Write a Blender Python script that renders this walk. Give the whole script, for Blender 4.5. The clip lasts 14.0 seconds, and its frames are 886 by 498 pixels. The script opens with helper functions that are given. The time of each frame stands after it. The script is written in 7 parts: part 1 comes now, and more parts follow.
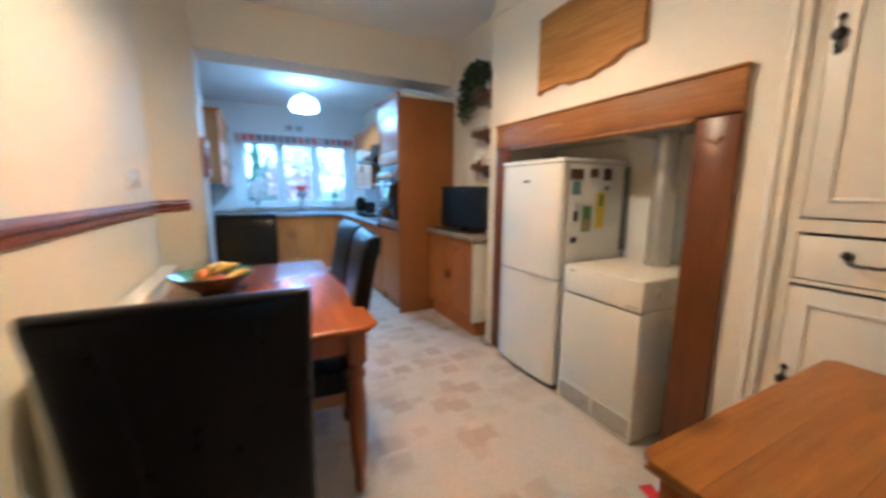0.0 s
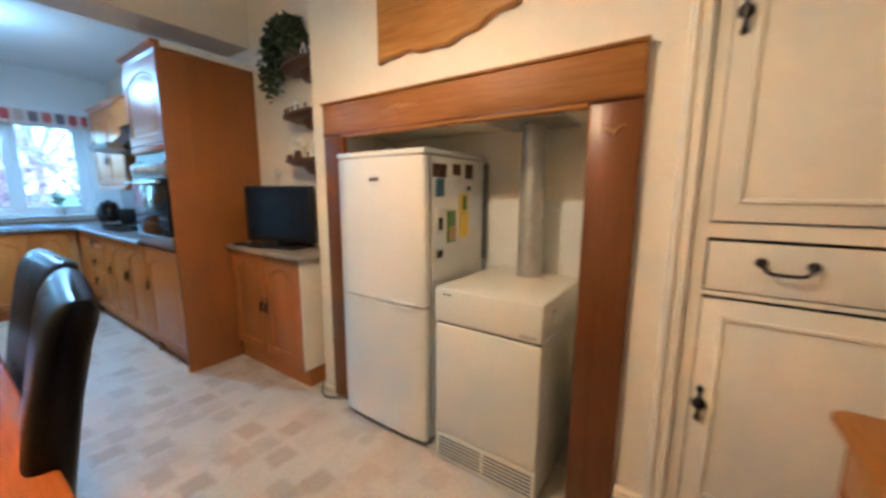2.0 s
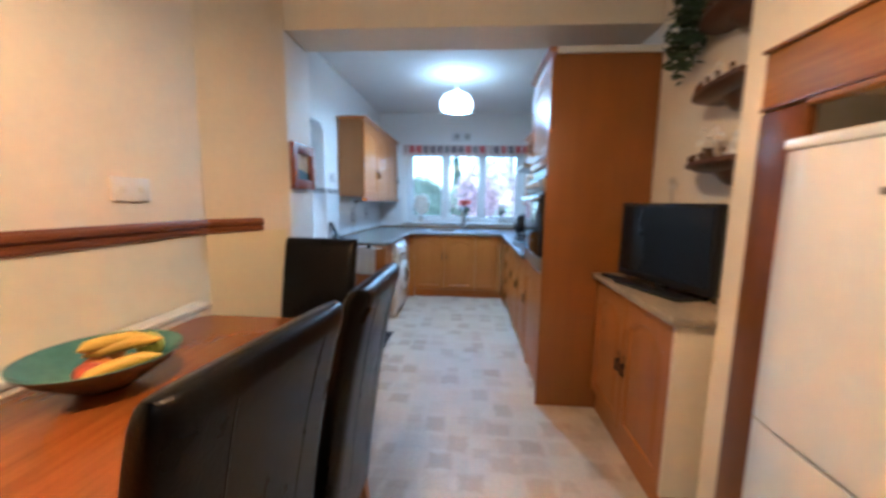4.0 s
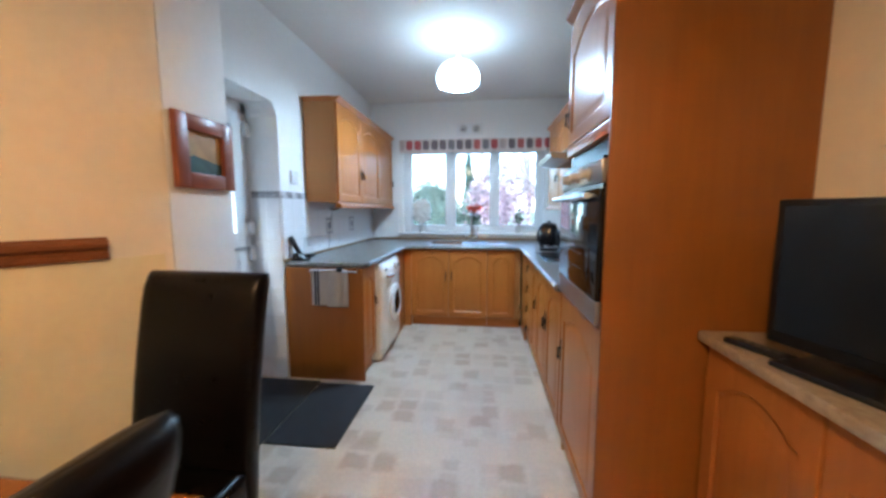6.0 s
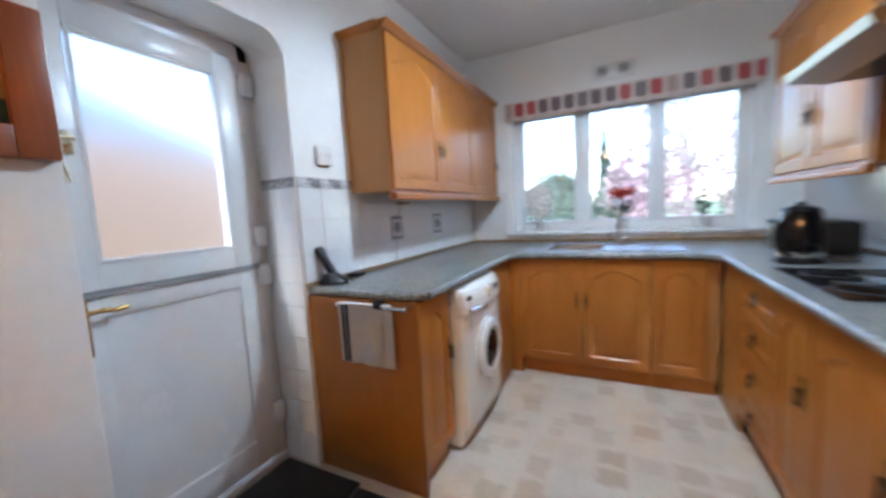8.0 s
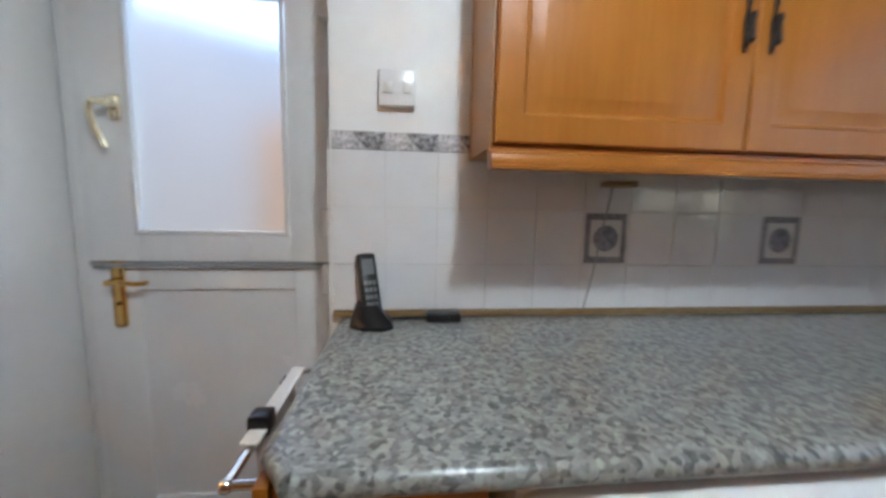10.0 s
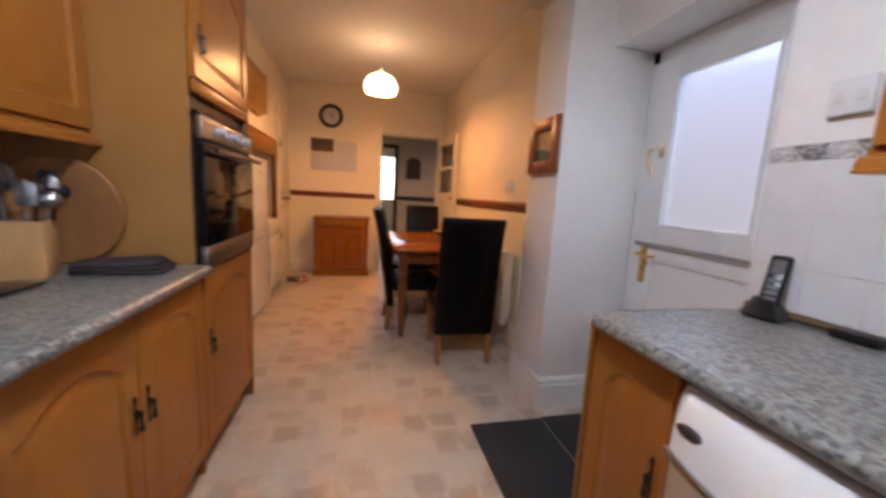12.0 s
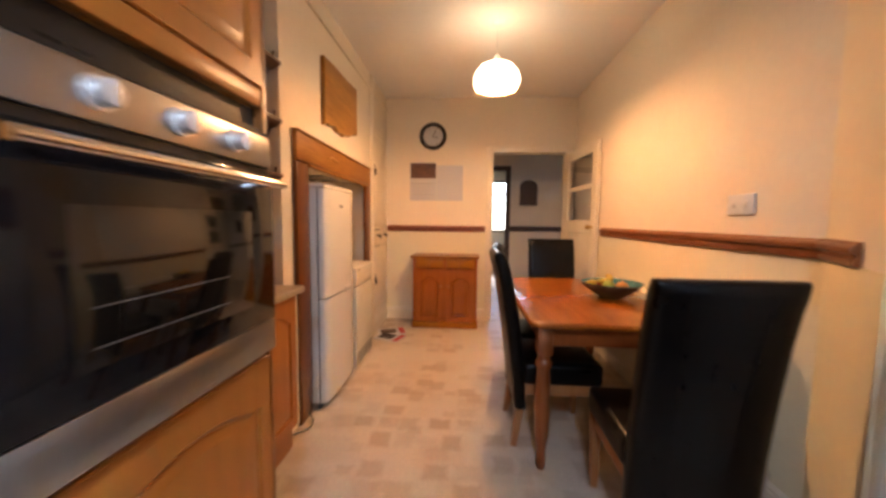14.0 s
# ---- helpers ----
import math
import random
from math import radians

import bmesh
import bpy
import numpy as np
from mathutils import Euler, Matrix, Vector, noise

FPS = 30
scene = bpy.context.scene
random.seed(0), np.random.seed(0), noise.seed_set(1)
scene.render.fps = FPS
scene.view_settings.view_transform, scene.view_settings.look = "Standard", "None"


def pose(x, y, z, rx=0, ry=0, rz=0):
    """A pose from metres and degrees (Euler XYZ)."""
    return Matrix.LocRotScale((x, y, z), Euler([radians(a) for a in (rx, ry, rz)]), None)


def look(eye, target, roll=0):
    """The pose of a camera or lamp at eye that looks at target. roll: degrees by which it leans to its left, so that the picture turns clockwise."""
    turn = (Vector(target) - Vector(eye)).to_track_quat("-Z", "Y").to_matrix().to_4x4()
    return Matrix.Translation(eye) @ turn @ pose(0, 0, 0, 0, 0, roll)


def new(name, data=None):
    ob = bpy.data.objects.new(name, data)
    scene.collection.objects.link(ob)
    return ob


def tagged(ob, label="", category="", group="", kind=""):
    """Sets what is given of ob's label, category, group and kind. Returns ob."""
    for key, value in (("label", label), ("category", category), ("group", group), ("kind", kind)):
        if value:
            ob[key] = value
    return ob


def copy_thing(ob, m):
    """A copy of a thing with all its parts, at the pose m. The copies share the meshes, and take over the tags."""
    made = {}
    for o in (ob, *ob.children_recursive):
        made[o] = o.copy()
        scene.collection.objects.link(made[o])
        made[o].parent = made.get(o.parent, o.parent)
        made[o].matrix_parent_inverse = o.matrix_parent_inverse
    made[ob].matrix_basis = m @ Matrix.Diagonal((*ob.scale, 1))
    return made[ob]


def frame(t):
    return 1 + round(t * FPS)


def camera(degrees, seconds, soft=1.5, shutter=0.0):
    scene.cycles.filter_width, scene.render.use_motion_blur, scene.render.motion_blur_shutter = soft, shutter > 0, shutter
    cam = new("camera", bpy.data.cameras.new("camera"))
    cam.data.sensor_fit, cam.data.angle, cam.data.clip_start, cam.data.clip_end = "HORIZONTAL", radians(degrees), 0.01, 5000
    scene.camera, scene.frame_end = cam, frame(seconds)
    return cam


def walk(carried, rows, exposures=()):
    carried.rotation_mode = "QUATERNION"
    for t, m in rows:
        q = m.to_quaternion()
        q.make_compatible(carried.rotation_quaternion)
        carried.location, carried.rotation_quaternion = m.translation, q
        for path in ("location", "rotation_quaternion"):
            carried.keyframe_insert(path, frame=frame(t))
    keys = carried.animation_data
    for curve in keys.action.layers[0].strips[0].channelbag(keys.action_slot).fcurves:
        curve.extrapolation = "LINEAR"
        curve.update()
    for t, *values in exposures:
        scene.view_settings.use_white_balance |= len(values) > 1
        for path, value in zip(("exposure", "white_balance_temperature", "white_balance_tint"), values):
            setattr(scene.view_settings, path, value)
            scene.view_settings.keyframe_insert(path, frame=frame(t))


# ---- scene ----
cam = camera(101.4, 14.0, soft=3.0, shutter=0.5)
PATH = [
    (0, (0.622, 0.089, 1.292), (1.524, 1.845, 0.972), 0.4),
    (0.5, (0.768, 0.253, 1.28), (2.148, 1.675, 1.01), -0.3),
    (1, (0.831, 0.427, 1.293), (2.53, 1.442, 1.007), -0.2),
    (1.5, (0.857, 0.578, 1.317), (2.597, 1.513, 1.005), 0.8),
    (2, (0.935, 0.702, 1.293), (2.56, 1.825, 0.981), 0.2),
    (2.5, (1.158, 0.844, 1.279), (2.525, 2.253, 0.896), -1.3),
    (3, (1.288, 1.023, 1.276), (2.3, 2.733, 1.052), 1.1),
    (3.5, (1.38, 1.174, 1.287), (1.866, 3.099, 1.049), 1.0),
    (4, (1.447, 1.28, 1.318), (1.302, 3.258, 1.062), 0.9),
    (4.2, (1.472, 1.318, 1.338), (1.185, 3.274, 1.055), 1.3),
    (6.3, (1.499, 2.445, 1.282), (1.275, 4.421, 1.07), -0.1),
    (6.5, (1.489, 2.539, 1.271), (1.239, 4.508, 1.032), 0.1),
    (7, (1.455, 2.875, 1.272), (1.328, 4.859, 1.05), 0.8),
    (7.5, (1.381, 3.185, 1.271), (1.165, 5.16, 1.046), -0.2),
    (7.7, (1.378, 3.34, 1.245), (0.914, 5.273, 1.021), -1.6),
    (9.8, (1.085, 4.962, 1.232), (-0.875, 5.325, 1.02), 0.8),
    (10, (1.055, 5.041, 1.238), (-0.92, 5.246, 1.001), 1.2),
    (10.5, (1.041, 5.327, 1.225), (-0.755, 4.487, 0.965), 1.5),
    (11, (1.187, 5.58, 1.253), (-0.035, 4.015, 1.014), 1.3),
    (11.5, (1.305, 5.739, 1.227), (0.472, 3.955, 0.873), 3.4),
    (12, (1.302, 5.784, 1.226), (0.858, 3.855, 0.938), 3.1),
    (12.5, (1.267, 5.722, 1.219), (1.121, 3.74, 0.995), 1.5),
    (13, (1.3, 5.449, 1.204), (1.316, 3.459, 1.004), 1.4),
    (13.5, (1.333, 5.057, 1.242), (1.445, 3.068, 1.07), 0.5),
    (14, (1.35, 4.571, 1.257), (1.469, 2.581, 1.103), 0.6),
]
BALANCE = [(0, 3.04, 3800, -7), (1, 3.06, 4200, -4), (2, 3.03, 4000, -8), (3, 2.91, 4050, -9), (4, 2.93, 4500, 0), (6.5, 3.06, 5150, 2), (7.5, 2.96, 5400, 7), (10, 2.44, 6600, 10), (10.5, 2.31, 6650, 9), (11, 2.16, 7100, 21), (12.5, 2.62, 6500, 24), (13.5, 2.89, 6300, 21), (14, 2.96, 5950, 15)]
walk(cam, [(t, look(eye, target, roll)) for t, eye, target, roll in PATH], BALANCE)

# ---- world, sun and lamps ----
world = bpy.data.worlds.new("sky")
scene.world = world
world.use_nodes = True
wn = world.node_tree.nodes
sky = wn.new("ShaderNodeTexSky")
sky.sky_type = "NISHITA"
sky.sun_disc = False
sky.sun_elevation, sky.sun_rotation = radians(50), radians(194)
wn["Background"].inputs["Strength"].default_value = 0.15
world.node_tree.links.new(sky.outputs[0], wn["Background"].inputs[0])
sun = new("sun", bpy.data.lights.new("sun", "SUN"))
sun.data.energy, sun.data.angle, sun.data.color = 1.0, radians(20), (1.0, 0.96, 0.9)
sun.matrix_world = look((-6, -24, 30), (0, 0, 0))


def point_lamp(name, place, watts, colour, radius):
    ob = new(name, bpy.data.lights.new(name, "POINT"))
    ob.data.energy, ob.data.color, ob.data.shadow_soft_size = watts, colour, radius
    ob.location = place
    return ob


WARM, COOL = (1.0, 0.53, 0.22), (0.80, 0.91, 1.0)
DINING_LAMP, KITCHEN_LAMP = (1.128, 1.72), (1.27, 5.36)
point_lamp("dining_bulb", (*DINING_LAMP, 2.295), 8.0, WARM, 0.045)
point_lamp("kitchen_bulb", (*KITCHEN_LAMP, 2.338), 6.6, COOL, 0.045)

# ---- materials ----


def mat(name, colour, rough=0.5, metal=0.0, bump=0.0, scale=40.0, vary=0.12, coat=0.0):
    """A surface with two scales of variation and a fine relief."""
    m = bpy.data.materials.new(name)
    m.use_nodes = True
    n, l = m.node_tree.nodes, m.node_tree.links
    b = n["Principled BSDF"]
    b.inputs["Roughness"].default_value, b.inputs["Metallic"].default_value = rough, metal
    b.inputs["Coat Weight"].default_value = coat
    tc = n.new("ShaderNodeTexCoord")
    big, fine = n.new("ShaderNodeTexNoise"), n.new("ShaderNodeTexNoise")
    big.inputs["Scale"].default_value, fine.inputs["Scale"].default_value = scale * 0.08, scale
    big.inputs["Detail"].default_value = fine.inputs["Detail"].default_value = 4
    l.new(tc.outputs["Object"], big.inputs["Vector"])
    l.new(tc.outputs["Object"], fine.inputs["Vector"])
    mix = n.new("ShaderNodeMath")
    mix.operation = "ADD"
    l.new(big.outputs["Fac"], mix.inputs[0])
    l.new(fine.outputs["Fac"], mix.inputs[1])
    ramp = n.new("ShaderNodeValToRGB")
    e = ramp.color_ramp.elements
    e[0].position, e[1].position = 0.35, 0.65
    e[0].color = (*[c * (1 - vary) for c in colour], 1)
    e[1].color = (*[min(1, c * (1 + vary)) for c in colour], 1)
    half = n.new("ShaderNodeMath")
    half.operation = "MULTIPLY"
    half.inputs[1].default_value = 0.5
    l.new(mix.outputs[0], half.inputs[0])
    l.new(half.outputs[0], ramp.inputs[0])
    l.new(ramp.outputs[0], b.inputs["Base Color"])
    rr = n.new("ShaderNodeMapRange")
    rr.inputs["To Min"].default_value, rr.inputs["To Max"].default_value = max(0.02, rough - 0.08), min(1, rough + 0.08)
    l.new(big.outputs["Fac"], rr.inputs["Value"])
    l.new(rr.outputs[0], b.inputs["Roughness"])
    if bump:
        bp = n.new("ShaderNodeBump")
        bp.inputs["Strength"].default_value, bp.inputs["Distance"].default_value = bump, 0.004
        l.new(fine.outputs["Fac"], bp.inputs["Height"])
        l.new(bp.outputs[0], b.inputs["Normal"])
    return m


def wood(name, dark, light, axis="z", rough=0.38, scale=1.0, knots=0.0):
    """Timber whose grain runs along the axis."""
    m = bpy.data.materials.new(name)
    m.use_nodes = True
    n, l = m.node_tree.nodes, m.node_tree.links
    b = n["Principled BSDF"]
    tc, mp = n.new("ShaderNodeTexCoord"), n.new("ShaderNodeMapping")
    s = [9.0 * scale] * 3
    s["xyz".index(axis)] = 0.7 * scale
    mp.inputs["Scale"].default_value = s
    info = n.new("ShaderNodeObjectInfo")
    off = n.new("ShaderNodeVectorMath")
    off.operation = "SCALE"
    off.inputs[0].default_value = (13, 7, 19)
    l.new(info.outputs["Random"], off.inputs["Scale"])
    add = n.new("ShaderNodeVectorMath")
    l.new(tc.outputs["Object"], add.inputs[0])
    l.new(off.outputs[0], add.inputs[1])
    l.new(add.outputs[0], mp.inputs["Vector"])
    broad, grain = n.new("ShaderNodeTexNoise"), n.new("ShaderNodeTexNoise")
    broad.inputs["Scale"].default_value, broad.inputs["Detail"].default_value, broad.inputs["Distortion"].default_value = 1.2, 5, 1.2
    grain.inputs["Scale"].default_value, grain.inputs["Detail"].default_value = 11, 6
    l.new(mp.outputs[0], broad.inputs["Vector"])
    l.new(mp.outputs[0], grain.inputs["Vector"])
    mix = n.new("ShaderNodeMix")
    mix.inputs[0].default_value = 0.4
    l.new(broad.outputs["Fac"], mix.inputs[2])
    l.new(grain.outputs["Fac"], mix.inputs[3])
    ramp = n.new("ShaderNodeValToRGB")
    e = ramp.color_ramp.elements
    e[0].position, e[1].position = 0.34, 0.66
    e[0].color, e[1].color = (*dark, 1), (*light, 1)
    l.new(mix.outputs[0], ramp.inputs[0])
    colour = ramp.outputs[0]
    if knots:
        vor = n.new("ShaderNodeTexVoronoi")
        vor.inputs["Scale"].default_value = 4.5
        mk = n.new("ShaderNodeMapping")
        sk = [1.0, 1.0, 1.0]
        sk["xyz".index(axis)] = 0.45
        mk.inputs["Scale"].default_value = sk
        l.new(add.outputs[0], mk.inputs["Vector"])
        l.new(mk.outputs[0], vor.inputs["Vector"])
        rk = n.new("ShaderNodeValToRGB")
        rk.color_ramp.elements[0].position, rk.color_ramp.elements[1].position = 0.03, knots
        rk.color_ramp.elements[0].color, rk.color_ramp.elements[1].color = (0.85, 0.85, 0.85, 1), (0, 0, 0, 1)
        l.new(vor.outputs["Distance"], rk.inputs[0])
        mc = n.new("ShaderNodeMix")
        mc.data_type = "RGBA"
        l.new(rk.outputs[0], mc.inputs[0])
        l.new(colour, mc.inputs[6])
        mc.inputs[7].default_value = (*[c * 0.3 for c in dark], 1)
        colour = mc.outputs[2]
    l.new(colour, b.inputs["Base Color"])
    b.inputs["Roughness"].default_value = rough
    bp = n.new("ShaderNodeBump")
    bp.inputs["Strength"].default_value, bp.inputs["Distance"].default_value = 0.18, 0.002
    l.new(grain.outputs["Fac"], bp.inputs["Height"])
    l.new(bp.outputs[0], b.inputs["Normal"])
    return m


def glow(name, colour, strength):
    m = bpy.data.materials.new(name)
    m.use_nodes = True
    b = m.node_tree.nodes["Principled BSDF"]
    b.inputs["Base Color"].default_value = (*colour, 1)
    b.inputs["Emission Color"].default_value = (*colour, 1)
    b.inputs["Emission Strength"].default_value = strength
    return m


def glass(name, rough=0.0, colour=(1, 1, 1)):
    m = bpy.data.materials.new(name)
    m.use_nodes = True
    b = m.node_tree.nodes["Principled BSDF"]
    b.inputs["Base Color"].default_value = (*colour, 1)
    b.inputs["Transmission Weight"].default_value = 1.0
    b.inputs["Roughness"].default_value, b.inputs["IOR"].default_value = rough, 1.45
    return m


def vinyl():
    """Sheet vinyl printed with overlapping beige and taupe blocks."""
    m = bpy.data.materials.new("printed_vinyl")
    m.use_nodes = True
    n, l = m.node_tree.nodes, m.node_tree.links
    b = n["Principled BSDF"]
    tc = n.new("ShaderNodeTexCoord")
    warp = n.new("ShaderNodeTexNoise")
    warp.inputs["Scale"].default_value = 16
    sub = n.new("ShaderNodeVectorMath")
    sub.operation = "SUBTRACT"
    sub.inputs[1].default_value = (0.5, 0.5, 0.5)
    l.new(tc.outputs["Object"], warp.inputs["Vector"])
    l.new(warp.outputs["Color"], sub.inputs[0])
    sc = n.new("ShaderNodeVectorMath")
    sc.operation = "SCALE"
    sc.inputs["Scale"].default_value = 0.05
    l.new(sub.outputs[0], sc.inputs[0])
    add = n.new("ShaderNodeVectorMath")
    l.new(tc.outputs["Object"], add.inputs[0])
    l.new(sc.outputs[0], add.inputs[1])
    base = None
    cream, buff, taupe = (0.595, 0.53, 0.44, 1), (0.515, 0.43, 0.335, 1), (0.40, 0.31, 0.225, 1)
    layers = (((3.1, 3.4), (0.0, 0.0), 0.35, 0.65), ((6.2, 7.0), (0.37, 0.21), 0.60, 0.85), ((7.3, 5.7), (0.71, 0.53), 0.70, 0.75), ((10.0, 10.5), (0.13, 0.83), 0.86, 0.5))
    for k, (size, shift, start, amount) in enumerate(layers):
        mp = n.new("ShaderNodeMapping")
        mp.inputs["Scale"].default_value = (*size, 1)
        mp.inputs["Location"].default_value = (*shift, 0)
        l.new(add.outputs[0], mp.inputs["Vector"])
        fl = n.new("ShaderNodeVectorMath")
        fl.operation = "FLOOR"
        l.new(mp.outputs[0], fl.inputs[0])
        flat = n.new("ShaderNodeVectorMath")
        flat.operation = "MULTIPLY"
        flat.inputs[1].default_value = (1, 1, 0)
        l.new(fl.outputs[0], flat.inputs[0])
        wnz = n.new("ShaderNodeTexWhiteNoise")
        wnz.noise_dimensions = "3D"
        l.new(flat.outputs[0], wnz.inputs["Vector"])
        r = n.new("ShaderNodeMapRange")
        r.inputs["From Min"].default_value, r.inputs["From Max"].default_value = start, 1.0
        r.inputs["To Max"].default_value = amount
        l.new(wnz.outputs["Value"], r.inputs["Value"])
        fr = n.new("ShaderNodeVectorMath")
        fr.operation = "FRACTION"
        l.new(mp.outputs[0], fr.inputs[0])
        cen = n.new("ShaderNodeVectorMath")
        cen.operation = "SUBTRACT"
        cen.inputs[1].default_value = (0.5, 0.5, 0.0)
        l.new(fr.outputs[0], cen.inputs[0])
        ab = n.new("ShaderNodeVectorMath")
        ab.operation = "ABSOLUTE"
        l.new(cen.outputs[0], ab.inputs[0])
        sp = n.new("ShaderNodeSeparateXYZ")
        l.new(ab.outputs[0], sp.inputs[0])
        far = n.new("ShaderNodeMath")
        far.operation = "SMOOTH_MAX"
        far.inputs[2].default_value = 0.1
        l.new(sp.outputs[0], far.inputs[0])
        l.new(sp.outputs[1], far.inputs[1])
        edge = n.new("ShaderNodeMapRange")
        edge.interpolation_type = "SMOOTHSTEP"
        edge.inputs["From Min"].default_value, edge.inputs["From Max"].default_value = 0.52, 0.26
        l.new(far.outputs[0], edge.inputs["Value"])
        em = n.new("ShaderNodeMath")
        em.operation = "MULTIPLY"
        l.new(edge.outputs[0], em.inputs[0])
        l.new(r.outputs[0], em.inputs[1])
        mx = n.new("ShaderNodeMix")
        mx.data_type = "RGBA"
        l.new(em.outputs[0], mx.inputs[0])
        if base is None:
            mx.inputs[6].default_value, mx.inputs[7].default_value = cream, buff
        else:
            l.new(base, mx.inputs[6])
            mx.inputs[7].default_value = taupe
        base = mx.outputs[2]
    mot = n.new("ShaderNodeTexNoise")
    mot.inputs["Scale"].default_value, mot.inputs["Detail"].default_value = 60, 6
    l.new(tc.outputs["Object"], mot.inputs["Vector"])
    rm = n.new("ShaderNodeMapRange")
    rm.inputs["To Min"].default_value, rm.inputs["To Max"].default_value = 0.82, 1.15
    l.new(mot.outputs["Fac"], rm.inputs["Value"])
    mul = n.new("ShaderNodeVectorMath")
    mul.operation = "SCALE"
    l.new(base, mul.inputs[0])
    l.new(rm.outputs[0], mul.inputs["Scale"])
    l.new(mul.outputs[0], b.inputs["Base Color"])
    b.inputs["Roughness"].default_value = 0.42
    bp = n.new("ShaderNodeBump")
    bp.inputs["Strength"].default_value, bp.inputs["Distance"].default_value = 0.12, 0.002
    l.new(mot.outputs["Fac"], bp.inputs["Height"])
    l.new(bp.outputs[0], b.inputs["Normal"])
    return m


def granite():
    """Grey speckled laminate."""
    m = bpy.data.materials.new("speckled_laminate")
    m.use_nodes = True
    n, l = m.node_tree.nodes, m.node_tree.links
    b = n["Principled BSDF"]
    tc = n.new("ShaderNodeTexCoord")
    a, c = n.new("ShaderNodeTexVoronoi"), n.new("ShaderNodeTexNoise")
    a.inputs["Scale"].default_value = 105
    c.inputs["Scale"].default_value, c.inputs["Detail"].default_value, c.inputs["Roughness"].default_value = 60, 5, 0.65
    l.new(tc.outputs["Object"], a.inputs["Vector"])
    l.new(tc.outputs["Object"], c.inputs["Vector"])
    sep = n.new("ShaderNodeSeparateColor")
    l.new(a.outputs["Color"], sep.inputs[0])
    mx = n.new("ShaderNodeMix")
    mx.inputs[0].default_value = 0.55
    l.new(sep.outputs[0], mx.inputs[2])
    l.new(c.outputs["Fac"], mx.inputs[3])
    r = n.new("ShaderNodeValToRGB")
    e = r.color_ramp.elements
    e[0].position, e[0].color = 0.25, (0.07, 0.073, 0.07, 1)
    e[1].position, e[1].color = 0.78, (0.36, 0.375, 0.345, 1)
    mid = r.color_ramp.elements.new(0.48)
    mid.color = (0.20, 0.205, 0.195, 1)
    l.new(mx.outputs[0], r.inputs[0])
    l.new(r.outputs[0], b.inputs["Base Color"])
    b.inputs["Roughness"].default_value = 0.28
    return m


def check_cloth():
    """Cream curtain fabric printed with a row of rounded red and charcoal squares."""
    m = bpy.data.materials.new("checked_fabric")
    m.use_nodes = True
    n, l = m.node_tree.nodes, m.node_tree.links
    b = n["Principled BSDF"]

    def math_node(op, x, y=None):
        q = n.new("ShaderNodeMath")
        q.operation = op
        for k, v in enumerate((x, y)):
            if v is None:
                continue
            if isinstance(v, (int, float)):
                q.inputs[k].default_value = v
            else:
                l.new(v, q.inputs[k])
        return q.outputs[0]

    tc, sp = n.new("ShaderNodeTexCoord"), n.new("ShaderNodeSeparateXYZ")
    l.new(tc.outputs["Object"], sp.inputs[0])
    u = math_node("MULTIPLY", sp.outputs[0], 9.2)
    v = math_node("ADD", math_node("MULTIPLY", sp.outputs[2], 6.6), 0.42)
    w = n.new("ShaderNodeTexWhiteNoise")
    w.noise_dimensions = "2D"
    cell = n.new("ShaderNodeCombineXYZ")
    l.new(math_node("FLOOR", u), cell.inputs[0])
    l.new(math_node("FLOOR", v), cell.inputs[1])
    l.new(cell.outputs[0], w.inputs["Vector"])
    r = n.new("ShaderNodeValToRGB")
    r.color_ramp.interpolation = "CONSTANT"
    e = r.color_ramp.elements
    e[0].color, e[0].position = (0.44, 0.10, 0.10, 1), 0.0
    e[1].color, e[1].position = (0.20, 0.16, 0.17, 1), 0.36
    for p, c in ((0.60, (0.50, 0.40, 0.36)), (0.76, (0.46, 0.14, 0.13)), (0.9, (0.24, 0.22, 0.22))):
        x = r.color_ramp.elements.new(p)
        x.color = (*c, 1)
    l.new(w.outputs["Value"], r.inputs[0])
    du = math_node("ABSOLUTE", math_node("SUBTRACT", math_node("FRACT", u), 0.5))
    dv = math_node("ABSOLUTE", math_node("SUBTRACT", math_node("FRACT", v), 0.5))
    far = math_node("POWER", math_node("ADD", math_node("POWER", du, 4), math_node("POWER", dv, 4)), 0.25)
    inside = math_node("LESS_THAN", far, 0.385)
    mx = n.new("ShaderNodeMix")
    mx.data_type = "RGBA"
    mx.inputs[6].default_value = (0.66, 0.58, 0.54, 1)
    l.new(inside, mx.inputs[0])
    l.new(r.outputs[0], mx.inputs[7])
    l.new(mx.outputs[2], b.inputs["Base Color"])
    b.inputs["Roughness"].default_value = 0.9
    return m



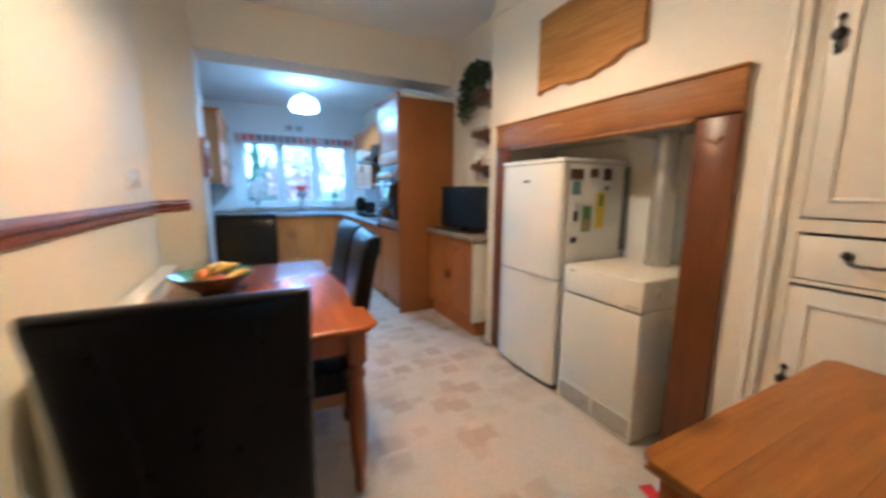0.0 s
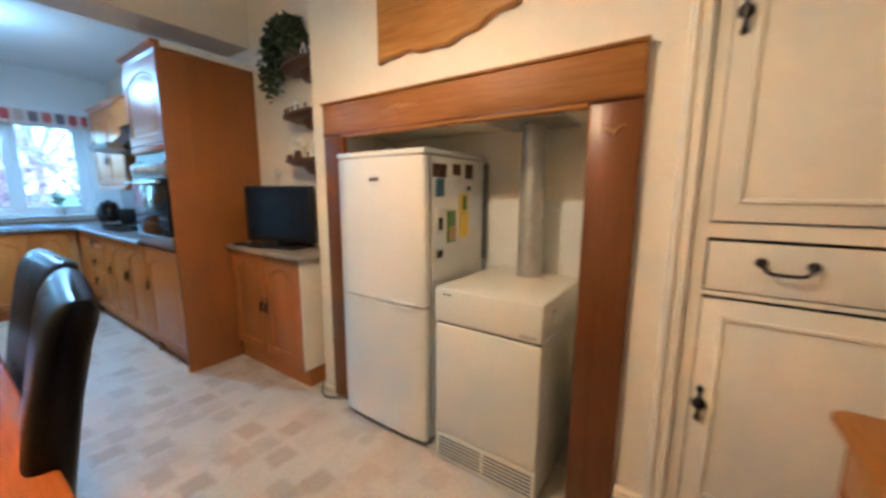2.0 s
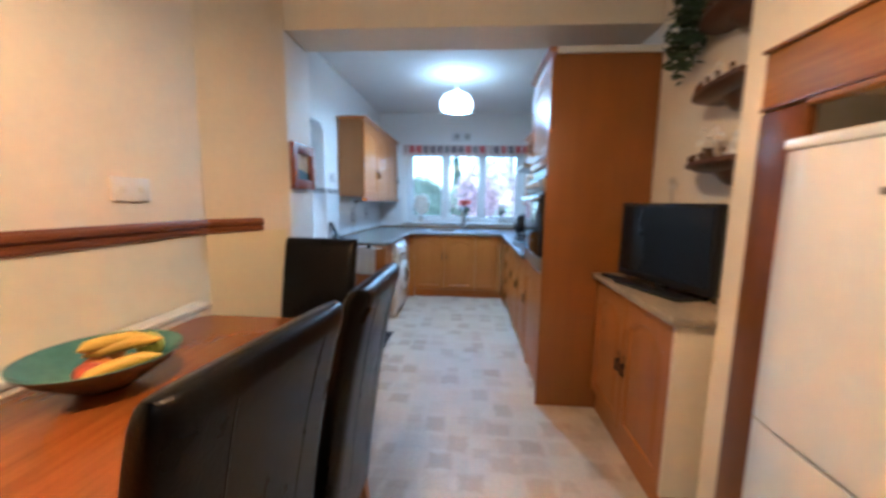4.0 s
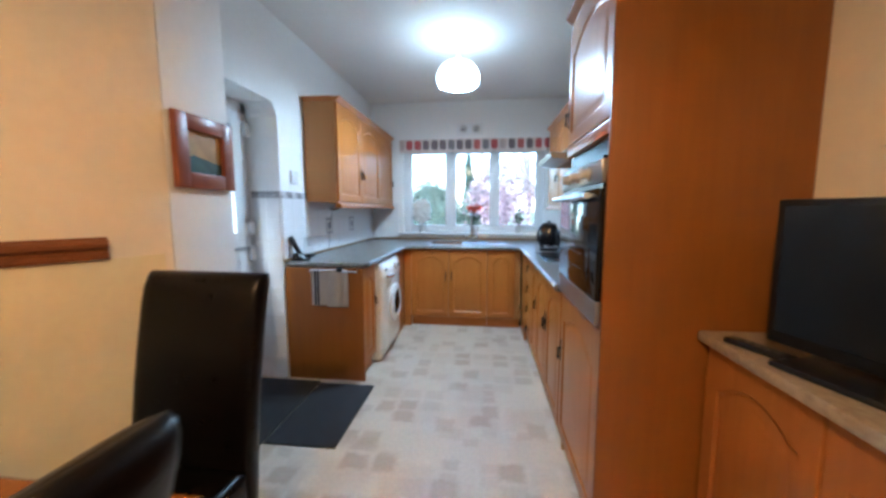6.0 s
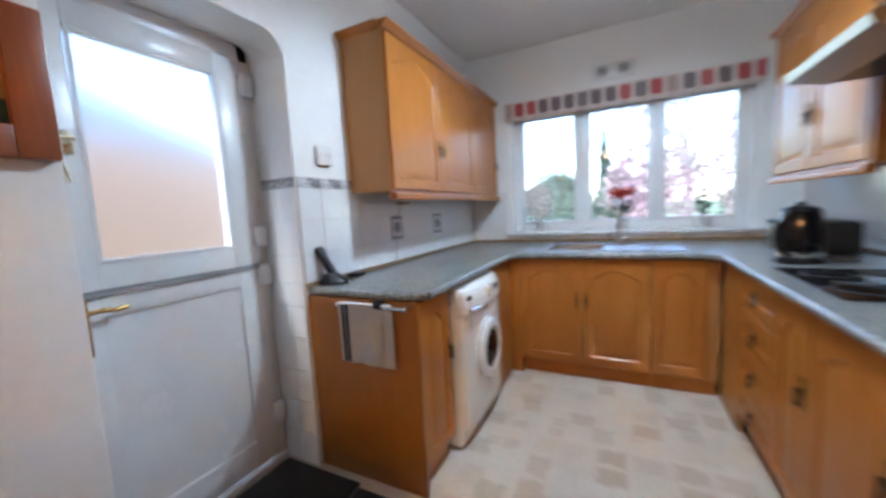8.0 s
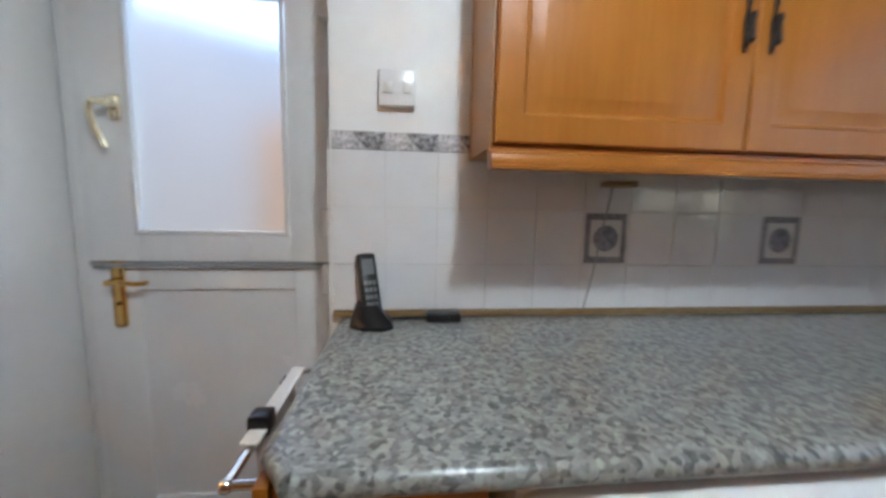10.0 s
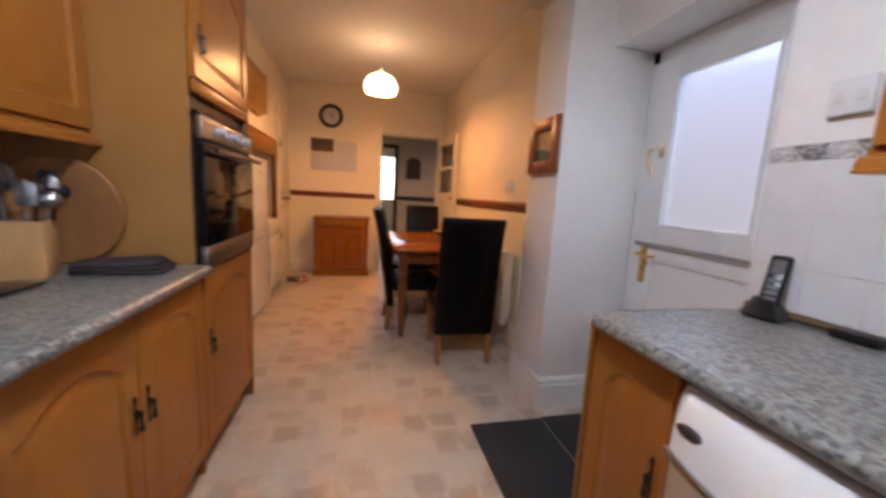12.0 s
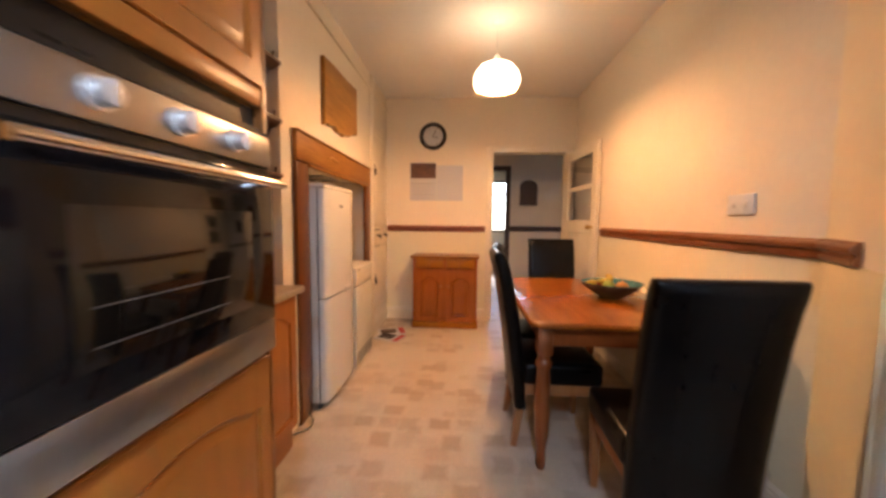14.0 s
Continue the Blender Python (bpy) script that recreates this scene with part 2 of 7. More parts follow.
M = {
    "cream": mat("cream_wall_paint", (0.84, 0.765, 0.625), 0.7, bump=0.08, scale=30, vary=0.025),
    "primrose": mat("primrose_wall_paint", (0.83, 0.765, 0.55), 0.7, bump=0.08, scale=30, vary=0.025),
    "white_wall": mat("white_wall_paint", (0.84, 0.85, 0.84), 0.6, bump=0.08, scale=30, vary=0.02),
    "ceiling": mat("ceiling_paint", (0.87, 0.87, 0.85), 0.75, bump=0.12, scale=25, vary=0.02),
    "gloss_cream": mat("cream_gloss_paint", (0.82, 0.745, 0.60), 0.32, bump=0.05, scale=18, vary=0.03),
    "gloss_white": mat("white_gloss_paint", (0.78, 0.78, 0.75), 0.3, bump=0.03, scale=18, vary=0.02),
    "upvc": mat("white_plastic", (0.80, 0.82, 0.83), 0.25, vary=0.015),
    "oak": wood("honey_oak", (0.36, 0.124, 0.017), (0.42, 0.153, 0.024), "z", 0.33),
    "oak_x": wood("honey_oak_rail", (0.36, 0.124, 0.017), (0.42, 0.153, 0.024), "x", 0.33),
    "oak_y": wood("honey_oak_pelmet", (0.36, 0.124, 0.017), (0.42, 0.153, 0.024), "y", 0.33),
    "veneer": wood("orange_veneer", (0.245, 0.082, 0.006), (0.285, 0.099, 0.008), "z", 0.35, 0.6),
    "pale_veneer": wood("pale_carcass", (0.40, 0.188, 0.05), (0.43, 0.205, 0.057), "z", 0.4, 0.8),
    "pine": wood("varnished_pine", (0.26, 0.090, 0.002), (0.40, 0.158, 0.005), "x", 0.3, 0.9, knots=0.17),
    "pine_z": wood("varnished_pine_upright", (0.26, 0.072, 0.006), (0.38, 0.115, 0.011), "z", 0.25, 0.9, knots=0.08),
    "mantel": wood("stained_mantel_wood", (0.21, 0.082, 0.008), (0.36, 0.16, 0.018), "y", 0.48, 0.8, knots=0.07),
    "mantel_z": wood("stained_post_wood", (0.12, 0.038, 0.005), (0.18, 0.060, 0.008), "z", 0.3, 0.8),
    "mantel_gold": mat("worn_carving", (0.36, 0.165, 0.03), 0.4, vary=0.2),
    "table": wood("red_brown_table_wood", (0.22, 0.056, 0.003), (0.33, 0.098, 0.006), "y", 0.27, 0.8, knots=0.10),
    "table_z": wood("red_brown_leg_wood", (0.19, 0.05, 0.010), (0.28, 0.08, 0.018), "z", 0.3, 0.8),
    "dado": wood("red_brown_rail", (0.16, 0.048, 0.011), (0.24, 0.080, 0.019), "y", 0.35),
    "plaque": wood("live_edge_slab", (0.28, 0.125, 0.018), (0.52, 0.265, 0.05), "y", 0.3, 0.7, knots=0.12),
    "leg": wood("light_chair_leg", (0.33, 0.14, 0.045), (0.43, 0.20, 0.07), "z", 0.4),
    "leather": mat("black_brown_leather", (0.0025, 0.002, 0.0018), 0.30, bump=0.15, scale=160, vary=0.3),
    "vinyl": vinyl(),
    "granite": granite(),
    "tvtop": mat("beige_stone_laminate", (0.40, 0.33, 0.24), 0.35, scale=60, vary=0.3),
    "check": check_cloth(),
    "appliance": mat("white_enamel", (0.80, 0.79, 0.75), 0.22, vary=0.01),
    "boiler": mat("ivory_enamel", (0.78, 0.74, 0.62), 0.3, vary=0.015),
    "seal": mat("grey_seal", (0.12, 0.12, 0.12), 0.6),
    "black": mat("black_plastic", (0.012, 0.012, 0.013), 0.3, vary=0.1),
    "screen": mat("dark_screen", (0.008, 0.010, 0.013), 0.12, vary=0.05),
    "oven_glass": mat("black_oven_glass", (0.006, 0.006, 0.007), 0.04, vary=0.05),
    "steel": mat("brushed_steel", (0.42, 0.41, 0.40), 0.34, metal=1.0, scale=400, vary=0.03),
    "chrome": mat("chrome", (0.75, 0.75, 0.75), 0.1, metal=1.0, vary=0.02),
    "flue": mat("aluminium_flue", (0.56, 0.55, 0.52), 0.36, metal=0.7, scale=25, vary=0.1),
    "iron": mat("antique_iron", (0.045, 0.035, 0.03), 0.4, metal=0.7, vary=0.25),
    # brass whitened in its colour to imitate reflected light on the window handle
    "pale_brass": mat("brass_paled_for_reflection", (0.82, 0.74, 0.55), 0.2, metal=0.9, vary=0.05),
    "oven_window": mat("mirror_black_glass", (0.010, 0.008, 0.006), 0.05, vary=0.05),
    "satin": mat("satin_nickel", (0.72, 0.73, 0.75), 0.38, metal=0.55, vary=0.03),
    "warm_render": mat("warm_brick_render", (0.66, 0.40, 0.24), 0.9, bump=0.3, vary=0.1),
    "brass": mat("polished_brass", (0.70, 0.48, 0.18), 0.22, metal=1.0, vary=0.05),
    "mat": mat("charcoal_rubber_mat", (0.018, 0.019, 0.022), 0.85, bump=0.5, scale=220, vary=0.3),
    "tile": mat("white_glazed_tile", (0.78, 0.79, 0.80), 0.15, vary=0.02, scale=10),
    "grout": mat("pale_grout", (0.70, 0.70, 0.69), 0.9, vary=0.05),
    "motif": mat("grey_print", (0.20, 0.20, 0.24), 0.3, scale=70, vary=0.7),
    "lino_strip": mat("brown_sealing_strip", (0.25, 0.17, 0.08), 0.5),
    "paper": mat("paper", (0.58, 0.59, 0.62), 0.8, vary=0.03),
    "photo": mat("dark_landscape_print", (0.10, 0.045, 0.025), 0.5, scale=30, vary=0.6),
    "ochre": mat("ochre_print", (0.45, 0.29, 0.10), 0.5, scale=14, vary=0.25),
    "teal_print": mat("dark_teal_print", (0.03, 0.08, 0.075), 0.5, scale=20, vary=0.4),
    "frame_wood": wood("red_picture_frame", (0.20, 0.055, 0.022), (0.30, 0.09, 0.035), "z", 0.35),
    "teal": mat("teal_glaze", (0.085, 0.215, 0.195), 0.2, vary=0.15),
    "brown_glaze": mat("brown_glaze", (0.09, 0.05, 0.03), 0.3, vary=0.3),
    "banana": mat("banana_skin", (0.75, 0.50, 0.05), 0.5, vary=0.15),
    "orange": mat("orange_peel", (0.70, 0.26, 0.03), 0.5, bump=0.3, scale=150),
    "apple": mat("red_apple", (0.50, 0.09, 0.03), 0.3, vary=0.35, scale=25),
    "pear": mat("green_pear", (0.48, 0.46, 0.06), 0.4, vary=0.2),
    "leaf": mat("dark_leaves", (0.035, 0.065, 0.025), 0.5, vary=0.4),
    "petal_white": mat("white_petals", (0.90, 0.89, 0.86), 0.7),
    "petal_red": mat("red_petals", (0.62, 0.07, 0.03), 0.6, vary=0.2),
    "terracotta": mat("white_pot", (0.70, 0.70, 0.68), 0.4),
    "shelf": wood("dark_carved_shelf", (0.055, 0.022, 0.01), (0.11, 0.045, 0.02), "y", 0.4),
    "red": mat("red_print", (0.55, 0.03, 0.03), 0.5),
    "yellow": mat("yellow_card", (0.80, 0.62, 0.03), 0.5),
    "green": mat("green_card", (0.12, 0.25, 0.06), 0.5),
    "blue": mat("blue_print", (0.12, 0.22, 0.30), 0.5),
    "towel": mat("white_towelling", (0.72, 0.71, 0.69), 0.95, bump=0.6, scale=300, vary=0.05),
    "navy": mat("navy_stripe", (0.03, 0.035, 0.06), 0.95),
    "slate": mat("dark_slate_cloth", (0.045, 0.034, 0.037), 0.7, vary=0.2),
    "beech": wood("beech_block", (0.52, 0.28, 0.10), (0.60, 0.335, 0.135), "z", 0.45),
    "pane": glass("clear_glass"),
    "strip": mat("pale_grey_seal", (0.30, 0.31, 0.32), 0.6),
    "border": mat("leafy_border_print", (0.36, 0.36, 0.37), 0.25, scale=90, vary=1.0),
    "board_wood": wood("round_board_wood", (0.33, 0.135, 0.042), (0.40, 0.178, 0.06), "z", 0.5),
    "splash": mat("grey_splashback", (0.16, 0.17, 0.19), 0.2, vary=0.1),
    "neighbour": mat("pale_render", (0.62, 0.58, 0.56), 0.9, bump=0.3, vary=0.06),
    "slate_roof": mat("roof_slates", (0.12, 0.11, 0.12), 0.8, vary=0.2),
    "conifer": mat("conifer_needles", (0.05, 0.085, 0.055), 0.8, vary=0.4),
    "twig": mat("bare_twigs", (0.40, 0.36, 0.34), 0.9, vary=0.3),
    "cloth_white": mat("white_ceramic", (0.72, 0.72, 0.70), 0.3, vary=0.03),
    "frosted": glass("frosted_glass", 0.28, (0.82, 0.82, 0.84)),
    "hedge": mat("hedge_leaves", (0.11, 0.14, 0.10), 0.8, vary=0.5, scale=8),
    "blossom": mat("pink_twigs", (0.36, 0.24, 0.25), 0.9, vary=0.4, scale=8),
    "bark": mat("grey_bark", (0.28, 0.23, 0.20), 0.9, bump=0.5),
    "grass": mat("winter_grass", (0.14, 0.17, 0.08), 0.95, vary=0.35, scale=12),
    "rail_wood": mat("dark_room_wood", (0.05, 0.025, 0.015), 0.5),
}
for key, gloss in (("table", 0.35), ("screen", 0.22), ("black", 0.3), ("pine", 0.22), ("pine_z", 0.3), ("mantel", 0.3), ("mantel_z", 0.3), ("plaque", 0.25), ("leather", 0.2), ("oak", 0.3), ("oak_x", 0.3), ("oak_y", 0.3), ("oven_glass", 0.35), ("oven_window", 0.8)):
    M[key].node_tree.nodes["Principled BSDF"].inputs["Specular IOR Level"].default_value = gloss
M["oven_window"].node_tree.nodes["Principled BSDF"].inputs["IOR"].default_value = 1.5
tn = M["petal_white"].node_tree
thin, both = tn.nodes.new("ShaderNodeBsdfTranslucent"), tn.nodes.new("ShaderNodeMixShader")
thin.inputs["Color"].default_value = (0.85, 0.84, 0.80, 1)
tn.links.new(tn.nodes["Principled BSDF"].outputs[0], both.inputs[1])
tn.links.new(thin.outputs[0], both.inputs[2])
both.inputs[0].default_value = 0.2
tn.links.new(both.outputs[0], tn.nodes["Material Output"].inputs["Surface"])
M["shade_warm"] = glow("lit_glass_shade_warm", (1.0, 0.70, 0.40), 1.2)
M["shade_cool"] = glow("lit_glass_shade_white", (0.86, 0.94, 1.0), 1.3)

# ---- mesh helpers ----


def box(bm, x0, x1, y0, y1, z0, z1, bevel=0.0, seg=2):
    """Adds a box with rounded edges."""
    m = Matrix.Translation(((x0 + x1) / 2, (y0 + y1) / 2, (z0 + z1) / 2)) @ Matrix.Diagonal((x1 - x0, y1 - y0, z1 - z0, 1))
    vs = bmesh.ops.create_cube(bm, size=1, matrix=m)["verts"]
    if bevel:
        es = list({e for v in vs for e in v.link_edges})
        bmesh.ops.bevel(bm, geom=es, offset=bevel, segments=seg, affect="EDGES", profile=0.5)
    return bm


def boxes(*rows, bevel=0.0):
    bm = bmesh.new()
    for r in rows:
        box(bm, *r, bevel=bevel)
    return bm


def tube(bm, a, b, r0, r1=None, seg=14, caps=True):
    """Adds a round bar from a to b."""
    a, b = Vector(a), Vector(b)
    d = b - a
    m = Matrix.Translation((a + b) / 2) @ d.to_track_quat("Z", "Y").to_matrix().to_4x4()
    bmesh.ops.create_cone(bm, cap_ends=caps, segments=seg, radius1=r0, radius2=r0 if r1 is None else r1, depth=d.length, matrix=m)
    return bm


def ball(bm, c, r, sx=1, sy=1, sz=1, u=14, v=9):
    bmesh.ops.create_uvsphere(bm, u_segments=u, v_segments=v, radius=r, matrix=Matrix.Translation(c) @ Matrix.Diagonal((sx, sy, sz, 1)))
    return bm


def loft(bm, loops, cap_first=True, cap_last=True):
    """Joins closed rings of equally many points."""
    rings = [[bm.verts.new(p) for p in ring] for ring in loops]
    for a, b in zip(rings, rings[1:]):
        for i in range(len(a)):
            j = (i + 1) % len(a)
            bm.faces.new((a[i], a[j], b[j], b[i]))
    if cap_first:
        bm.faces.new(rings[0][::-1])
    if cap_last:
        bm.faces.new(rings[-1])
    return bm


def lathe(bm, profile, c=(0, 0, 0), seg=24, cap=True):
    """Turns a profile of (radius, height) about the upright axis."""
    loops = [[(c[0] + r * math.cos(2 * math.pi * i / seg), c[1] + r * math.sin(2 * math.pi * i / seg), c[2] + z) for i in range(seg)] for r, z in profile]
    return loft(bm, loops, cap, cap)


def prism(bm, outline, z0, z1):
    """An upright prism on a plan outline."""
    return loft(bm, [[(x, y, z0) for x, y in outline], [(x, y, z1) for x, y in outline]])


def world_of(ob):
    m = ob.matrix_parent_inverse @ ob.matrix_basis
    return world_of(ob.parent) @ m if ob.parent else ob.matrix_basis.copy()


def part(name, bm, material, parent=None, label="", smooth=35):
    """Links a bmesh as one mesh object, centred on itself, under a thing or part."""
    bmesh.ops.recalc_face_normals(bm, faces=bm.faces)
    co = [v.co for v in bm.verts]
    lo = Vector([min(c[i] for c in co) for i in range(3)])
    hi = Vector([max(c[i] for c in co) for i in range(3)])
    mid = (lo + hi) / 2
    bmesh.ops.translate(bm, vec=-mid, verts=bm.verts)
    me = bpy.data.meshes.new(name)
    bm.to_mesh(me)
    bm.free()
    me.materials.append(material)
    if smooth:
        me.shade_smooth()
        me.set_sharp_from_angle(angle=radians(smooth))
    ob = new(name, me)
    ob.location = mid
    if parent:
        ob.parent = parent
        ob.matrix_parent_inverse = world_of(parent).inverted()
    if label:
        ob["label"] = label
    return ob


def thing(name, place, label, category, group="", kind=""):
    ob = new(name)
    ob.empty_display_size = 0.1
    ob.location = place
    return tagged(ob, label, category, group, kind)


def structure(name, bm, material, label, category, smooth=35):
    return tagged(part(name, bm, material, smooth=smooth), label, category, kind="structure")


def turned(bm, x, y, z, rz):
    """Moves a bmesh built about its own origin to a place and heading."""
    bmesh.ops.transform(bm, matrix=pose(x, y, z, 0, 0, rz), verts=bm.verts)
    return bm

# ---- the large structure ----
DINING_H, KITCHEN_H, BEAM_Z = 2.76, 2.67, 2.36
structure("floor", boxes((-0.6, 3.2, -4.6, 7.35, -0.06, 0.0)), M["vinyl"], "beige and taupe block-printed vinyl sheet floor", "floor")
structure("ceiling_dining", boxes((-0.2, 3.2, -0.12, 3.6, DINING_H, DINING_H + 0.1)), M["ceiling"], "cream-white painted plaster ceiling of the dining end", "ceiling")
structure("ceiling_kitchen", boxes((-0.4, 2.8, 3.93, 7.3, KITCHEN_H, KITCHEN_H + 0.1)), M["ceiling"], "white painted plaster ceiling of the kitchen end", "ceiling")
structure("beam", boxes((0.0, 2.75, 3.6, 3.93, BEAM_Z, 2.86)), M["cream"], "cream plastered beam between dining and kitchen ends", "beam")

bm = bmesh.new()
prism(bm, [(-0.25, -0.12), (0.015, -0.12), (0.015, 3.15), (0.25, 3.57), (0.26, 3.6), (-0.25, 3.6)], 0, DINING_H)
structure("wall_west_dining", bm, M["cream"], "cream painted wall with a splayed end", "wall", smooth=20)
structure("wall_nib", boxes((-0.35, 0.262, 3.602, 3.96, 0, KITCHEN_H), bevel=0.006), M["white_wall"], "white painted wall nib beside the back door", "wall")
structure("wall_west_kitchen", boxes((-0.35, 0.0, 4.83, 7.05, 0, KITCHEN_H), (-0.35, 0.0, 3.96, 4.83, 2.06, KITCHEN_H)), M["white_wall"],
          "white painted kitchen wall over the back door", "wall")
structure("wall_north", boxes((-0.35, 0.42, 7.05, 7.27, 0, KITCHEN_H), (2.25, 2.75, 7.05, 7.27, 0, KITCHEN_H),
                              (0.42, 2.25, 7.05, 7.27, 0, 1.0), (0.42, 2.25, 7.05, 7.27, 2.14, KITCHEN_H)), M["white_wall"], "white painted kitchen window wall", "wall")
structure("wall_east", boxes((2.53, 2.75, 2.63, 3.62, 0, DINING_H), (2.53, 2.75, 3.62, 7.05, 0, KITCHEN_H)), M["cream"], "cream painted side wall behind the units", "wall")
structure("chimney_breast", boxes((2.354, 3.0, 2.42, 2.63, 0, DINING_H), (2.354, 3.0, 0.76, 0.95, 0, DINING_H), (2.354, 3.0, 0.95, 2.42, 1.63, DINING_H),
                                  (2.87, 3.0, 0.95, 2.42, 0, 1.63)), M["cream"], "cream painted chimney breast with a deep recess", "chimney breast")
structure("wall_south", boxes((-0.25, 0.13, -0.12, 0.0, 0, DINING_H), (1.01, 2.9, -0.12, 0.0, 0, DINING_H), (0.13, 1.01, -0.12, 0.0, 2.10, DINING_H)),
          M["cream"], "cream painted end wall with a doorway", "wall")
structure("wall_cupboard_back", boxes((2.78, 3.0, 0.0, 0.76, 0, DINING_H)), M["cream"], "plain wall behind the built-in cupboard", "wall")

# ---- hall beyond the doorway ----
structure("hall_wall_west", boxes((-0.6, -0.3, -4.6, -0.12, 0, 2.6)), M["cream"], "plain hall wall", "wall")
structure("hall_wall_east", boxes((2.2, 2.4, -4.6, -0.12, 0, 2.6)), M["cream"], "plain hall wall", "wall")
structure("hall_wall_inner", boxes((-0.3, 0.60, -1.75, -1.62, 0, 2.6), (1.6, 2.2, -1.75, -1.62, 0, 2.6), (0.60, 1.6, -1.75, -1.62, 2.1, 2.6)), M["cream"], "shaded hall wall with an opening", "wall")
structure("hall_wall_far", boxes((-0.3, 0.2, -4.6, -4.5, 0, 2.6), (1.0, 2.2, -4.6, -4.5, 0, 2.6), (0.2, 1.0, -4.6, -4.5, 0, 1.0), (0.2, 1.0, -4.6, -4.5, 2.25, 2.6)),
          M["cream"], "far front-room wall with a bright window", "wall")
structure("hall_ceiling", boxes((-0.6, 2.4, -4.6, -0.12, 2.6, 2.7)), M["ceiling"], "white hall ceiling", "ceiling")
structure("hall_architrave", boxes((0.60, 0.68, -1.62, -1.59, 0, 2.18), (0.68, 1.6, -1.62, -1.59, 2.1, 2.18)), M["rail_wood"], "dark wooden door surround in the hall", "trim")
structure("hall_dado", boxes((-0.3, 0.60, -1.62, -1.595, 1.10, 1.18)), M["rail_wood"], "dark wooden dado rail in the hall", "trim")

# ---- trim ----


def moulding(name, a, b, out, z0, z1, depth, material, label):
    """A profiled rail from a to b on the plan, standing off the wall by depth along out."""
    a, b, o = Vector((*a, 0)), Vector((*b, 0)), Vector((*out, 0))
    h = z1 - z0
    prof = [(0, 0), (depth * 0.6, 0), (depth * 0.75, 0.12 * h), (depth * 0.75, 0.3 * h), (depth * 0.5, 0.36 * h), (depth * 0.5, 0.44 * h), (depth, 0.56 * h),
            (depth, 0.74 * h), (depth * 0.8, 0.84 * h), (depth * 0.55, 0.88 * h), (depth * 0.45, h), (0, h)]
    bm = loft(bmesh.new(), [[tuple(p + o * d + Vector((0, 0, z0 + z))) for d, z in prof] for p in (a, b)])
    return structure(name, bm, material, label, "trim", smooth=20)


DADO = "dark red-brown moulded wooden dado rail"
LOWER = "primrose yellow painted lower wall below the dado rail"
structure("wall_paint_west", prism(bmesh.new(), [(0.015, 0.02), (0.019, 0.02), (0.019, 3.149), (0.2535, 3.568), (0.25, 3.57), (0.015, 3.15)], 0.0, 1.13), M["primrose"], LOWER, "wall", smooth=20)
structure("wall_paint_south", boxes((1.092, 2.34, 0.0, 0.004, 0.0, 1.13)), M["primrose"], LOWER, "wall")
moulding("dado_rail", (0.015, 0.95), (0.015, 3.15), (1, 0), 1.13, 1.207, 0.03, M["dado"], DADO)
moulding("dado_rail", (0.015, 3.15), (0.168, 3.424), (0.873, -0.488), 1.13, 1.207, 0.03, M["dado"], DADO)
moulding("dado_rail", (1.10, 0.0), (2.33, 0.0), (0, 1), 1.125, 1.20, 0.03, wood("rail_end_wall", (0.16, 0.04, 0.018), (0.27, 0.085, 0.035), "x", 0.35), DADO)


def skirting(a, b, out, material, label, h=0.15, d=0.02):
    a, b, o = Vector((*a, 0)), Vector((*b, 0)), Vector((*out, 0))
    prof = [(0, 0), (d, 0), (d, h * 0.78), (d * 0.75, h * 0.82), (d * 0.8, h * 0.9), (d * 0.35, h), (0, h)]
    bm = loft(bmesh.new(), [[tuple(p + o * q + Vector((0, 0, z))) for q, z in prof] for p in (a, b)])
    return structure("baseboard", bm, material, label, "baseboard", smooth=20)


skirting((0.262, 3.60), (0.262, 3.985), (1, 0), M["gloss_white"], "white gloss skirting on the wall nib", 0.2, 0.024)
skirting((0.262, 3.96), (-0.2, 3.96), (0, 1), M["gloss_white"], "white gloss skirting in the door recess", 0.2, 0.024)
skirting((0.019, 0.95), (0.019, 3.149), (1, 0), M["gloss_cream"], "cream gloss skirting under the radiator")
skirting((0.019, 3.149), (0.2535, 3.568), (0.873, -0.488), M["gloss_cream"], "cream gloss skirting on the splayed wall end")
skirting((1.05, 0), (2.34, 0), (0, 1), M["gloss_cream"], "cream gloss skirting behind the sideboard")
skirting((2.354, 0.02), (2.354, 0.865), (-1, 0), M["gloss_cream"], "cream gloss skirting under the built-in cupboard", 0.17, 0.022)
skirting((2.354, 2.505), (2.354, 2.655), (-1, 0), M["gloss_cream"], "cream gloss skirting on the chimney breast", 0.02, 0.01)
structure("picture_rail", boxes((2.334, 2.354, 0.0, 2.63, 2.60, 2.64)), M["cream"], "cream painted picture rail near the ceiling", "trim")

# doorway to the hall, with its open glazed door
structure("door_frame", boxes((0.05, 0.13, 0.0, 0.018, 0, 2.18), (1.01, 1.09, 0.0, 0.018, 0, 2.18), (0.13, 1.01, 0.0, 0.018, 2.10, 2.18),
                              (0.118, 0.132, -0.12, 0.0, 0, 2.1), (1.008, 1.022, -0.12, 0.0, 0, 2.1), bevel=0.003), M["gloss_cream"], "cream gloss architrave round the hall doorway", "trim")


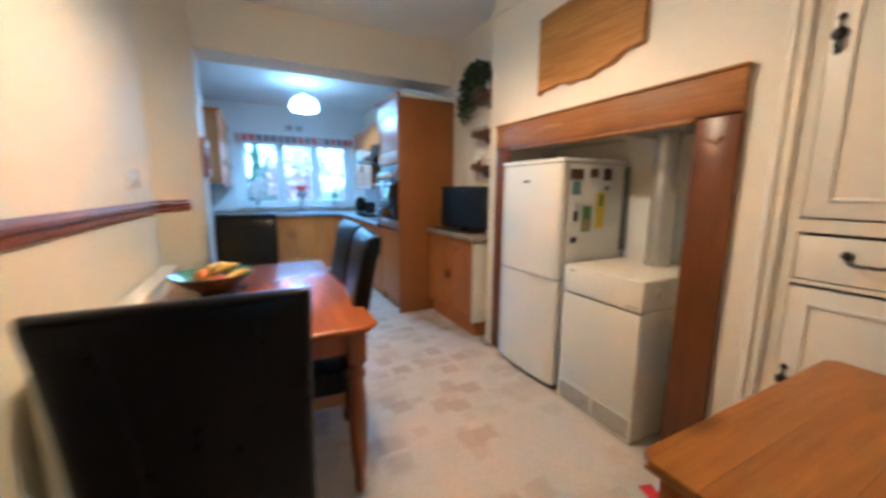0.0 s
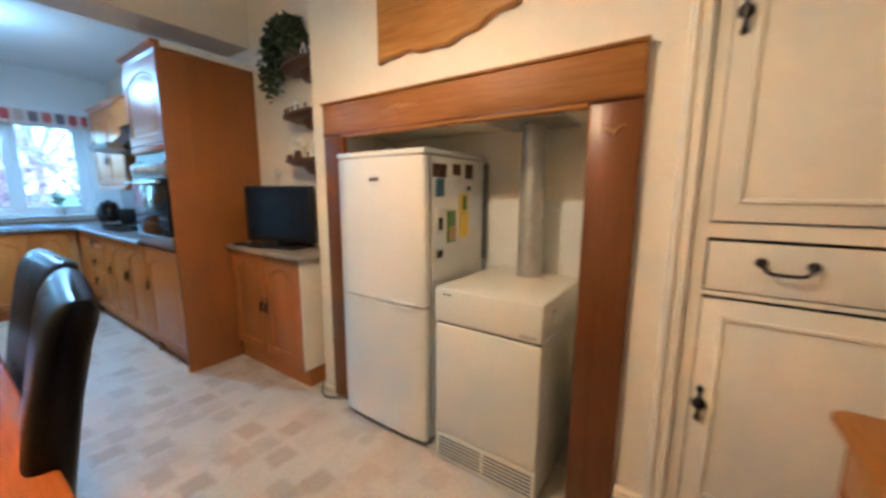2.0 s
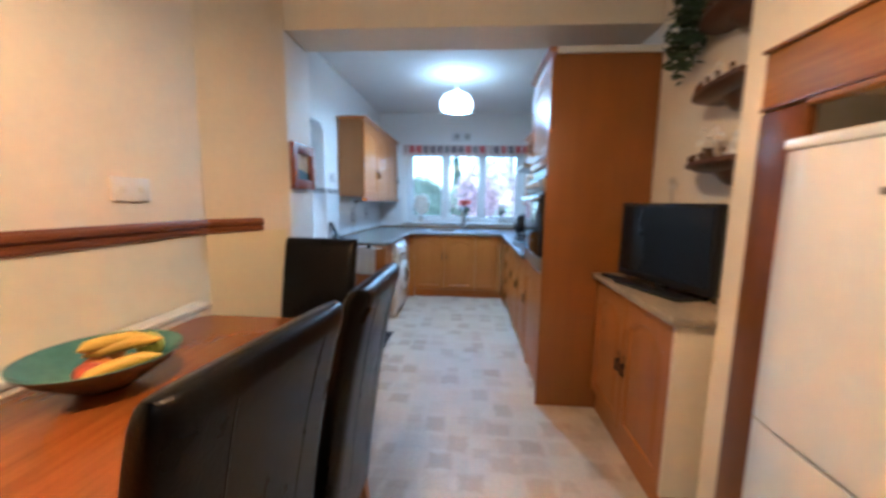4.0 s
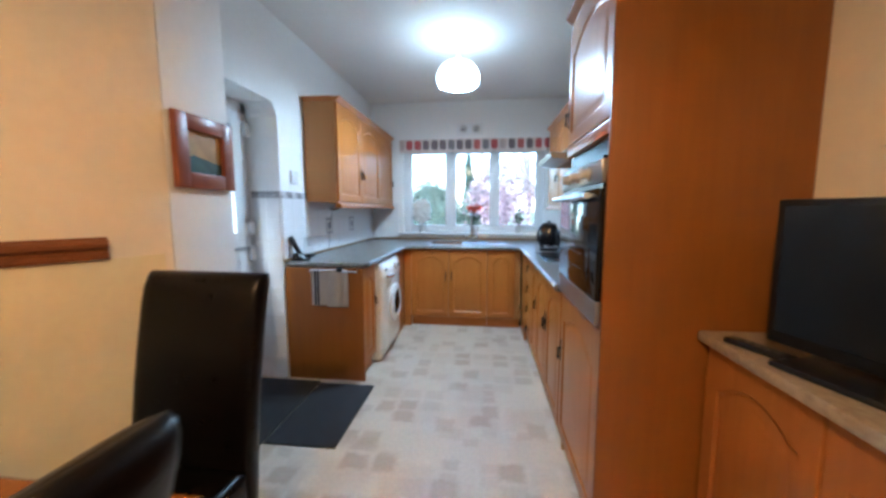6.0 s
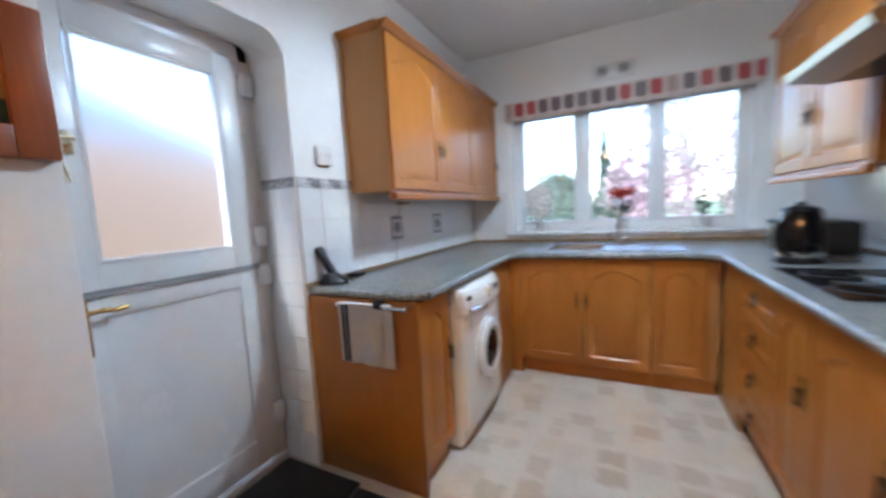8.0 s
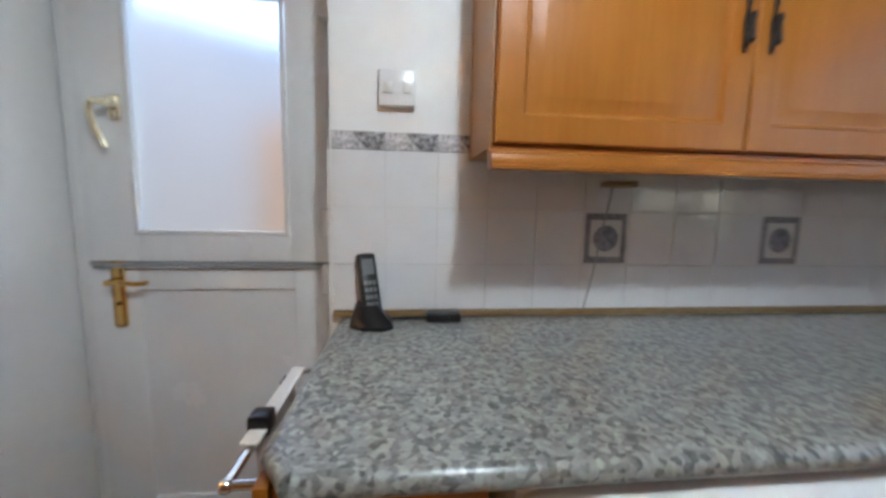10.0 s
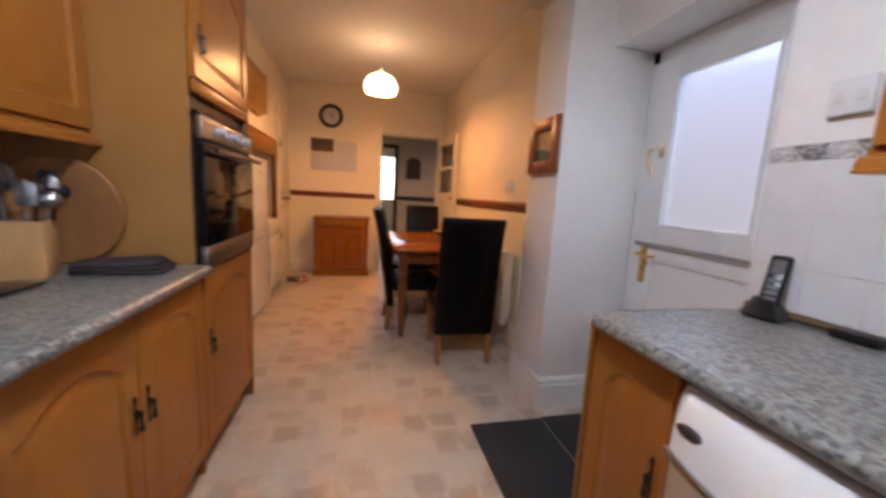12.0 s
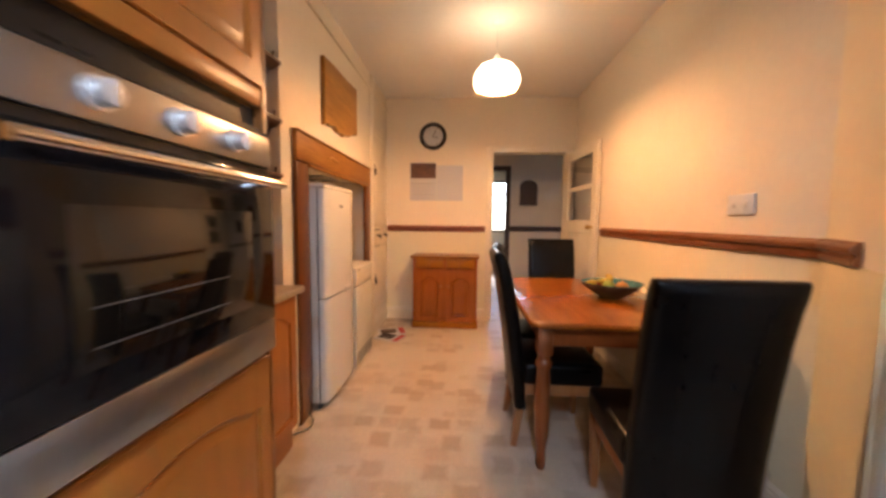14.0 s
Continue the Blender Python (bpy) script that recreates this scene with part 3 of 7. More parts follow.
def leaf_panel(bm, pts_open, w, h, t):
    """A door leaf in local space: openings are (x0, x1, z0, z1) cut through a slab of w by h."""
    xs = sorted({0, w, *[v for o in pts_open for v in o[:2]]})
    zs = sorted({0, h, *[v for o in pts_open for v in o[2:]]})
    for x0, x1 in zip(xs, xs[1:]):
        for z0, z1 in zip(zs, zs[1:]):
            if not any(o[0] <= x0 and x1 <= o[1] and o[2] <= z0 and z1 <= o[3] for o in pts_open):
                box(bm, x0, x1, 0, t, z0, z1)
    bmesh.ops.remove_doubles(bm, verts=bm.verts, dist=1e-5)
    return bm


def hall_door():
    d = thing("door_1", (0.14, 0.03, 0), "cream glazed inner door standing open against the wall", "door", kind="structure")
    rz = 95
    opens = [(0.11, 0.745, 1.27, 1.60), (0.11, 0.745, 1.645, 1.955), (0.11, 0.745, 0.22, 1.13)]
    part("leaf", turned(leaf_panel(bmesh.new(), opens, 0.86, 2.06, 0.036), 0.14, 0.03, 0.01, rz), M["gloss_cream"], d)
    for o in opens[:2]:
        part("glass_pane", turned(boxes((o[0], o[1], 0.017, 0.021, o[2], o[3])), 0.14, 0.03, 0.01, rz), M["pane"], d)
    part("lower_panel", turned(boxes((0.11, 0.745, 0.012, 0.026, 0.22, 1.13), bevel=0.004), 0.14, 0.03, 0.01, rz), M["gloss_cream"], d)
    kn = bmesh.new()
    tube(kn, (0.80, -0.001, 1.2), (0.80, -0.04, 1.2), 0.012)
    ball(kn, (0.80, -0.05, 1.2), 0.022)
    part("door_knob", turned(kn, 0.14, 0.03, 0.01, rz), M["brass"], d, "brass door knob")


hall_door()

# back door in the deep reveal


def back_door():
    d = thing("door_2", (-0.26, 4.4, 0), "white plastic stable back door with frosted glass, shut", "door", kind="structure")
    X0, X1 = -0.30, -0.235
    y0, y1 = 3.965, 4.828
    part("door_frame", boxes((X0, X1 - 0.004, y0, y0 + 0.055, 0.03, 2.055), (X0, X1 - 0.004, y1 - 0.055, y1, 0.03, 2.055), (X0, X1 - 0.004, y0, y1, 1.985, 2.056), (X0 - 0.02, X1 + 0.02, y0, y1, 0, 0.03), bevel=0.004), M["upvc"], d)
    a, b = y0 + 0.05, y1 - 0.05
    up = bmesh.new()
    for r in ((X0 + 0.01, X1 + 0.012, a, 4.165, 1.035, 1.98), (X0 + 0.01, X1 + 0.012, 4.65, b, 1.035, 1.98), (X0 + 0.01, X1 + 0.012, 4.165, 4.65, 1.035, 1.125), (X0 + 0.01, X1 + 0.012, 4.165, 4.65, 1.895, 1.98)):
        box(up, *r, bevel=0.003)
    upper = part("upper_leaf", up, M["upvc"], d)
    part("frosted_pane", boxes((X0 + 0.035, X0 + 0.045, 4.16, 4.655, 1.12, 1.90)), M["frosted"], upper, "frosted glass pane").visible_shadow = False
    part("glazing_bead", boxes((X1 + 0.012, X1 + 0.02, 4.165, 4.18, 1.125, 1.895), (X1 + 0.012, X1 + 0.02, 4.635, 4.65, 1.125, 1.895), (X1 + 0.012, X1 + 0.02, 4.18, 4.635, 1.125, 1.14),
                               (X1 + 0.012, X1 + 0.02, 4.18, 4.635, 1.88, 1.895), bevel=0.002), M["upvc"], upper)
    lo = bmesh.new()
    for r in ((a, 4.16, 0.05, 1.02), (4.66, b, 0.05, 1.02), (4.16, 4.66, 0.05, 0.18), (4.16, 4.66, 0.94, 1.02)):
        box(lo, X0 + 0.01, X1 + 0.012, *r, bevel=0.003)
    lower = part("lower_leaf", lo, M["upvc"], d)
    part("lower_panel", boxes((X0 + 0.02, X1 + 0.002, 4.155, 4.665, 0.175, 0.945)), M["upvc"], lower)
    part("weather_strip", boxes((X1 + 0.012, X1 + 0.026, a + 0.02, b - 0.02, 1.015, 1.028), (X0 + 0.02, X1 + 0.008, a, b, 1.02, 1.036)), M["strip"], lower, "grey seal between the stable door halves")
    h1 = bmesh.new()
    box(h1, X1 + 0.010, X1 + 0.022, 4.083, 4.121, 0.815, 1.035, bevel=0.010, seg=3)
    tube(h1, (X1 + 0.02, 4.102, 0.972), (X1 + 0.062, 4.102, 0.972), 0.013, 0.010)
    for a0, b0 in zip([(0.062, 4.095, 0.972), (0.064, 4.14, 0.975), (0.060, 4.18, 0.968)], [(0.064, 4.14, 0.975), (0.060, 4.18, 0.968), (0.055, 4.215, 0.972)]):
        tube(h1, (X1 + a0[0], *a0[1:]), (X1 + b0[0], *b0[1:]), 0.009, 0.008)
    part("door_handle", h1, M["brass"], lower, "polished brass lever handle on a long plate")
    part("keyhole", tube(bmesh.new(), (X1 + 0.021, 4.102, 0.895), (X1 + 0.0235, 4.102, 0.895), 0.007), M["black"], d)
    h2 = bmesh.new()
    box(h2, X1 + 0.010, X1 + 0.024, 4.115, 4.150, 1.485, 1.56, bevel=0.008, seg=3)
    tube(h2, (X1 + 0.02, 4.132, 1.525), (X1 + 0.060, 4.130, 1.530), 0.014, 0.012)
    grip = [(0.058, 4.138, 1.530), (0.062, 4.100, 1.528), (0.060, 4.092, 1.500), (0.054, 4.098, 1.455), (0.046, 4.112, 1.415), (0.045, 4.118, 1.395)]
    for a0, b0 in zip(grip, grip[1:]):
        tube(h2, (X1 + a0[0], *a0[1:]), (X1 + b0[0], *b0[1:]), 0.0105, 0.010)
    part("window_handle", h2, M["pale_brass"], upper, "pale curved window handle")
    for z in (0.22, 0.93, 1.12, 1.82):
        part("hinge", boxes((X1 - 0.003, X1 + 0.040, b - 0.022, b + 0.034, z, z + 0.10), bevel=0.008), M["upvc"], d)


back_door()

arc = [(4.73 + 0.1 * math.cos(a), 1.961 + 0.1 * math.sin(a)) for a in [math.pi / 2 * i / 8 for i in range(9)]]
structure("reveal_fillet", loft(bmesh.new(), [[(x, y, z) for y, z in [(4.832, 2.0625)] + [(4.8315, 1.961)] + arc[1:-1] + [(4.73, 2.0622)]] for x in (-0.215, -0.001)]), M["white_wall"], "rounded plaster corner of the door recess", "wall", smooth=50)

# kitchen window


def kitchen_window():
    w = thing("window_1", (1.335, 7.16, 1.0), "white plastic three-light kitchen window above the sink", "window", kind="structure")
    y0, y1 = 7.12, 7.18
    fr = boxes((0.42, 0.50, y0, y1, 1.0, 2.14), (2.17, 2.25, y0, y1, 1.0, 2.14), (0.50, 2.17, y0, y1, 1.0, 1.07), (0.50, 2.17, y0, y1, 2.06, 2.14),
               (1.005, 1.085, y0, y1, 1.07, 2.06), (1.585, 1.65, y0, y1, 1.07, 2.06), bevel=0.006)
    part("window_frame", fr, M["upvc"], w)
    for a, b in ((0.50, 1.005), (1.085, 1.585), (1.65, 2.17)):
        part("sash", boxes((a, a + 0.03, y0 + 0.005, y1 - 0.01, 1.07, 2.06), (b - 0.03, b, y0 + 0.005, y1 - 0.01, 1.07, 2.06), (a + 0.03, b - 0.03, y0 + 0.005, y1 - 0.01, 1.07, 1.1),
                           (a + 0.03, b - 0.03, y0 + 0.005, y1 - 0.01, 2.03, 2.06), bevel=0.004), M["upvc"], w)
        part("pane", boxes((a + 0.025, b - 0.025, 7.148, 7.152, 1.095, 2.035)), M["pane"], w).visible_shadow = False
    part("window_sill", boxes((0.36, 2.31, 6.99, 7.12, 0.975, 1.002), bevel=0.008), M["upvc"], w)


kitchen_window()


def valance():
    bm = bmesh.new()
    n = 120
    rows = [(2.195, 0.5), (2.15, 0.8), (2.10, 1.0), (2.03, 1.2)]
    grid = [[bm.verts.new((0.39 + 1.89 * i / n, 7.005 + 0.010 * k * math.sin(i * 0.9 + 0.5 * math.sin(i * 0.31)), z)) for i in range(n + 1)] for z, k in rows]
    for a, b in zip(grid, grid[1:]):
        for i in range(n):
            bm.faces.new((a[i], a[i + 1], b[i + 1], b[i]))
    v = thing("window_valance", (1.335, 7.005, 2.0), "short gathered valance with red, black and grey squares", "curtain")
    part("fabric", bm, M["check"], v)
    part("curtain_rail", boxes((0.38, 2.29, 7.015, 7.05, 2.17, 2.20), bevel=0.004), M["upvc"], v)


valance()

# ---- fitted kitchen ----


def arch_door(w, h, arched=True, deep=1.0):
    """A raised-panel door w by h, 22 mm thick, with its face towards -y; its lower left corner is the origin."""
    m = 0.062
    a0, a1 = m, w - m
    spring = h - m - (0.075 if arched and h > 0.35 else 0.0)
    rise = 0.055 if arched and h > 0.35 else 0.0
    n = 14

    def outline(d, y):
        pts = [(a0 + d + (a1 - a0 - 2 * d) * i / 4, m + d) for i in range(4)]
        pts += [(a1 - d, m + d + (spring - m - 2 * d) * i / 4) for i in range(4)]
        for i in range(n + 1):
            u = 1 - 2 * i / n
            lift = rise * (max(0.0, math.cos(u * math.pi / 2 / 0.86)) ** 0.8 if abs(u) < 0.86 else 0.0)
            pts.append(((a0 + a1) / 2 + u * ((a1 - a0) / 2 - d), spring - d + lift))
        pts += [(a0 + d, spring - d - (spring - m - 2 * d) * i / 4) for i in range(1, 4)]
        return [(x, y, z) for x, z in pts]

    def rect(d, y):
        pts = [(d + (w - 2 * d) * i / 4, d) for i in range(4)]
        pts += [(w - d, d + (h - 2 * d) * i / 4) for i in range(4)]
        pts += [(w - d - (w - 2 * d) * i / n, h - d) for i in range(n + 1)]
        pts += [(d, h - d - (h - 2 * d) * i / 4) for i in range(1, 4)]
        return [(x, y, z) for x, z in pts]

    loops = [rect(0, 0.022), rect(0, 0.004), rect(0.004, 0.0), outline(-0.004, 0.0), outline(0.004, 0.008 * deep), outline(0.010, 0.009 * deep), outline(0.034, 0.002), outline(0.038, 0.0015)]
    return loft(bmesh.new(), loops)


def drop_handle(x, z, tall=0.12):
    """An antique upright plate with a pendant knob, proud of a door face at y = 0."""
    bm = bmesh.new()
    lathe_pts = [(0.002, -tall / 2), (0.007, -tall / 2 + 0.012), (0.004, -tall / 4), (0.010, 0), (0.004, tall / 4), (0.007, tall / 2 - 0.012), (0.002, tall / 2)]
    loops = [[(x + r * math.cos(2 * math.pi * i / 10), -0.003 - 0.5 * r * (1 + math.sin(2 * math.pi * i / 10)), z + h) for i in range(10)] for r, h in lathe_pts]
    loft(bm, loops)
    tube(bm, (x, -0.002, z + 0.012), (x, -0.020, z + 0.012), 0.0045, seg=8)
    drop = [(0.004, 0.016), (0.006, 0.008), (0.0035, -0.006), (0.006, -0.030), (0.0075, -0.040), (0.003, -0.047)]
    loft(bm, [[(x + q * math.cos(2 * math.pi * i / 8), -0.019 + q * math.sin(2 * math.pi * i / 8), z + h) for i in range(8)] for q, h in drop])
    return bm


def fitted_door(parent, x, y, z, w, h, rz, handle_x=None, handle_z=None, arched=True, tall=0.12):
    d = part("door", turned(arch_door(w, h, arched), x, y, z, rz), M["oak"], parent)
    if handle_x is not None:
        part("handle", turned(drop_handle(handle_x, handle_z, tall), x, y, z, rz), M["iron"], d, "antique dark iron drop handle")
    return d


def base_unit(x, y, w, rz, doors, label="honey oak base cabinet with arched raised-panel doors", depth=0.56, name="base_cabinet", plinth=True):
    """A floor cabinet: its front left corner at (x, y), doors as (offset, width, handle side)."""
    c = thing(name, (x, y, 0), label, "cabinet", "fitted base cabinets")
    part("body", turned(boxes((0, w, 0.024, depth, 0.10, 0.868)), x, y, 0, rz), M["pale_veneer"], c)
    part("plinth", turned(boxes((0, w, 0.055, 0.075, 0, 0.10)), x, y, 0, rz), M["oak_x"], c, "oak plinth board")
    for off, dw, side in doors:
        if side == "drawers":
            for k in range(4):
                zz = 0.115 + k * 0.19
                d = part("drawer_front", turned(arch_door(dw - 0.004, 0.184, False), *(Vector((x, y, zz)) + Matrix.Rotation(radians(rz), 3, "Z") @ Vector((off, 0, 0))), rz), M["oak"], c)
                part("handle", turned(drop_handle(dw / 2, 0.092, 0.07), *(Vector((x, y, zz)) + Matrix.Rotation(radians(rz), 3, "Z") @ Vector((off, 0, 0))), rz), M["iron"], d, "antique dark iron drop handle")
            continue
        p = Vector((x, y, 0.115)) + Matrix.Rotation(radians(rz), 3, "Z") @ Vector((off, 0, 0))
        hx = None if side == "none" else 0.03 if side == "l" else dw - 0.034
        fitted_door(c, *p, dw - 0.004, 0.748, rz, hx, 0.46)
    return c


# right-hand run, facing the room (its local +x runs towards the dining end)
FX = 1.905
base_unit(FX, 5.105, 0.88, -90, [(0.0, 0.44, "r"), (0.44, 0.44, "l")], depth=0.6)
base_unit(FX, 5.40, 0.293, -90, [(0.0, 0.293, "r")], "narrow honey oak base cabinet with an arched door", depth=0.6)
base_unit(FX, 5.88, 0.478, -90, [(0.0, 0.478, "drawers")], "honey oak base unit with four drawers", depth=0.6, name="drawer_unit")
# sink run, facing the dining end
sink_unit = base_unit(0.69, 6.215, 0.84, 0, [(0.0, 0.42, "r"), (0.42, 0.42, "l")], "honey oak sink cabinet with two arched doors", depth=0.6, name="sink_cabinet")
corner_unit = base_unit(1.532, 6.215, 0.36, 0, [(0.0, 0.30, "none")], "narrow honey oak corner cabinet beside the sink", depth=0.6)
part("filler", boxes((FX, FX + 0.02, 5.885, 6.23, 0.0, 0.868)), M["oak"], corner_unit, "oak corner filler board")
part("filler", boxes((0.585, 0.606, 5.82, 6.235, 0.0, 0.868)), M["oak"], sink_unit, "oak filler board beside the washing machine")
part("filler", boxes((0.606, 0.688, 6.215, 6.235, 0.0, 0.868)), M["oak"], sink_unit, "oak corner filler board")


def end_unit():
    c = thing("end_cabinet", (0.3, 4.86, 0), "honey oak end cabinet with a plain side panel and narrow door", "cabinet", "fitted base cabinets")
    part("side_panel", boxes((0.003, 0.606, 4.845, 4.865, 0, 0.87), bevel=0.002), M["veneer"], c, "plain orange-brown veneer side panel")
    part("body", boxes((0.02, 0.575, 4.866, 5.16, 0.1, 0.868)), M["pale_veneer"], c)
    part("plinth", boxes((0.54, 0.56, 4.866, 5.16, 0, 0.1)), M["oak_y"], c)
    fitted_door(c, 0.602, 4.868, 0.115, 0.292, 0.748, 90, 0.262, 0.46)


end_unit()


def worktop():
    w = thing("kitchen_worktop", (1.2, 6.6, 0.872), "grey granite-effect laminate worktop with rounded front edges", "worktop")
    z0, z1 = 0.872, 0.91
    left = prism(bmesh.new(), [(0.002, 4.868), (0.575, 4.868), (0.628, 4.905), (0.628, 6.10), (0.72, 6.195), (0.72, 7.048), (0.002, 7.048)], z0, z1)
    right = prism(bmesh.new(), [(1.885, 4.224), (2.528, 4.224), (2.528, 7.048), (1.80, 7.048), (1.80, 6.195), (1.885, 6.11)], z0, z1)
    back = leaf_panel(bmesh.new(), [(0.13, 0.53, 0.135, 0.555)], 1.08, 0.853, z1 - z0)
    bmesh.ops.transform(back, matrix=Matrix(((1, 0, 0, 0.72), (0, 0, 1, 6.195), (0, 1, 0, z0), (0, 0, 0, 1))), verts=back.verts)
    for bm in (left, right, back):
        part("slab", bm, M["granite"], w)
    nose = bmesh.new()
    r = (z1 - z0) / 2
    zm = (z0 + z1) / 2
    line = [(0.002, 4.868), (0.575, 4.868), (0.628, 4.905), (0.628, 6.10), (0.72, 6.195), (1.80, 6.195), (1.885, 6.11), (1.885, 4.224)]
    for a, b in zip(line, line[1:]):
        tube(nose, (*a, zm), (*b, zm), r, seg=16)
    part("rounded_edge", nose, M["granite"], w)


worktop()
structure("sealing_strip", boxes((0.0, 0.018, 4.835, 7.05, 0.911, 0.93), (2.512, 2.53, 4.23, 7.05, 0.911, 0.93), (0.018, 2.512, 7.03, 7.05, 0.911, 0.93), bevel=0.003), M["lino_strip"],
          "brown sealing strip behind the worktop", "trim")


def sink():
    s = thing("sink", (1.25, 6.55, 0.91), "stainless steel inset sink with drainer and mixer tap", "sink")
    bm = boxes((0.80, 0.86, 6.30, 6.80, 0.9105, 0.916), (1.24, 1.74, 6.30, 6.80, 0.9105, 0.916), (0.86, 1.24, 6.30, 6.34, 0.9105, 0.916), (0.86, 1.24, 6.74, 6.80, 0.9105, 0.916), bevel=0.002)
    part("rim", bm, M["steel"], s)
    part("bowl", boxes((0.855, 0.865, 6.335, 6.745, 0.75, 0.912), (1.235, 1.245, 6.335, 6.745, 0.75, 0.912), (0.865, 1.235, 6.335, 6.345, 0.75, 0.912), (0.865, 1.235, 6.735, 6.745, 0.75, 0.912),
                       (0.855, 1.245, 6.335, 6.745, 0.742, 0.75)), M["steel"], s)
    for k in range(9):
        part("drainer_rib", boxes((1.32 + 0.04 * k, 1.335 + 0.04 * k, 6.38, 6.72, 0.915, 0.919), bevel=0.0015), M["steel"], s)
    t = bmesh.new()
    tube(t, (1.335, 6.83, 0.911), (1.335, 6.83, 0.95), 0.026, 0.02)
    tube(t, (1.335, 6.83, 0.95), (1.335, 6.83, 1.16), 0.011)
    pts = [Vector((1.335, 6.83 - 0.09 * (1 - math.cos(a)), 1.16 + 0.09 * math.sin(a))) for a in [math.pi * k / 9 for k in range(10)]]
    for a, b in zip(pts, pts[1:]):
        tube(t, a, b, 0.011)
    tube(t, pts[-1], pts[-1] + Vector((0, 0, -0.05)), 0.011)
    tap = part("mixer_tap", t, M["steel"], s, "chrome swan-neck mixer tap")
    for sx in (-0.07, 0.07):
        lv = bmesh.new()
        tube(lv, (1.335, 6.83, 0.945), (1.335 + sx, 6.83, 0.96), 0.01)
        tube(lv, (1.335 + sx, 6.83, 0.95), (1.335 + sx, 6.80, 1.0), 0.007)
        part("lever", lv, M["chrome"], tap)


sink()


def tall_unit():
    c = thing("oven_housing", (2.2, 3.9, 0), "tall oak oven housing with an orange veneer side panel", "cabinet")
    part("side_panel", boxes((1.905, 2.528, 3.57, 3.59, 0, 2.19), bevel=0.002), M["veneer"], c, "plain orange-brown veneer side panel")
    part("side_panel", boxes((1.93, 2.528, 4.2, 4.218, 0, 2.19)), M["pale_veneer"], c, "pale wood side panel above the worktop")
    part("body", boxes((1.935, 2.528, 3.592, 4.198, 0.1, 0.885), (1.935, 2.528, 3.592, 4.198, 1.556, 2.19), (2.5, 2.528, 3.592, 4.198, 0.885, 1.556)), M["pale_veneer"], c)
    part("plinth", boxes((1.96, 1.98, 3.592, 4.2, 0, 0.1)), M["oak_y"], c)
    fitted_door(c, FX, 4.212, 0.115, 0.635, 0.758, -90, 0.04, 0.46)
    fitted_door(c, FX, 4.212, 1.61, 0.635, 0.55, -90, 0.04, 0.14)
    part("rail", boxes((FX, FX + 0.02, 3.592, 4.212, 1.556, 1.606), bevel=0.006), M["oak_y"], c)
    bm = bmesh.new()
    prof = [(0.0, 2.165), (-0.012, 2.17), (-0.018, 2.19), (-0.04, 2.205), (-0.048, 2.215), (-0.048, 2.225), (0.0, 2.225)]
    loft(bm, [[(1.93 + dx, y, z) for dx, z in prof] for y in (3.555, 4.22)])
    part("cornice", bm, M["oak_y"], c)
    part("cornice", boxes((1.93, 2.528, 3.553, 3.57, 2.19, 2.225)), M["gloss_white"], c, "pale top edge of the housing")


tall_unit()


def oven():
    o = thing("built_in_oven", (2.2, 3.9, 0.89), "built-in black glass oven with a steel control panel", "oven")
    part("casing", boxes((1.912, 2.49, 3.60, 4.19, 0.892, 1.50)), M["black"], o)
    y0, y1 = 3.586, 4.212
    part("control_panel", boxes((1.888, 1.912, y0, y1, 1.395, 1.476), bevel=0.004), M["steel"], o, "brushed steel control panel")
    door = part("oven_door", boxes((1.884, 1.911, y0, y1, 0.980, 1.376), bevel=0.004), M["oven_glass"], o, "black glass oven door")
    pane = part("inner_window", boxes((1.8832, 1.8838, 3.69, 4.115, 1.035, 1.275), bevel=0.0002), M["oven_window"], door, "mirror-dark inner window")
    for z in (1.065, 1.125):
        part("rack", boxes((1.8826, 1.8832, 3.78, 4.09, z, z + 0.0022)), M["seal"], pane, "grey wire oven rack behind the glass")
    part("vent_gap", boxes((1.896, 1.912, y0 + 0.004, y1 - 0.004, 1.377, 1.394)), M["black"], o)
    # black sheet standing in for the shaded void under the rail
    part("top_shade_strip", boxes((1.930, 1.945, y0 + 0.006, y1 - 0.006, 1.478, 1.553)), M["black"], o)
    part("top_edge", boxes((1.893, 1.93, y0, y1, 1.478, 1.486)), M["black"], o)
    part("lower_trim", boxes((1.886, 1.911, y0, y1, 0.892, 0.978), bevel=0.004), M["steel"], o, "brushed steel lower trim")
    h = bmesh.new()
    tube(h, (1.847, y0 + 0.012, 1.350), (1.847, y1 - 0.012, 1.350), 0.011)
    for y in (y0 + 0.05, y1 - 0.05):
        tube(h, (1.847, y, 1.350), (1.89, y, 1.350), 0.009)
    part("door_handle", h, M["chrome"], door, "long steel bar handle")
    for y in (3.742, 3.905, 4.06):
        k = bmesh.new()
        tube(k, (1.8885, y, 1.437), (1.880, y, 1.437), 0.026, 0.026, 24)
        tube(k, (1.880, y, 1.437), (1.858, y, 1.437), 0.021, 0.019, 24)
        box(k, 1.854, 1.872, y - 0.006, y + 0.006, 1.417, 1.457, bevel=0.003)
        part("knob", k, M["satin"], o, "satin steel knob")



oven()


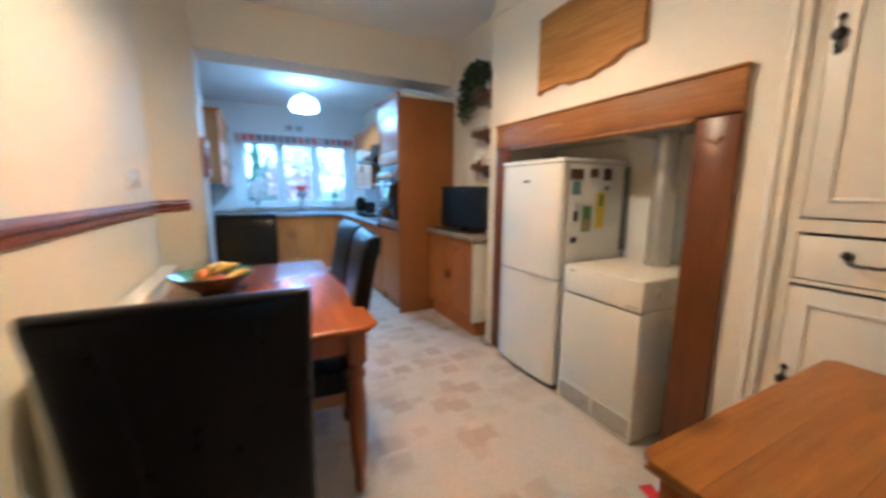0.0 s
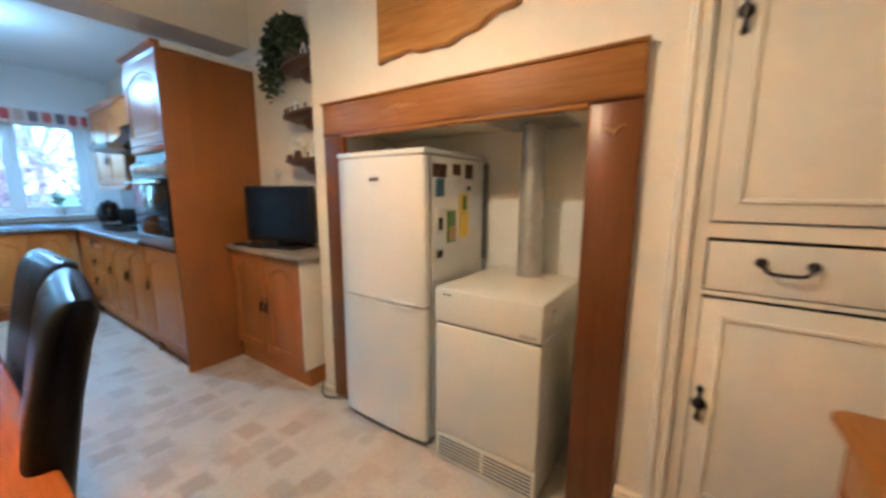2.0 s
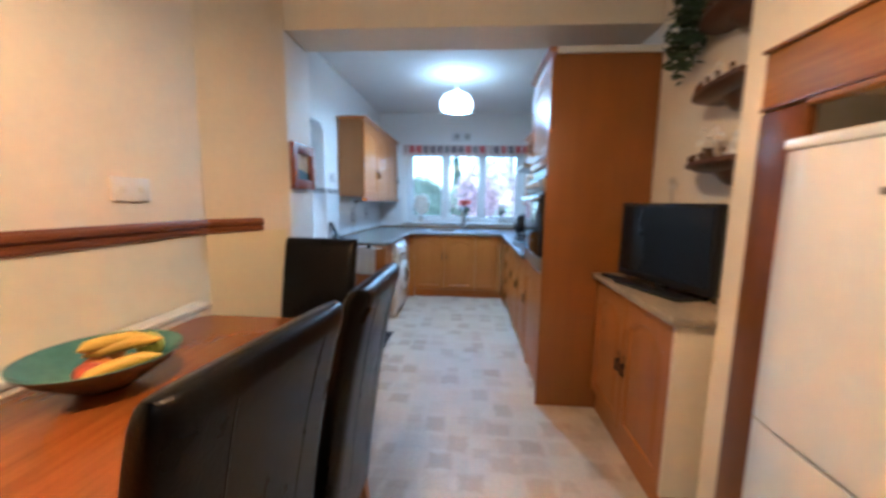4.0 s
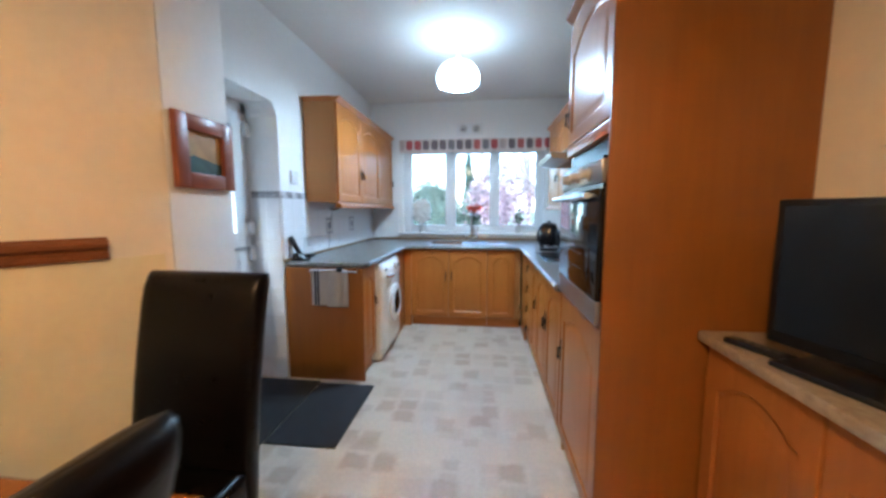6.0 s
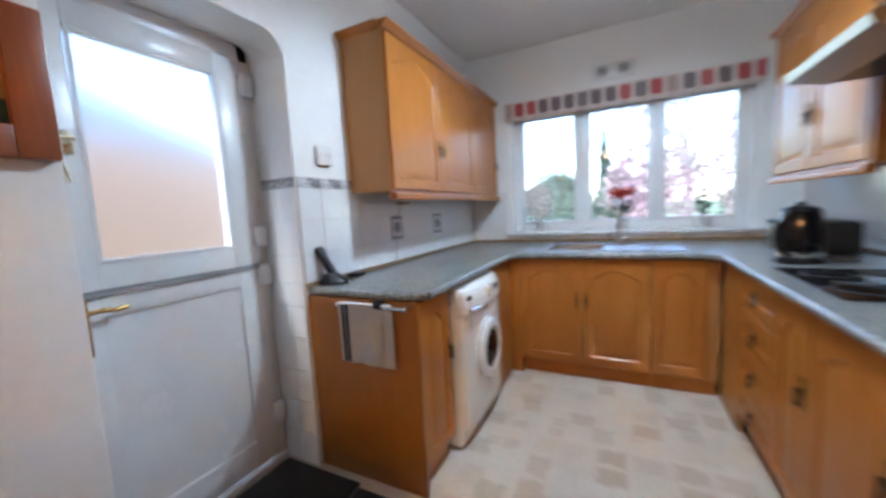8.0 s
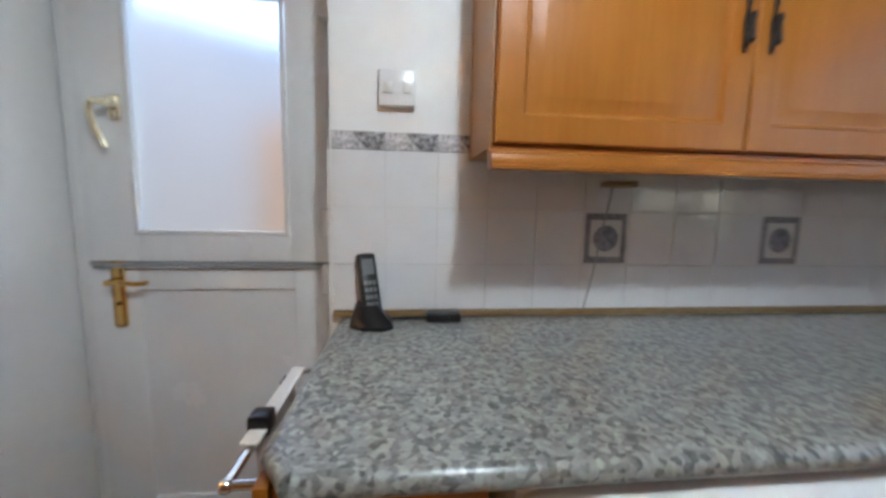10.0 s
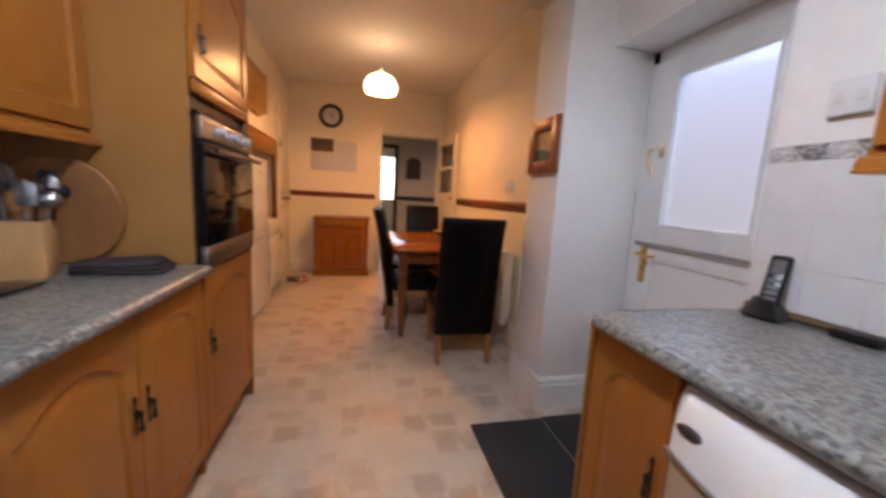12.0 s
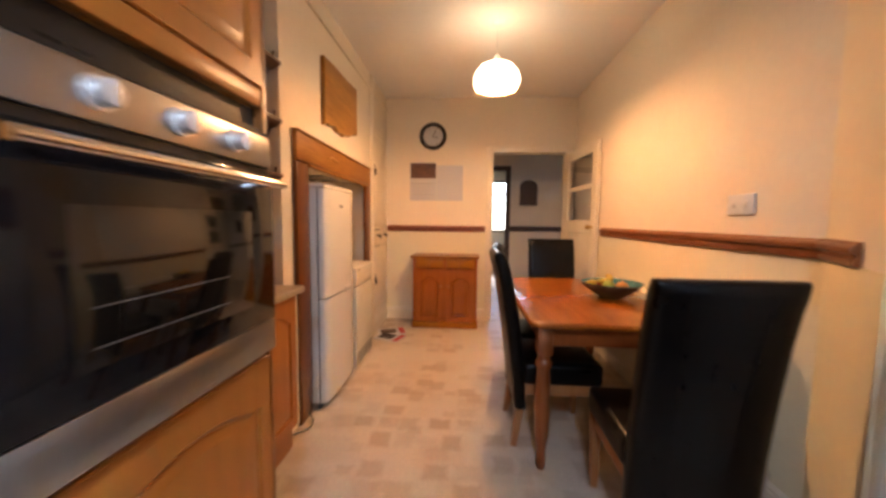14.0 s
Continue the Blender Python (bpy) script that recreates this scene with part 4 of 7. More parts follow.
def wall_unit(name, x, y0, y1, z0, z1, depth, face, doors, label, pelmet=True, end_panels=(True, True)):
    """A wall cabinet whose front plane is at x; face is +1 when it looks to +x and -1 to -x."""
    c = thing(name, (x, (y0 + y1) / 2, z0), label, "wall cabinet", "fitted wall cabinets")
    back = x - face * depth
    lo, hi = sorted((x - face * 0.022, back))
    part("body", boxes((lo, hi, y0, y1, z0 + 0.05, z1 - 0.03)), M["pale_veneer"], c)
    rz = 90 if face > 0 else -90
    for a, b, side in doors:
        ya = a if face > 0 else b
        w = b - a - 0.004
        hx = 0.03 if (side == "lo") == (face > 0) else w - 0.03
        fitted_door(c, x, ya, z0 + 0.055, w, z1 - z0 - 0.095, rz, hx, 0.3 * (z1 - z0))
    s = face
    prof = [(-0.03, z0), (0.022, z0), (0.023, z0 + 0.007), (0.017, z0 + 0.010), (0.018, z0 + 0.020), (0.013, z0 + 0.031), (0.002, z0 + 0.037), (-0.012, z0 + 0.039), (-0.014, z0 + 0.053), (-0.03, z0 + 0.053)]
    part("pelmet", loft(bmesh.new(), [[(x + s * d, y, z) for d, z in prof] for y in (y0 - 0.004, y1 + 0.004)]), M["oak_y"], c)
    prof = [(-0.03, z1 - 0.035), (0.0, z1 - 0.035), (0.012, z1 - 0.02), (0.03, z1 - 0.008), (0.034, z1), (-0.03, z1)]
    part("cornice", loft(bmesh.new(), [[(x + s * d, y, z) for d, z in prof] for y in (y0 - 0.02, y1)]), M["oak_y"], c)
    blo, bhi = sorted((x - s * 0.03, back))
    part("cornice", loft(bmesh.new(), [[(xx, y0 - d if d > 0 else y0, z) for d, z in ((0, z1 - 0.035), (0.004, z1 - 0.035), (0.012, z1 - 0.02), (0.03, z1 - 0.008), (0.034, z1), (0, z1))] for xx in (blo, bhi)]), M["oak_x"], c)
    return c


wall_unit("wall_cabinet", 0.29, 5.22, 7.0, 1.317, 2.215, 0.288, 1, [(5.225, 5.80, "hi"), (5.80, 6.41, "lo"), (6.41, 6.995, "hi")], "honey oak wall cabinet with three arched doors")
wall_unit("wall_cabinet", 2.225, 4.222, 5.03, 1.335, 2.215, 0.30, -1, [(4.225, 4.625, "hi"), (4.625, 5.025, "lo")], "honey oak wall cabinet beside the oven housing")
wall_unit("wall_cabinet", 2.225, 5.63, 6.66, 1.30, 2.215, 0.30, -1, [(5.635, 6.14, "hi"), (6.14, 6.655, "lo")], "honey oak wall cabinet beside the window")


def hood():
    h = thing("cooker_hood", (2.3, 5.33, 1.56), "black and steel visor cooker hood under an oak panel", "cooker hood")
    bm = bmesh.new()
    prof = [(2.52, 1.66), (2.10, 1.66), (2.07, 1.69), (2.17, 1.80), (2.22, 1.85), (2.24, 1.93), (2.52, 1.93)]
    loft(bm, [[(x, y, z) for x, z in prof] for y in (5.035, 5.625)])
    part("housing", bm, M["black"], h)
    v = bmesh.new()
    loft(v, [[(x, y, z) for x, z in ((2.10, 1.656), (1.97, 1.68), (1.96, 1.71), (1.975, 1.722), (2.12, 1.705))] for y in (5.04, 5.62)])
    part("visor", v, M["steel"], h, "brushed steel visor")
    p = thing("hood_panel", (2.22, 5.33, 1.91), "plain honey oak panel above the cooker hood", "panel")
    part("board", boxes((2.205, 2.225, 5.035, 5.625, 1.932, 2.20)), M["oak_y"], p)
    part("cornice", boxes((2.19, 2.225, 5.035, 5.625, 2.185, 2.215)), M["oak_y"], p)
    part("side", boxes((2.228, 2.52, 5.607, 5.625, 1.34, 1.659)), M["oak"], p)


hood()


def hob():
    h = thing("ceramic_hob", (2.2, 5.36, 0.911), "black ceramic hob set in the worktop", "hob")
    part("glass_top", boxes((1.96, 2.45, 5.07, 5.65, 0.9105, 0.917), bevel=0.003), M["oven_glass"], h)
    for x, y, r in ((2.08, 5.22, 0.09), (2.33, 5.22, 0.075), (2.08, 5.50, 0.075), (2.33, 5.50, 0.09)):
        bm = lathe(bmesh.new(), [(r - 0.003, 0.9172), (r, 0.9176), (r - 0.006, 0.9176)], (x, y, 0), 28, cap=False)
        part("zone_ring", bm, M["seal"], h)


hob()
g = thing("glass_worktop_saver", (2.33, 4.75, 0.911), "black glass worktop saver lying on the worktop", "worktop saver")
part("plate", boxes((2.19, 2.47, 4.53, 4.95, 0.914, 0.920), bevel=0.002), M["oven_glass"], g)
for gx in (2.21, 2.45):
    for gy in (4.55, 4.93):
        part("foot", tube(bmesh.new(), (gx, gy, 0.9105), (gx, gy, 0.9142), 0.008, seg=10), M["seal"], g)


def washer():
    w = thing("washing_machine", (0.32, 5.49, 0), "white front-loading washing machine under the worktop", "washing machine")
    bm = boxes((0.04, 0.62, 5.19, 5.79, 0.015, 0.86), bevel=0.012)
    part("body", bm, M["appliance"], w)
    cp = [(0.615, 5.193), (0.640, 5.197), (0.672, 5.225), (0.684, 5.30), (0.690, 5.40), (0.692, 5.49), (0.690, 5.58), (0.684, 5.68), (0.672, 5.755), (0.640, 5.783), (0.615, 5.787)]
    levels = ((0.722, 1.0), (0.76, 0.98), (0.80, 0.84), (0.83, 0.62), (0.848, 0.36), (0.858, 0.06))
    part("control_panel", loft(bmesh.new(), [[(0.61 + (x - 0.61) * f, y, z) for x, y in cp] for z, f in levels]), M["appliance"], w, smooth=50)
    part("front_panel", prism(bmesh.new(), [(0.61 + (x - 0.61) * 0.82, y) for x, y in cp], 0.12, 0.718), M["appliance"], w, smooth=50)
    d = bmesh.new()
    prof = [(0.165, 0.0), (0.175, 0.02), (0.16, 0.035), (0.125, 0.04), (0.11, 0.03)]
    lathe(d, prof, (0, 0, 0), 32, cap=False)
    bmesh.ops.transform(d, matrix=Matrix.Translation((0.672, 5.49, 0.46)) @ Matrix.Rotation(radians(90), 4, "Y"), verts=d.verts)
    ring = part("door_ring", d, M["upvc"], w, "pale porthole ring")
    g = bmesh.new()
    lathe(g, [(0.11, 0.0), (0.095, 0.03), (0.05, 0.045), (0.01, 0.05)], (0, 0, 0), 28)
    bmesh.ops.transform(g, matrix=Matrix.Translation((0.676, 5.49, 0.46)) @ Matrix.Rotation(radians(90), 4, "Y"), verts=g.verts)
    part("door_glass", g, M["oven_glass"], ring, "dark glass porthole")
    k = bmesh.new()
    tube(k, (0.672, 5.52, 0.79), (0.70, 5.52, 0.79), 0.034, 0.03, 20)
    part("dial", k, M["appliance"], w)
    part("badge", ball(bmesh.new(), (0.670, 5.262, 0.795), 0.03, 0.25, 1.0, 0.42), M["slate"], w, "small dark oval badge")
    h = loft(bmesh.new(), [[(0.689 + 0.012 * math.sin(math.pi * q / 10) + 0.009 * math.cos(2 * math.pi * i / 8), 5.23 + 0.02 * q, 0.742 - 0.002 * q + 0.009 * math.sin(2 * math.pi * i / 8)) for i in range(8)] for q in range(11)])
    part("drawer_grip", h, M["chrome"], w, "curved silver drawer grip", smooth=60)
    part("display", boxes((0.672, 0.690, 5.60, 5.67, 0.775, 0.80), bevel=0.002), M["seal"], w)
    part("plinth_cover", boxes((0.618, 0.628, 5.2, 5.78, 0.02, 0.11), bevel=0.003), M["appliance"], w)


washer()

# ---- dining end: chimney recess ----


def mantel():
    s = thing("mantel_surround", (2.34, 1.68, 0), "dark-stained wooden fireplace surround with carved motifs", "fireplace surround")
    part("lintel_board", boxes((2.322, 2.3535, 0.868, 2.502, 1.60, 1.77), bevel=0.006), M["mantel"], s)
    part("cap_strip", boxes((2.312, 2.3535, 0.865, 2.505, 1.77, 1.782), bevel=0.003), M["mantel"], s)
    part("post", boxes((2.324, 2.3535, 0.868, 1.04, 0, 1.598), bevel=0.006), M["mantel_z"], s, "dark red-brown post")
    part("post", boxes((2.324, 2.3535, 2.34, 2.502, 0, 1.598), bevel=0.006), M["mantel_z"], s, "dark red-brown post")
    part("lower_moulding", boxes((2.314, 2.3535, 1.042, 2.338, 1.585, 1.602), bevel=0.005), M["mantel"], s)
    part("lower_moulding", boxes((2.316, 2.323, 0.87, 2.50, 1.603, 1.612), bevel=0.002), M["mantel_z"], s)

    def leaf(y, z, half, tall, droop):
        """A low carved leaf spray that follows a wavy outline."""
        n = 28
        up, down = [], []
        for i in range(n + 1):
            u = 2 * i / n - 1
            mid = z + droop * math.cos(u * math.pi) + 0.25 * tall * math.sin(u * 7)
            t = tall * (1 - abs(u) ** 1.6) * (0.55 + 0.45 * abs(math.cos(u * 8)))
            up.append((y + u * half, mid + t))
            down.append((y + u * half, mid - 0.6 * t - 0.0006))
        ring = down + up[::-1]
        return loft(bmesh.new(), [[(x, y + (p - y) * k, z + (q - z) * k) for p, q in ring] for x, k in ((2.3225, 1.0), (2.319, 0.97), (2.3165, 0.8))])

    part("carved_motif", leaf(1.92, 1.695, 0.13, 0.016, 0.006), M["mantel_gold"], s, "paler carved leaf motif")
    part("carved_motif", leaf(0.955, 1.505, 0.04, 0.013, -0.012), M["mantel_gold"], s, "paler carved leaf motif")



mantel()


def fridge():
    f = thing("fridge_freezer", (2.53, 2.0, 0), "white upright fridge freezer covered with magnets on its side", "fridge freezer")
    part("cabinet", boxes((2.30, 2.82, 1.714, 2.30, 0.03, 1.462), bevel=0.008), M["appliance"], f)
    part("top_cap", boxes((2.245, 2.82, 1.712, 2.302, 1.463, 1.49), bevel=0.008), M["appliance"], f)
    part("gasket", boxes((2.288, 2.30, 1.725, 2.29, 0.04, 1.455)), M["seal"], f)
    for n, z0, z1 in (("freezer_door", 0.04, 0.735), ("fridge_door", 0.745, 1.457)):
        d = bmesh.new()
        prof = [(2.288, 1.714), (2.262, 1.714), (2.248, 1.724), (2.238, 1.80), (2.234, 2.0), (2.238, 2.21), (2.248, 2.288), (2.262, 2.30), (2.288, 2.30)]
        prism(d, prof, z0, z1)
        door = part(n, d, M["appliance"], f, smooth=50)
        g = bmesh.new()
        zz = z1 - 0.012 if n == "freezer_door" else z0 + 0.002
        box(g, 2.226, 2.244, 1.76, 1.95, zz, zz + 0.012, bevel=0.004)
        part("door_grip", g, M["appliance"], door)
    part("badge", boxes((2.229, 2.234, 1.985, 2.045, 1.345, 1.36), bevel=0.001), M["seal"], f)
    part("base_grille", boxes((2.29, 2.31, 1.72, 2.295, 0.0, 0.038)), M["seal"], f)
    part("rear_pipe", boxes((2.80, 2.84, 1.705, 1.725, 0.9, 1.45)), M["seal"], f)


fridge()


def boiler():
    b = thing("floor_boiler", (2.52, 1.4, 0), "ivory enamelled floor-standing boiler with a metal flue", "boiler")
    part("body", boxes((2.262, 2.82, 1.142, 1.644, 0.0, 0.70), bevel=0.006), M["boiler"], b)
    part("lower_door", boxes((2.240, 2.262, 1.142, 1.644, 0.155, 0.694), bevel=0.006), M["boiler"], b)
    part("top_casing", boxes((2.238, 2.82, 1.138, 1.648, 0.704, 0.866), bevel=0.012), M["boiler"], b)
    part("shadow_gap", boxes((2.25, 2.81, 1.148, 1.638, 0.695, 0.706)), M["seal"], b)
    gr = part("grille", boxes((2.244, 2.262, 1.142, 1.644, 0.004, 0.15), bevel=0.004), M["boiler"], b)
    for k in range(6):
        for y0, y1 in ((1.16, 1.385), (1.40, 1.625)):
            part("slot", boxes((2.2425, 2.25, y0, y1, 0.028 + 0.018 * k, 0.036 + 0.018 * k)), M["seal"], gr, "dark ventilation slot")
    part("badge", boxes((2.2355, 2.238, 1.16, 1.23, 0.722, 0.734), bevel=0.0005), M["flue"], b)
    part("badge", boxes((2.2355, 2.238, 1.56, 1.60, 0.835, 0.841), bevel=0.0005), M["seal"], b)
    k = bmesh.new()
    tube(k, (2.36, 1.138, 0.80), (2.36, 1.126, 0.80), 0.022, 0.02)
    part("dial", k, M["boiler"], b)
    fl = thing("flue_pipe", (2.70, 1.38, 0.866), "grey aluminium flue pipe rising into the recess ceiling", "flue pipe")
    bm = bmesh.new()
    tube(bm, (2.70, 1.38, 0.866), (2.70, 1.38, 1.626), 0.061, seg=32)
    part("pipe", bm, M["flue"], fl)
    for z, t in ((0.868, 0.015), (1.25, 0.02), (1.42, 0.012)):
        c = bmesh.new()
        tube(c, (2.70, 1.38, z), (2.70, 1.38, z + t), 0.0645, seg=32)
        part("collar", c, M["flue"], fl)
    part("ceiling_plate", boxes((2.54, 2.85, 1.20, 1.56, 1.615, 1.629), bevel=0.002), M["steel"], fl)


boiler()


def built_in_cupboard():
    c = thing("built_in_cupboard", (2.36, 0.36, 0), "cream gloss built-in cupboard with a drawer and two doors", "cupboard")
    P = M["gloss_cream"]
    part("face_frame", boxes((2.345, 2.42, 0.002, 0.03, 0.17, 2.755), (2.345, 2.42, 0.66, 0.70, 0.17, 2.755), (2.345, 2.42, 0.03, 0.66, 0.17, 0.215), (2.345, 2.42, 0.03, 0.66, 0.97, 0.985),
                             (2.345, 2.42, 0.03, 0.66, 1.155, 1.20), (2.345, 2.42, 0.03, 0.66, 2.25, 2.755)), P, c)
    bm = bmesh.new()
    prof = [(2.354, 0.70), (2.335, 0.70), (2.325, 0.708), (2.325, 0.716), (2.333, 0.722), (2.333, 0.734), (2.322, 0.742), (2.322, 0.752), (2.335, 0.765), (2.354, 0.765)]
    prism(bm, prof, 0.17, 2.755)
    part("architrave", bm, P, c, smooth=20)
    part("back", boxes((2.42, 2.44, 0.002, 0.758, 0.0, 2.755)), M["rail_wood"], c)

    def framed(name, z0, z1, ms):
        d = part(name, boxes((2.341, 2.365, 0.033, 0.657, z0, z1), bevel=0.003), P, c)
        a, b = 0.033 + ms, 0.657 - ms
        lo, hi = z0 + ms, z1 - ms
        w = 0.014
        part("bead", boxes((2.333, 2.341, a, a + w, lo, hi), (2.333, 2.341, b - w, b, lo, hi), (2.333, 2.341, a + w, b - w, lo, lo + w), (2.333, 2.341, a + w, b - w, hi - w, hi), bevel=0.004), P, d)
        return d

    up = framed("upper_door", 1.207, 2.245, 0.055)
    low = framed("lower_door", 0.22, 0.958, 0.05)
    dr = part("drawer", boxes((2.341, 2.365, 0.035, 0.655, 0.990, 1.143), bevel=0.003), P, c)
    for y in (0.47, 0.155):
        h = bmesh.new()
        for s in (-0.056, 0.056):
            ball(h, (2.335, y + s, 1.088), 0.015, 0.7, 1, 1, 10, 6)
            tube(h, (2.335, y + s, 1.088), (2.318, y + s, 1.084), 0.006, seg=8)
        pts = [Vector((2.316 - 0.006 * math.sin(math.pi * k / 8), y - 0.056 + 0.112 * k / 8, 1.084 - 0.024 * min(1.0, 2.2 * math.sin(math.pi * k / 8)))) for k in range(9)]
        for a, b in zip(pts, pts[1:]):
            tube(h, a, b, 0.0052, seg=8)
        part("pull_handle", h, M["iron"], dr, "dark iron swing pull")
    for d, z in ((up, 1.80), (low, 0.60)):
        lt = drop_handle(0, 0, 0.13)
        ball(lt, (0, -0.006, 0), 0.021, 1.0, 0.45, 1.0, 14, 8)
        for end in (-0.05, 0.05):
            ball(lt, (0, -0.004, end), 0.011, 1.0, 0.5, 1.0, 10, 6)
        part("latch", turned(lt, 2.341, 0.634, z, -90), M["iron"], d, "dark iron drop latch on a pierced plate")


built_in_cupboard()


def plaque():
    p = thing("wooden_slab", (2.34, 1.7, 1.9), "varnished live-edge wooden slab hung on the chimney breast", "wall decoration")
    top, bot = [], []
    n = 24
    for i in range(n + 1):
        u = i / n
        y = 2.06 - 0.74 * u
        bot.append((y, 1.915 + 0.05 * u + 0.016 * math.sin(u * 9) + 0.05 * max(0, u - 0.75) * 3 + 0.006 * math.sin(u * 31)))
        top.append((y, 2.375 + 0.03 * u + 0.006 * math.sin(u * 7)))
    ring = bot + top[::-1]
    bm = loft(bmesh.new(), [[(2.353, y, z) for y, z in ring], [(2.328, y, z) for y, z in ring], [(2.322, 1.69 + (y - 1.69) * 0.985, 2.15 + (z - 2.15) * 0.97) for y, z in ring]])
    part("slab", bm, M["plaque"], p)


plaque()


def tv_cabinet():
    c = thing("alcove_cabinet", (2.4, 3.13, 0), "oak alcove cabinet with two arched doors under the television", "cabinet")
    part("body", boxes((2.272, 2.528, 2.705, 3.566, 0.13, 0.862)), M["pale_veneer"], c)
    part("end_panel", boxes((2.25, 2.528, 2.69, 2.705, 0.13, 0.862)), M["gloss_cream"], c, "cream side panel")
    part("plinth", boxes((2.285, 2.30, 2.72, 3.566, 0, 0.13), (2.285, 2.50, 2.705, 2.72, 0, 0.13)), M["oak_y"], c)
    part("countertop", boxes((2.215, 2.528, 2.66, 3.568, 0.864, 0.90), bevel=0.01), M["tvtop"], c, "beige stone-effect top")
    for k in range(2):
        w = 0.425
        fitted_door(c, 2.25, 3.56 - k * 0.43, 0.14, w, 0.715, -90, w - 0.03 if k == 0 else 0.03, 0.36)


tv_cabinet()


def tv():
    t = thing("television", (2.385, 3.11, 0.90), "small black flat-screen television on the alcove cabinet", "television")
    m = pose(2.385, 3.11, 0.90, 0, 0, -74)

    def at(bm):
        bmesh.ops.transform(bm, matrix=m, verts=bm.verts)
        return bm

    bz = part("bezel", at(boxes((-0.29, 0.29, -0.012, 0.03, 0.035, 0.43), bevel=0.008)), M["black"], t)
    part("screen", at(boxes((-0.268, 0.268, -0.0145, -0.011, 0.07, 0.412))), M["screen"], bz)
    part("rear_housing", at(boxes((-0.2, 0.2, 0.03, 0.07, 0.08, 0.36), bevel=0.015)), M["black"], t)
    part("stand", at(boxes((-0.21, 0.21, -0.10, 0.08, 0.0, 0.016), (-0.03, 0.03, 0.0, 0.03, 0.012, 0.08), bevel=0.006)), M["black"], t)


tv()

rc = thing("remote_control", (2.285, 3.36, 0.9), "slim black remote control lying beside the television", "remote control")
rm = pose(2.275, 3.38, 0.9005, 0, 0, 20)
bm = boxes((-0.022, 0.022, -0.085, 0.085, 0.0, 0.018), bevel=0.006)
bmesh.ops.transform(bm, matrix=rm, verts=bm.verts)
part("casing", bm, M["black"], rc)
for k in range(5):
    bm = boxes((-0.013, 0.013, -0.06 + 0.025 * k, -0.048 + 0.025 * k, 0.018, 0.0195))
    bmesh.ops.transform(bm, matrix=rm, verts=bm.verts)
    part("button_row", bm, M["seal"], rc)


def pendant(place, ceiling, bottom, shade, label, group="pendant lamps"):
    p = thing("pendant_lamp", (*place, bottom), label, "pendant lamp", group)
    x, y = place
    bm = bmesh.new()
    lathe(bm, [(0.05, ceiling - 0.001), (0.05, ceiling - 0.012), (0.03, ceiling - 0.03), (0.008, ceiling - 0.035)], (x, y, 0), 24)
    part("ceiling_rose", bm, M["upvc"], p)
    c = bmesh.new()
    tube(c, (x, y, ceiling - 0.03), (x, y, bottom + 0.215), 0.004, seg=8)
    part("cord", c, M["upvc"], p)
    h = bmesh.new()
    lathe(h, [(0.01, bottom + 0.245), (0.022, bottom + 0.235), (0.024, bottom + 0.175), (0.015, bottom + 0.17)], (x, y, 0), 16)
    part("bulb_holder", h, M["upvc"], p)
    s = bmesh.new()
    n = 72
    prof = [(0.03, 0.190), (0.07, 0.183), (0.12, 0.158), (0.155, 0.115), (0.174, 0.065), (0.172, 0.03), (0.155, 0.0), (0.151, 0.002), (0.168, 0.03), (0.169, 0.065), (0.151, 0.112), (0.117, 0.153), (0.068, 0.178), (0.03, 0.185)]
    loops = []
    for r, z in prof:
        k = 0.05 * min(1, r / 0.1)
        loops.append([(x + r * (1 + k * abs(math.sin(8 * math.pi * i / n)) - k / 2) * math.cos(2 * math.pi * i / n), y + r * (1 + k * abs(math.sin(8 * math.pi * i / n)) - k / 2) * math.sin(2 * math.pi * i / n), bottom + z) for i in range(n)])
    loft(s, loops, False, False)
    part("shade", s, shade, p, "lit scalloped glass shade")


pendant(DINING_LAMP, DINING_H, 2.262, M["shade_warm"], "pendant lamp with a warm lit scalloped glass shade over the table")
pendant(KITCHEN_LAMP, KITCHEN_H, 2.305, M["shade_cool"], "pendant lamp with a bright white scalloped glass shade")

# ---- dining furniture ----


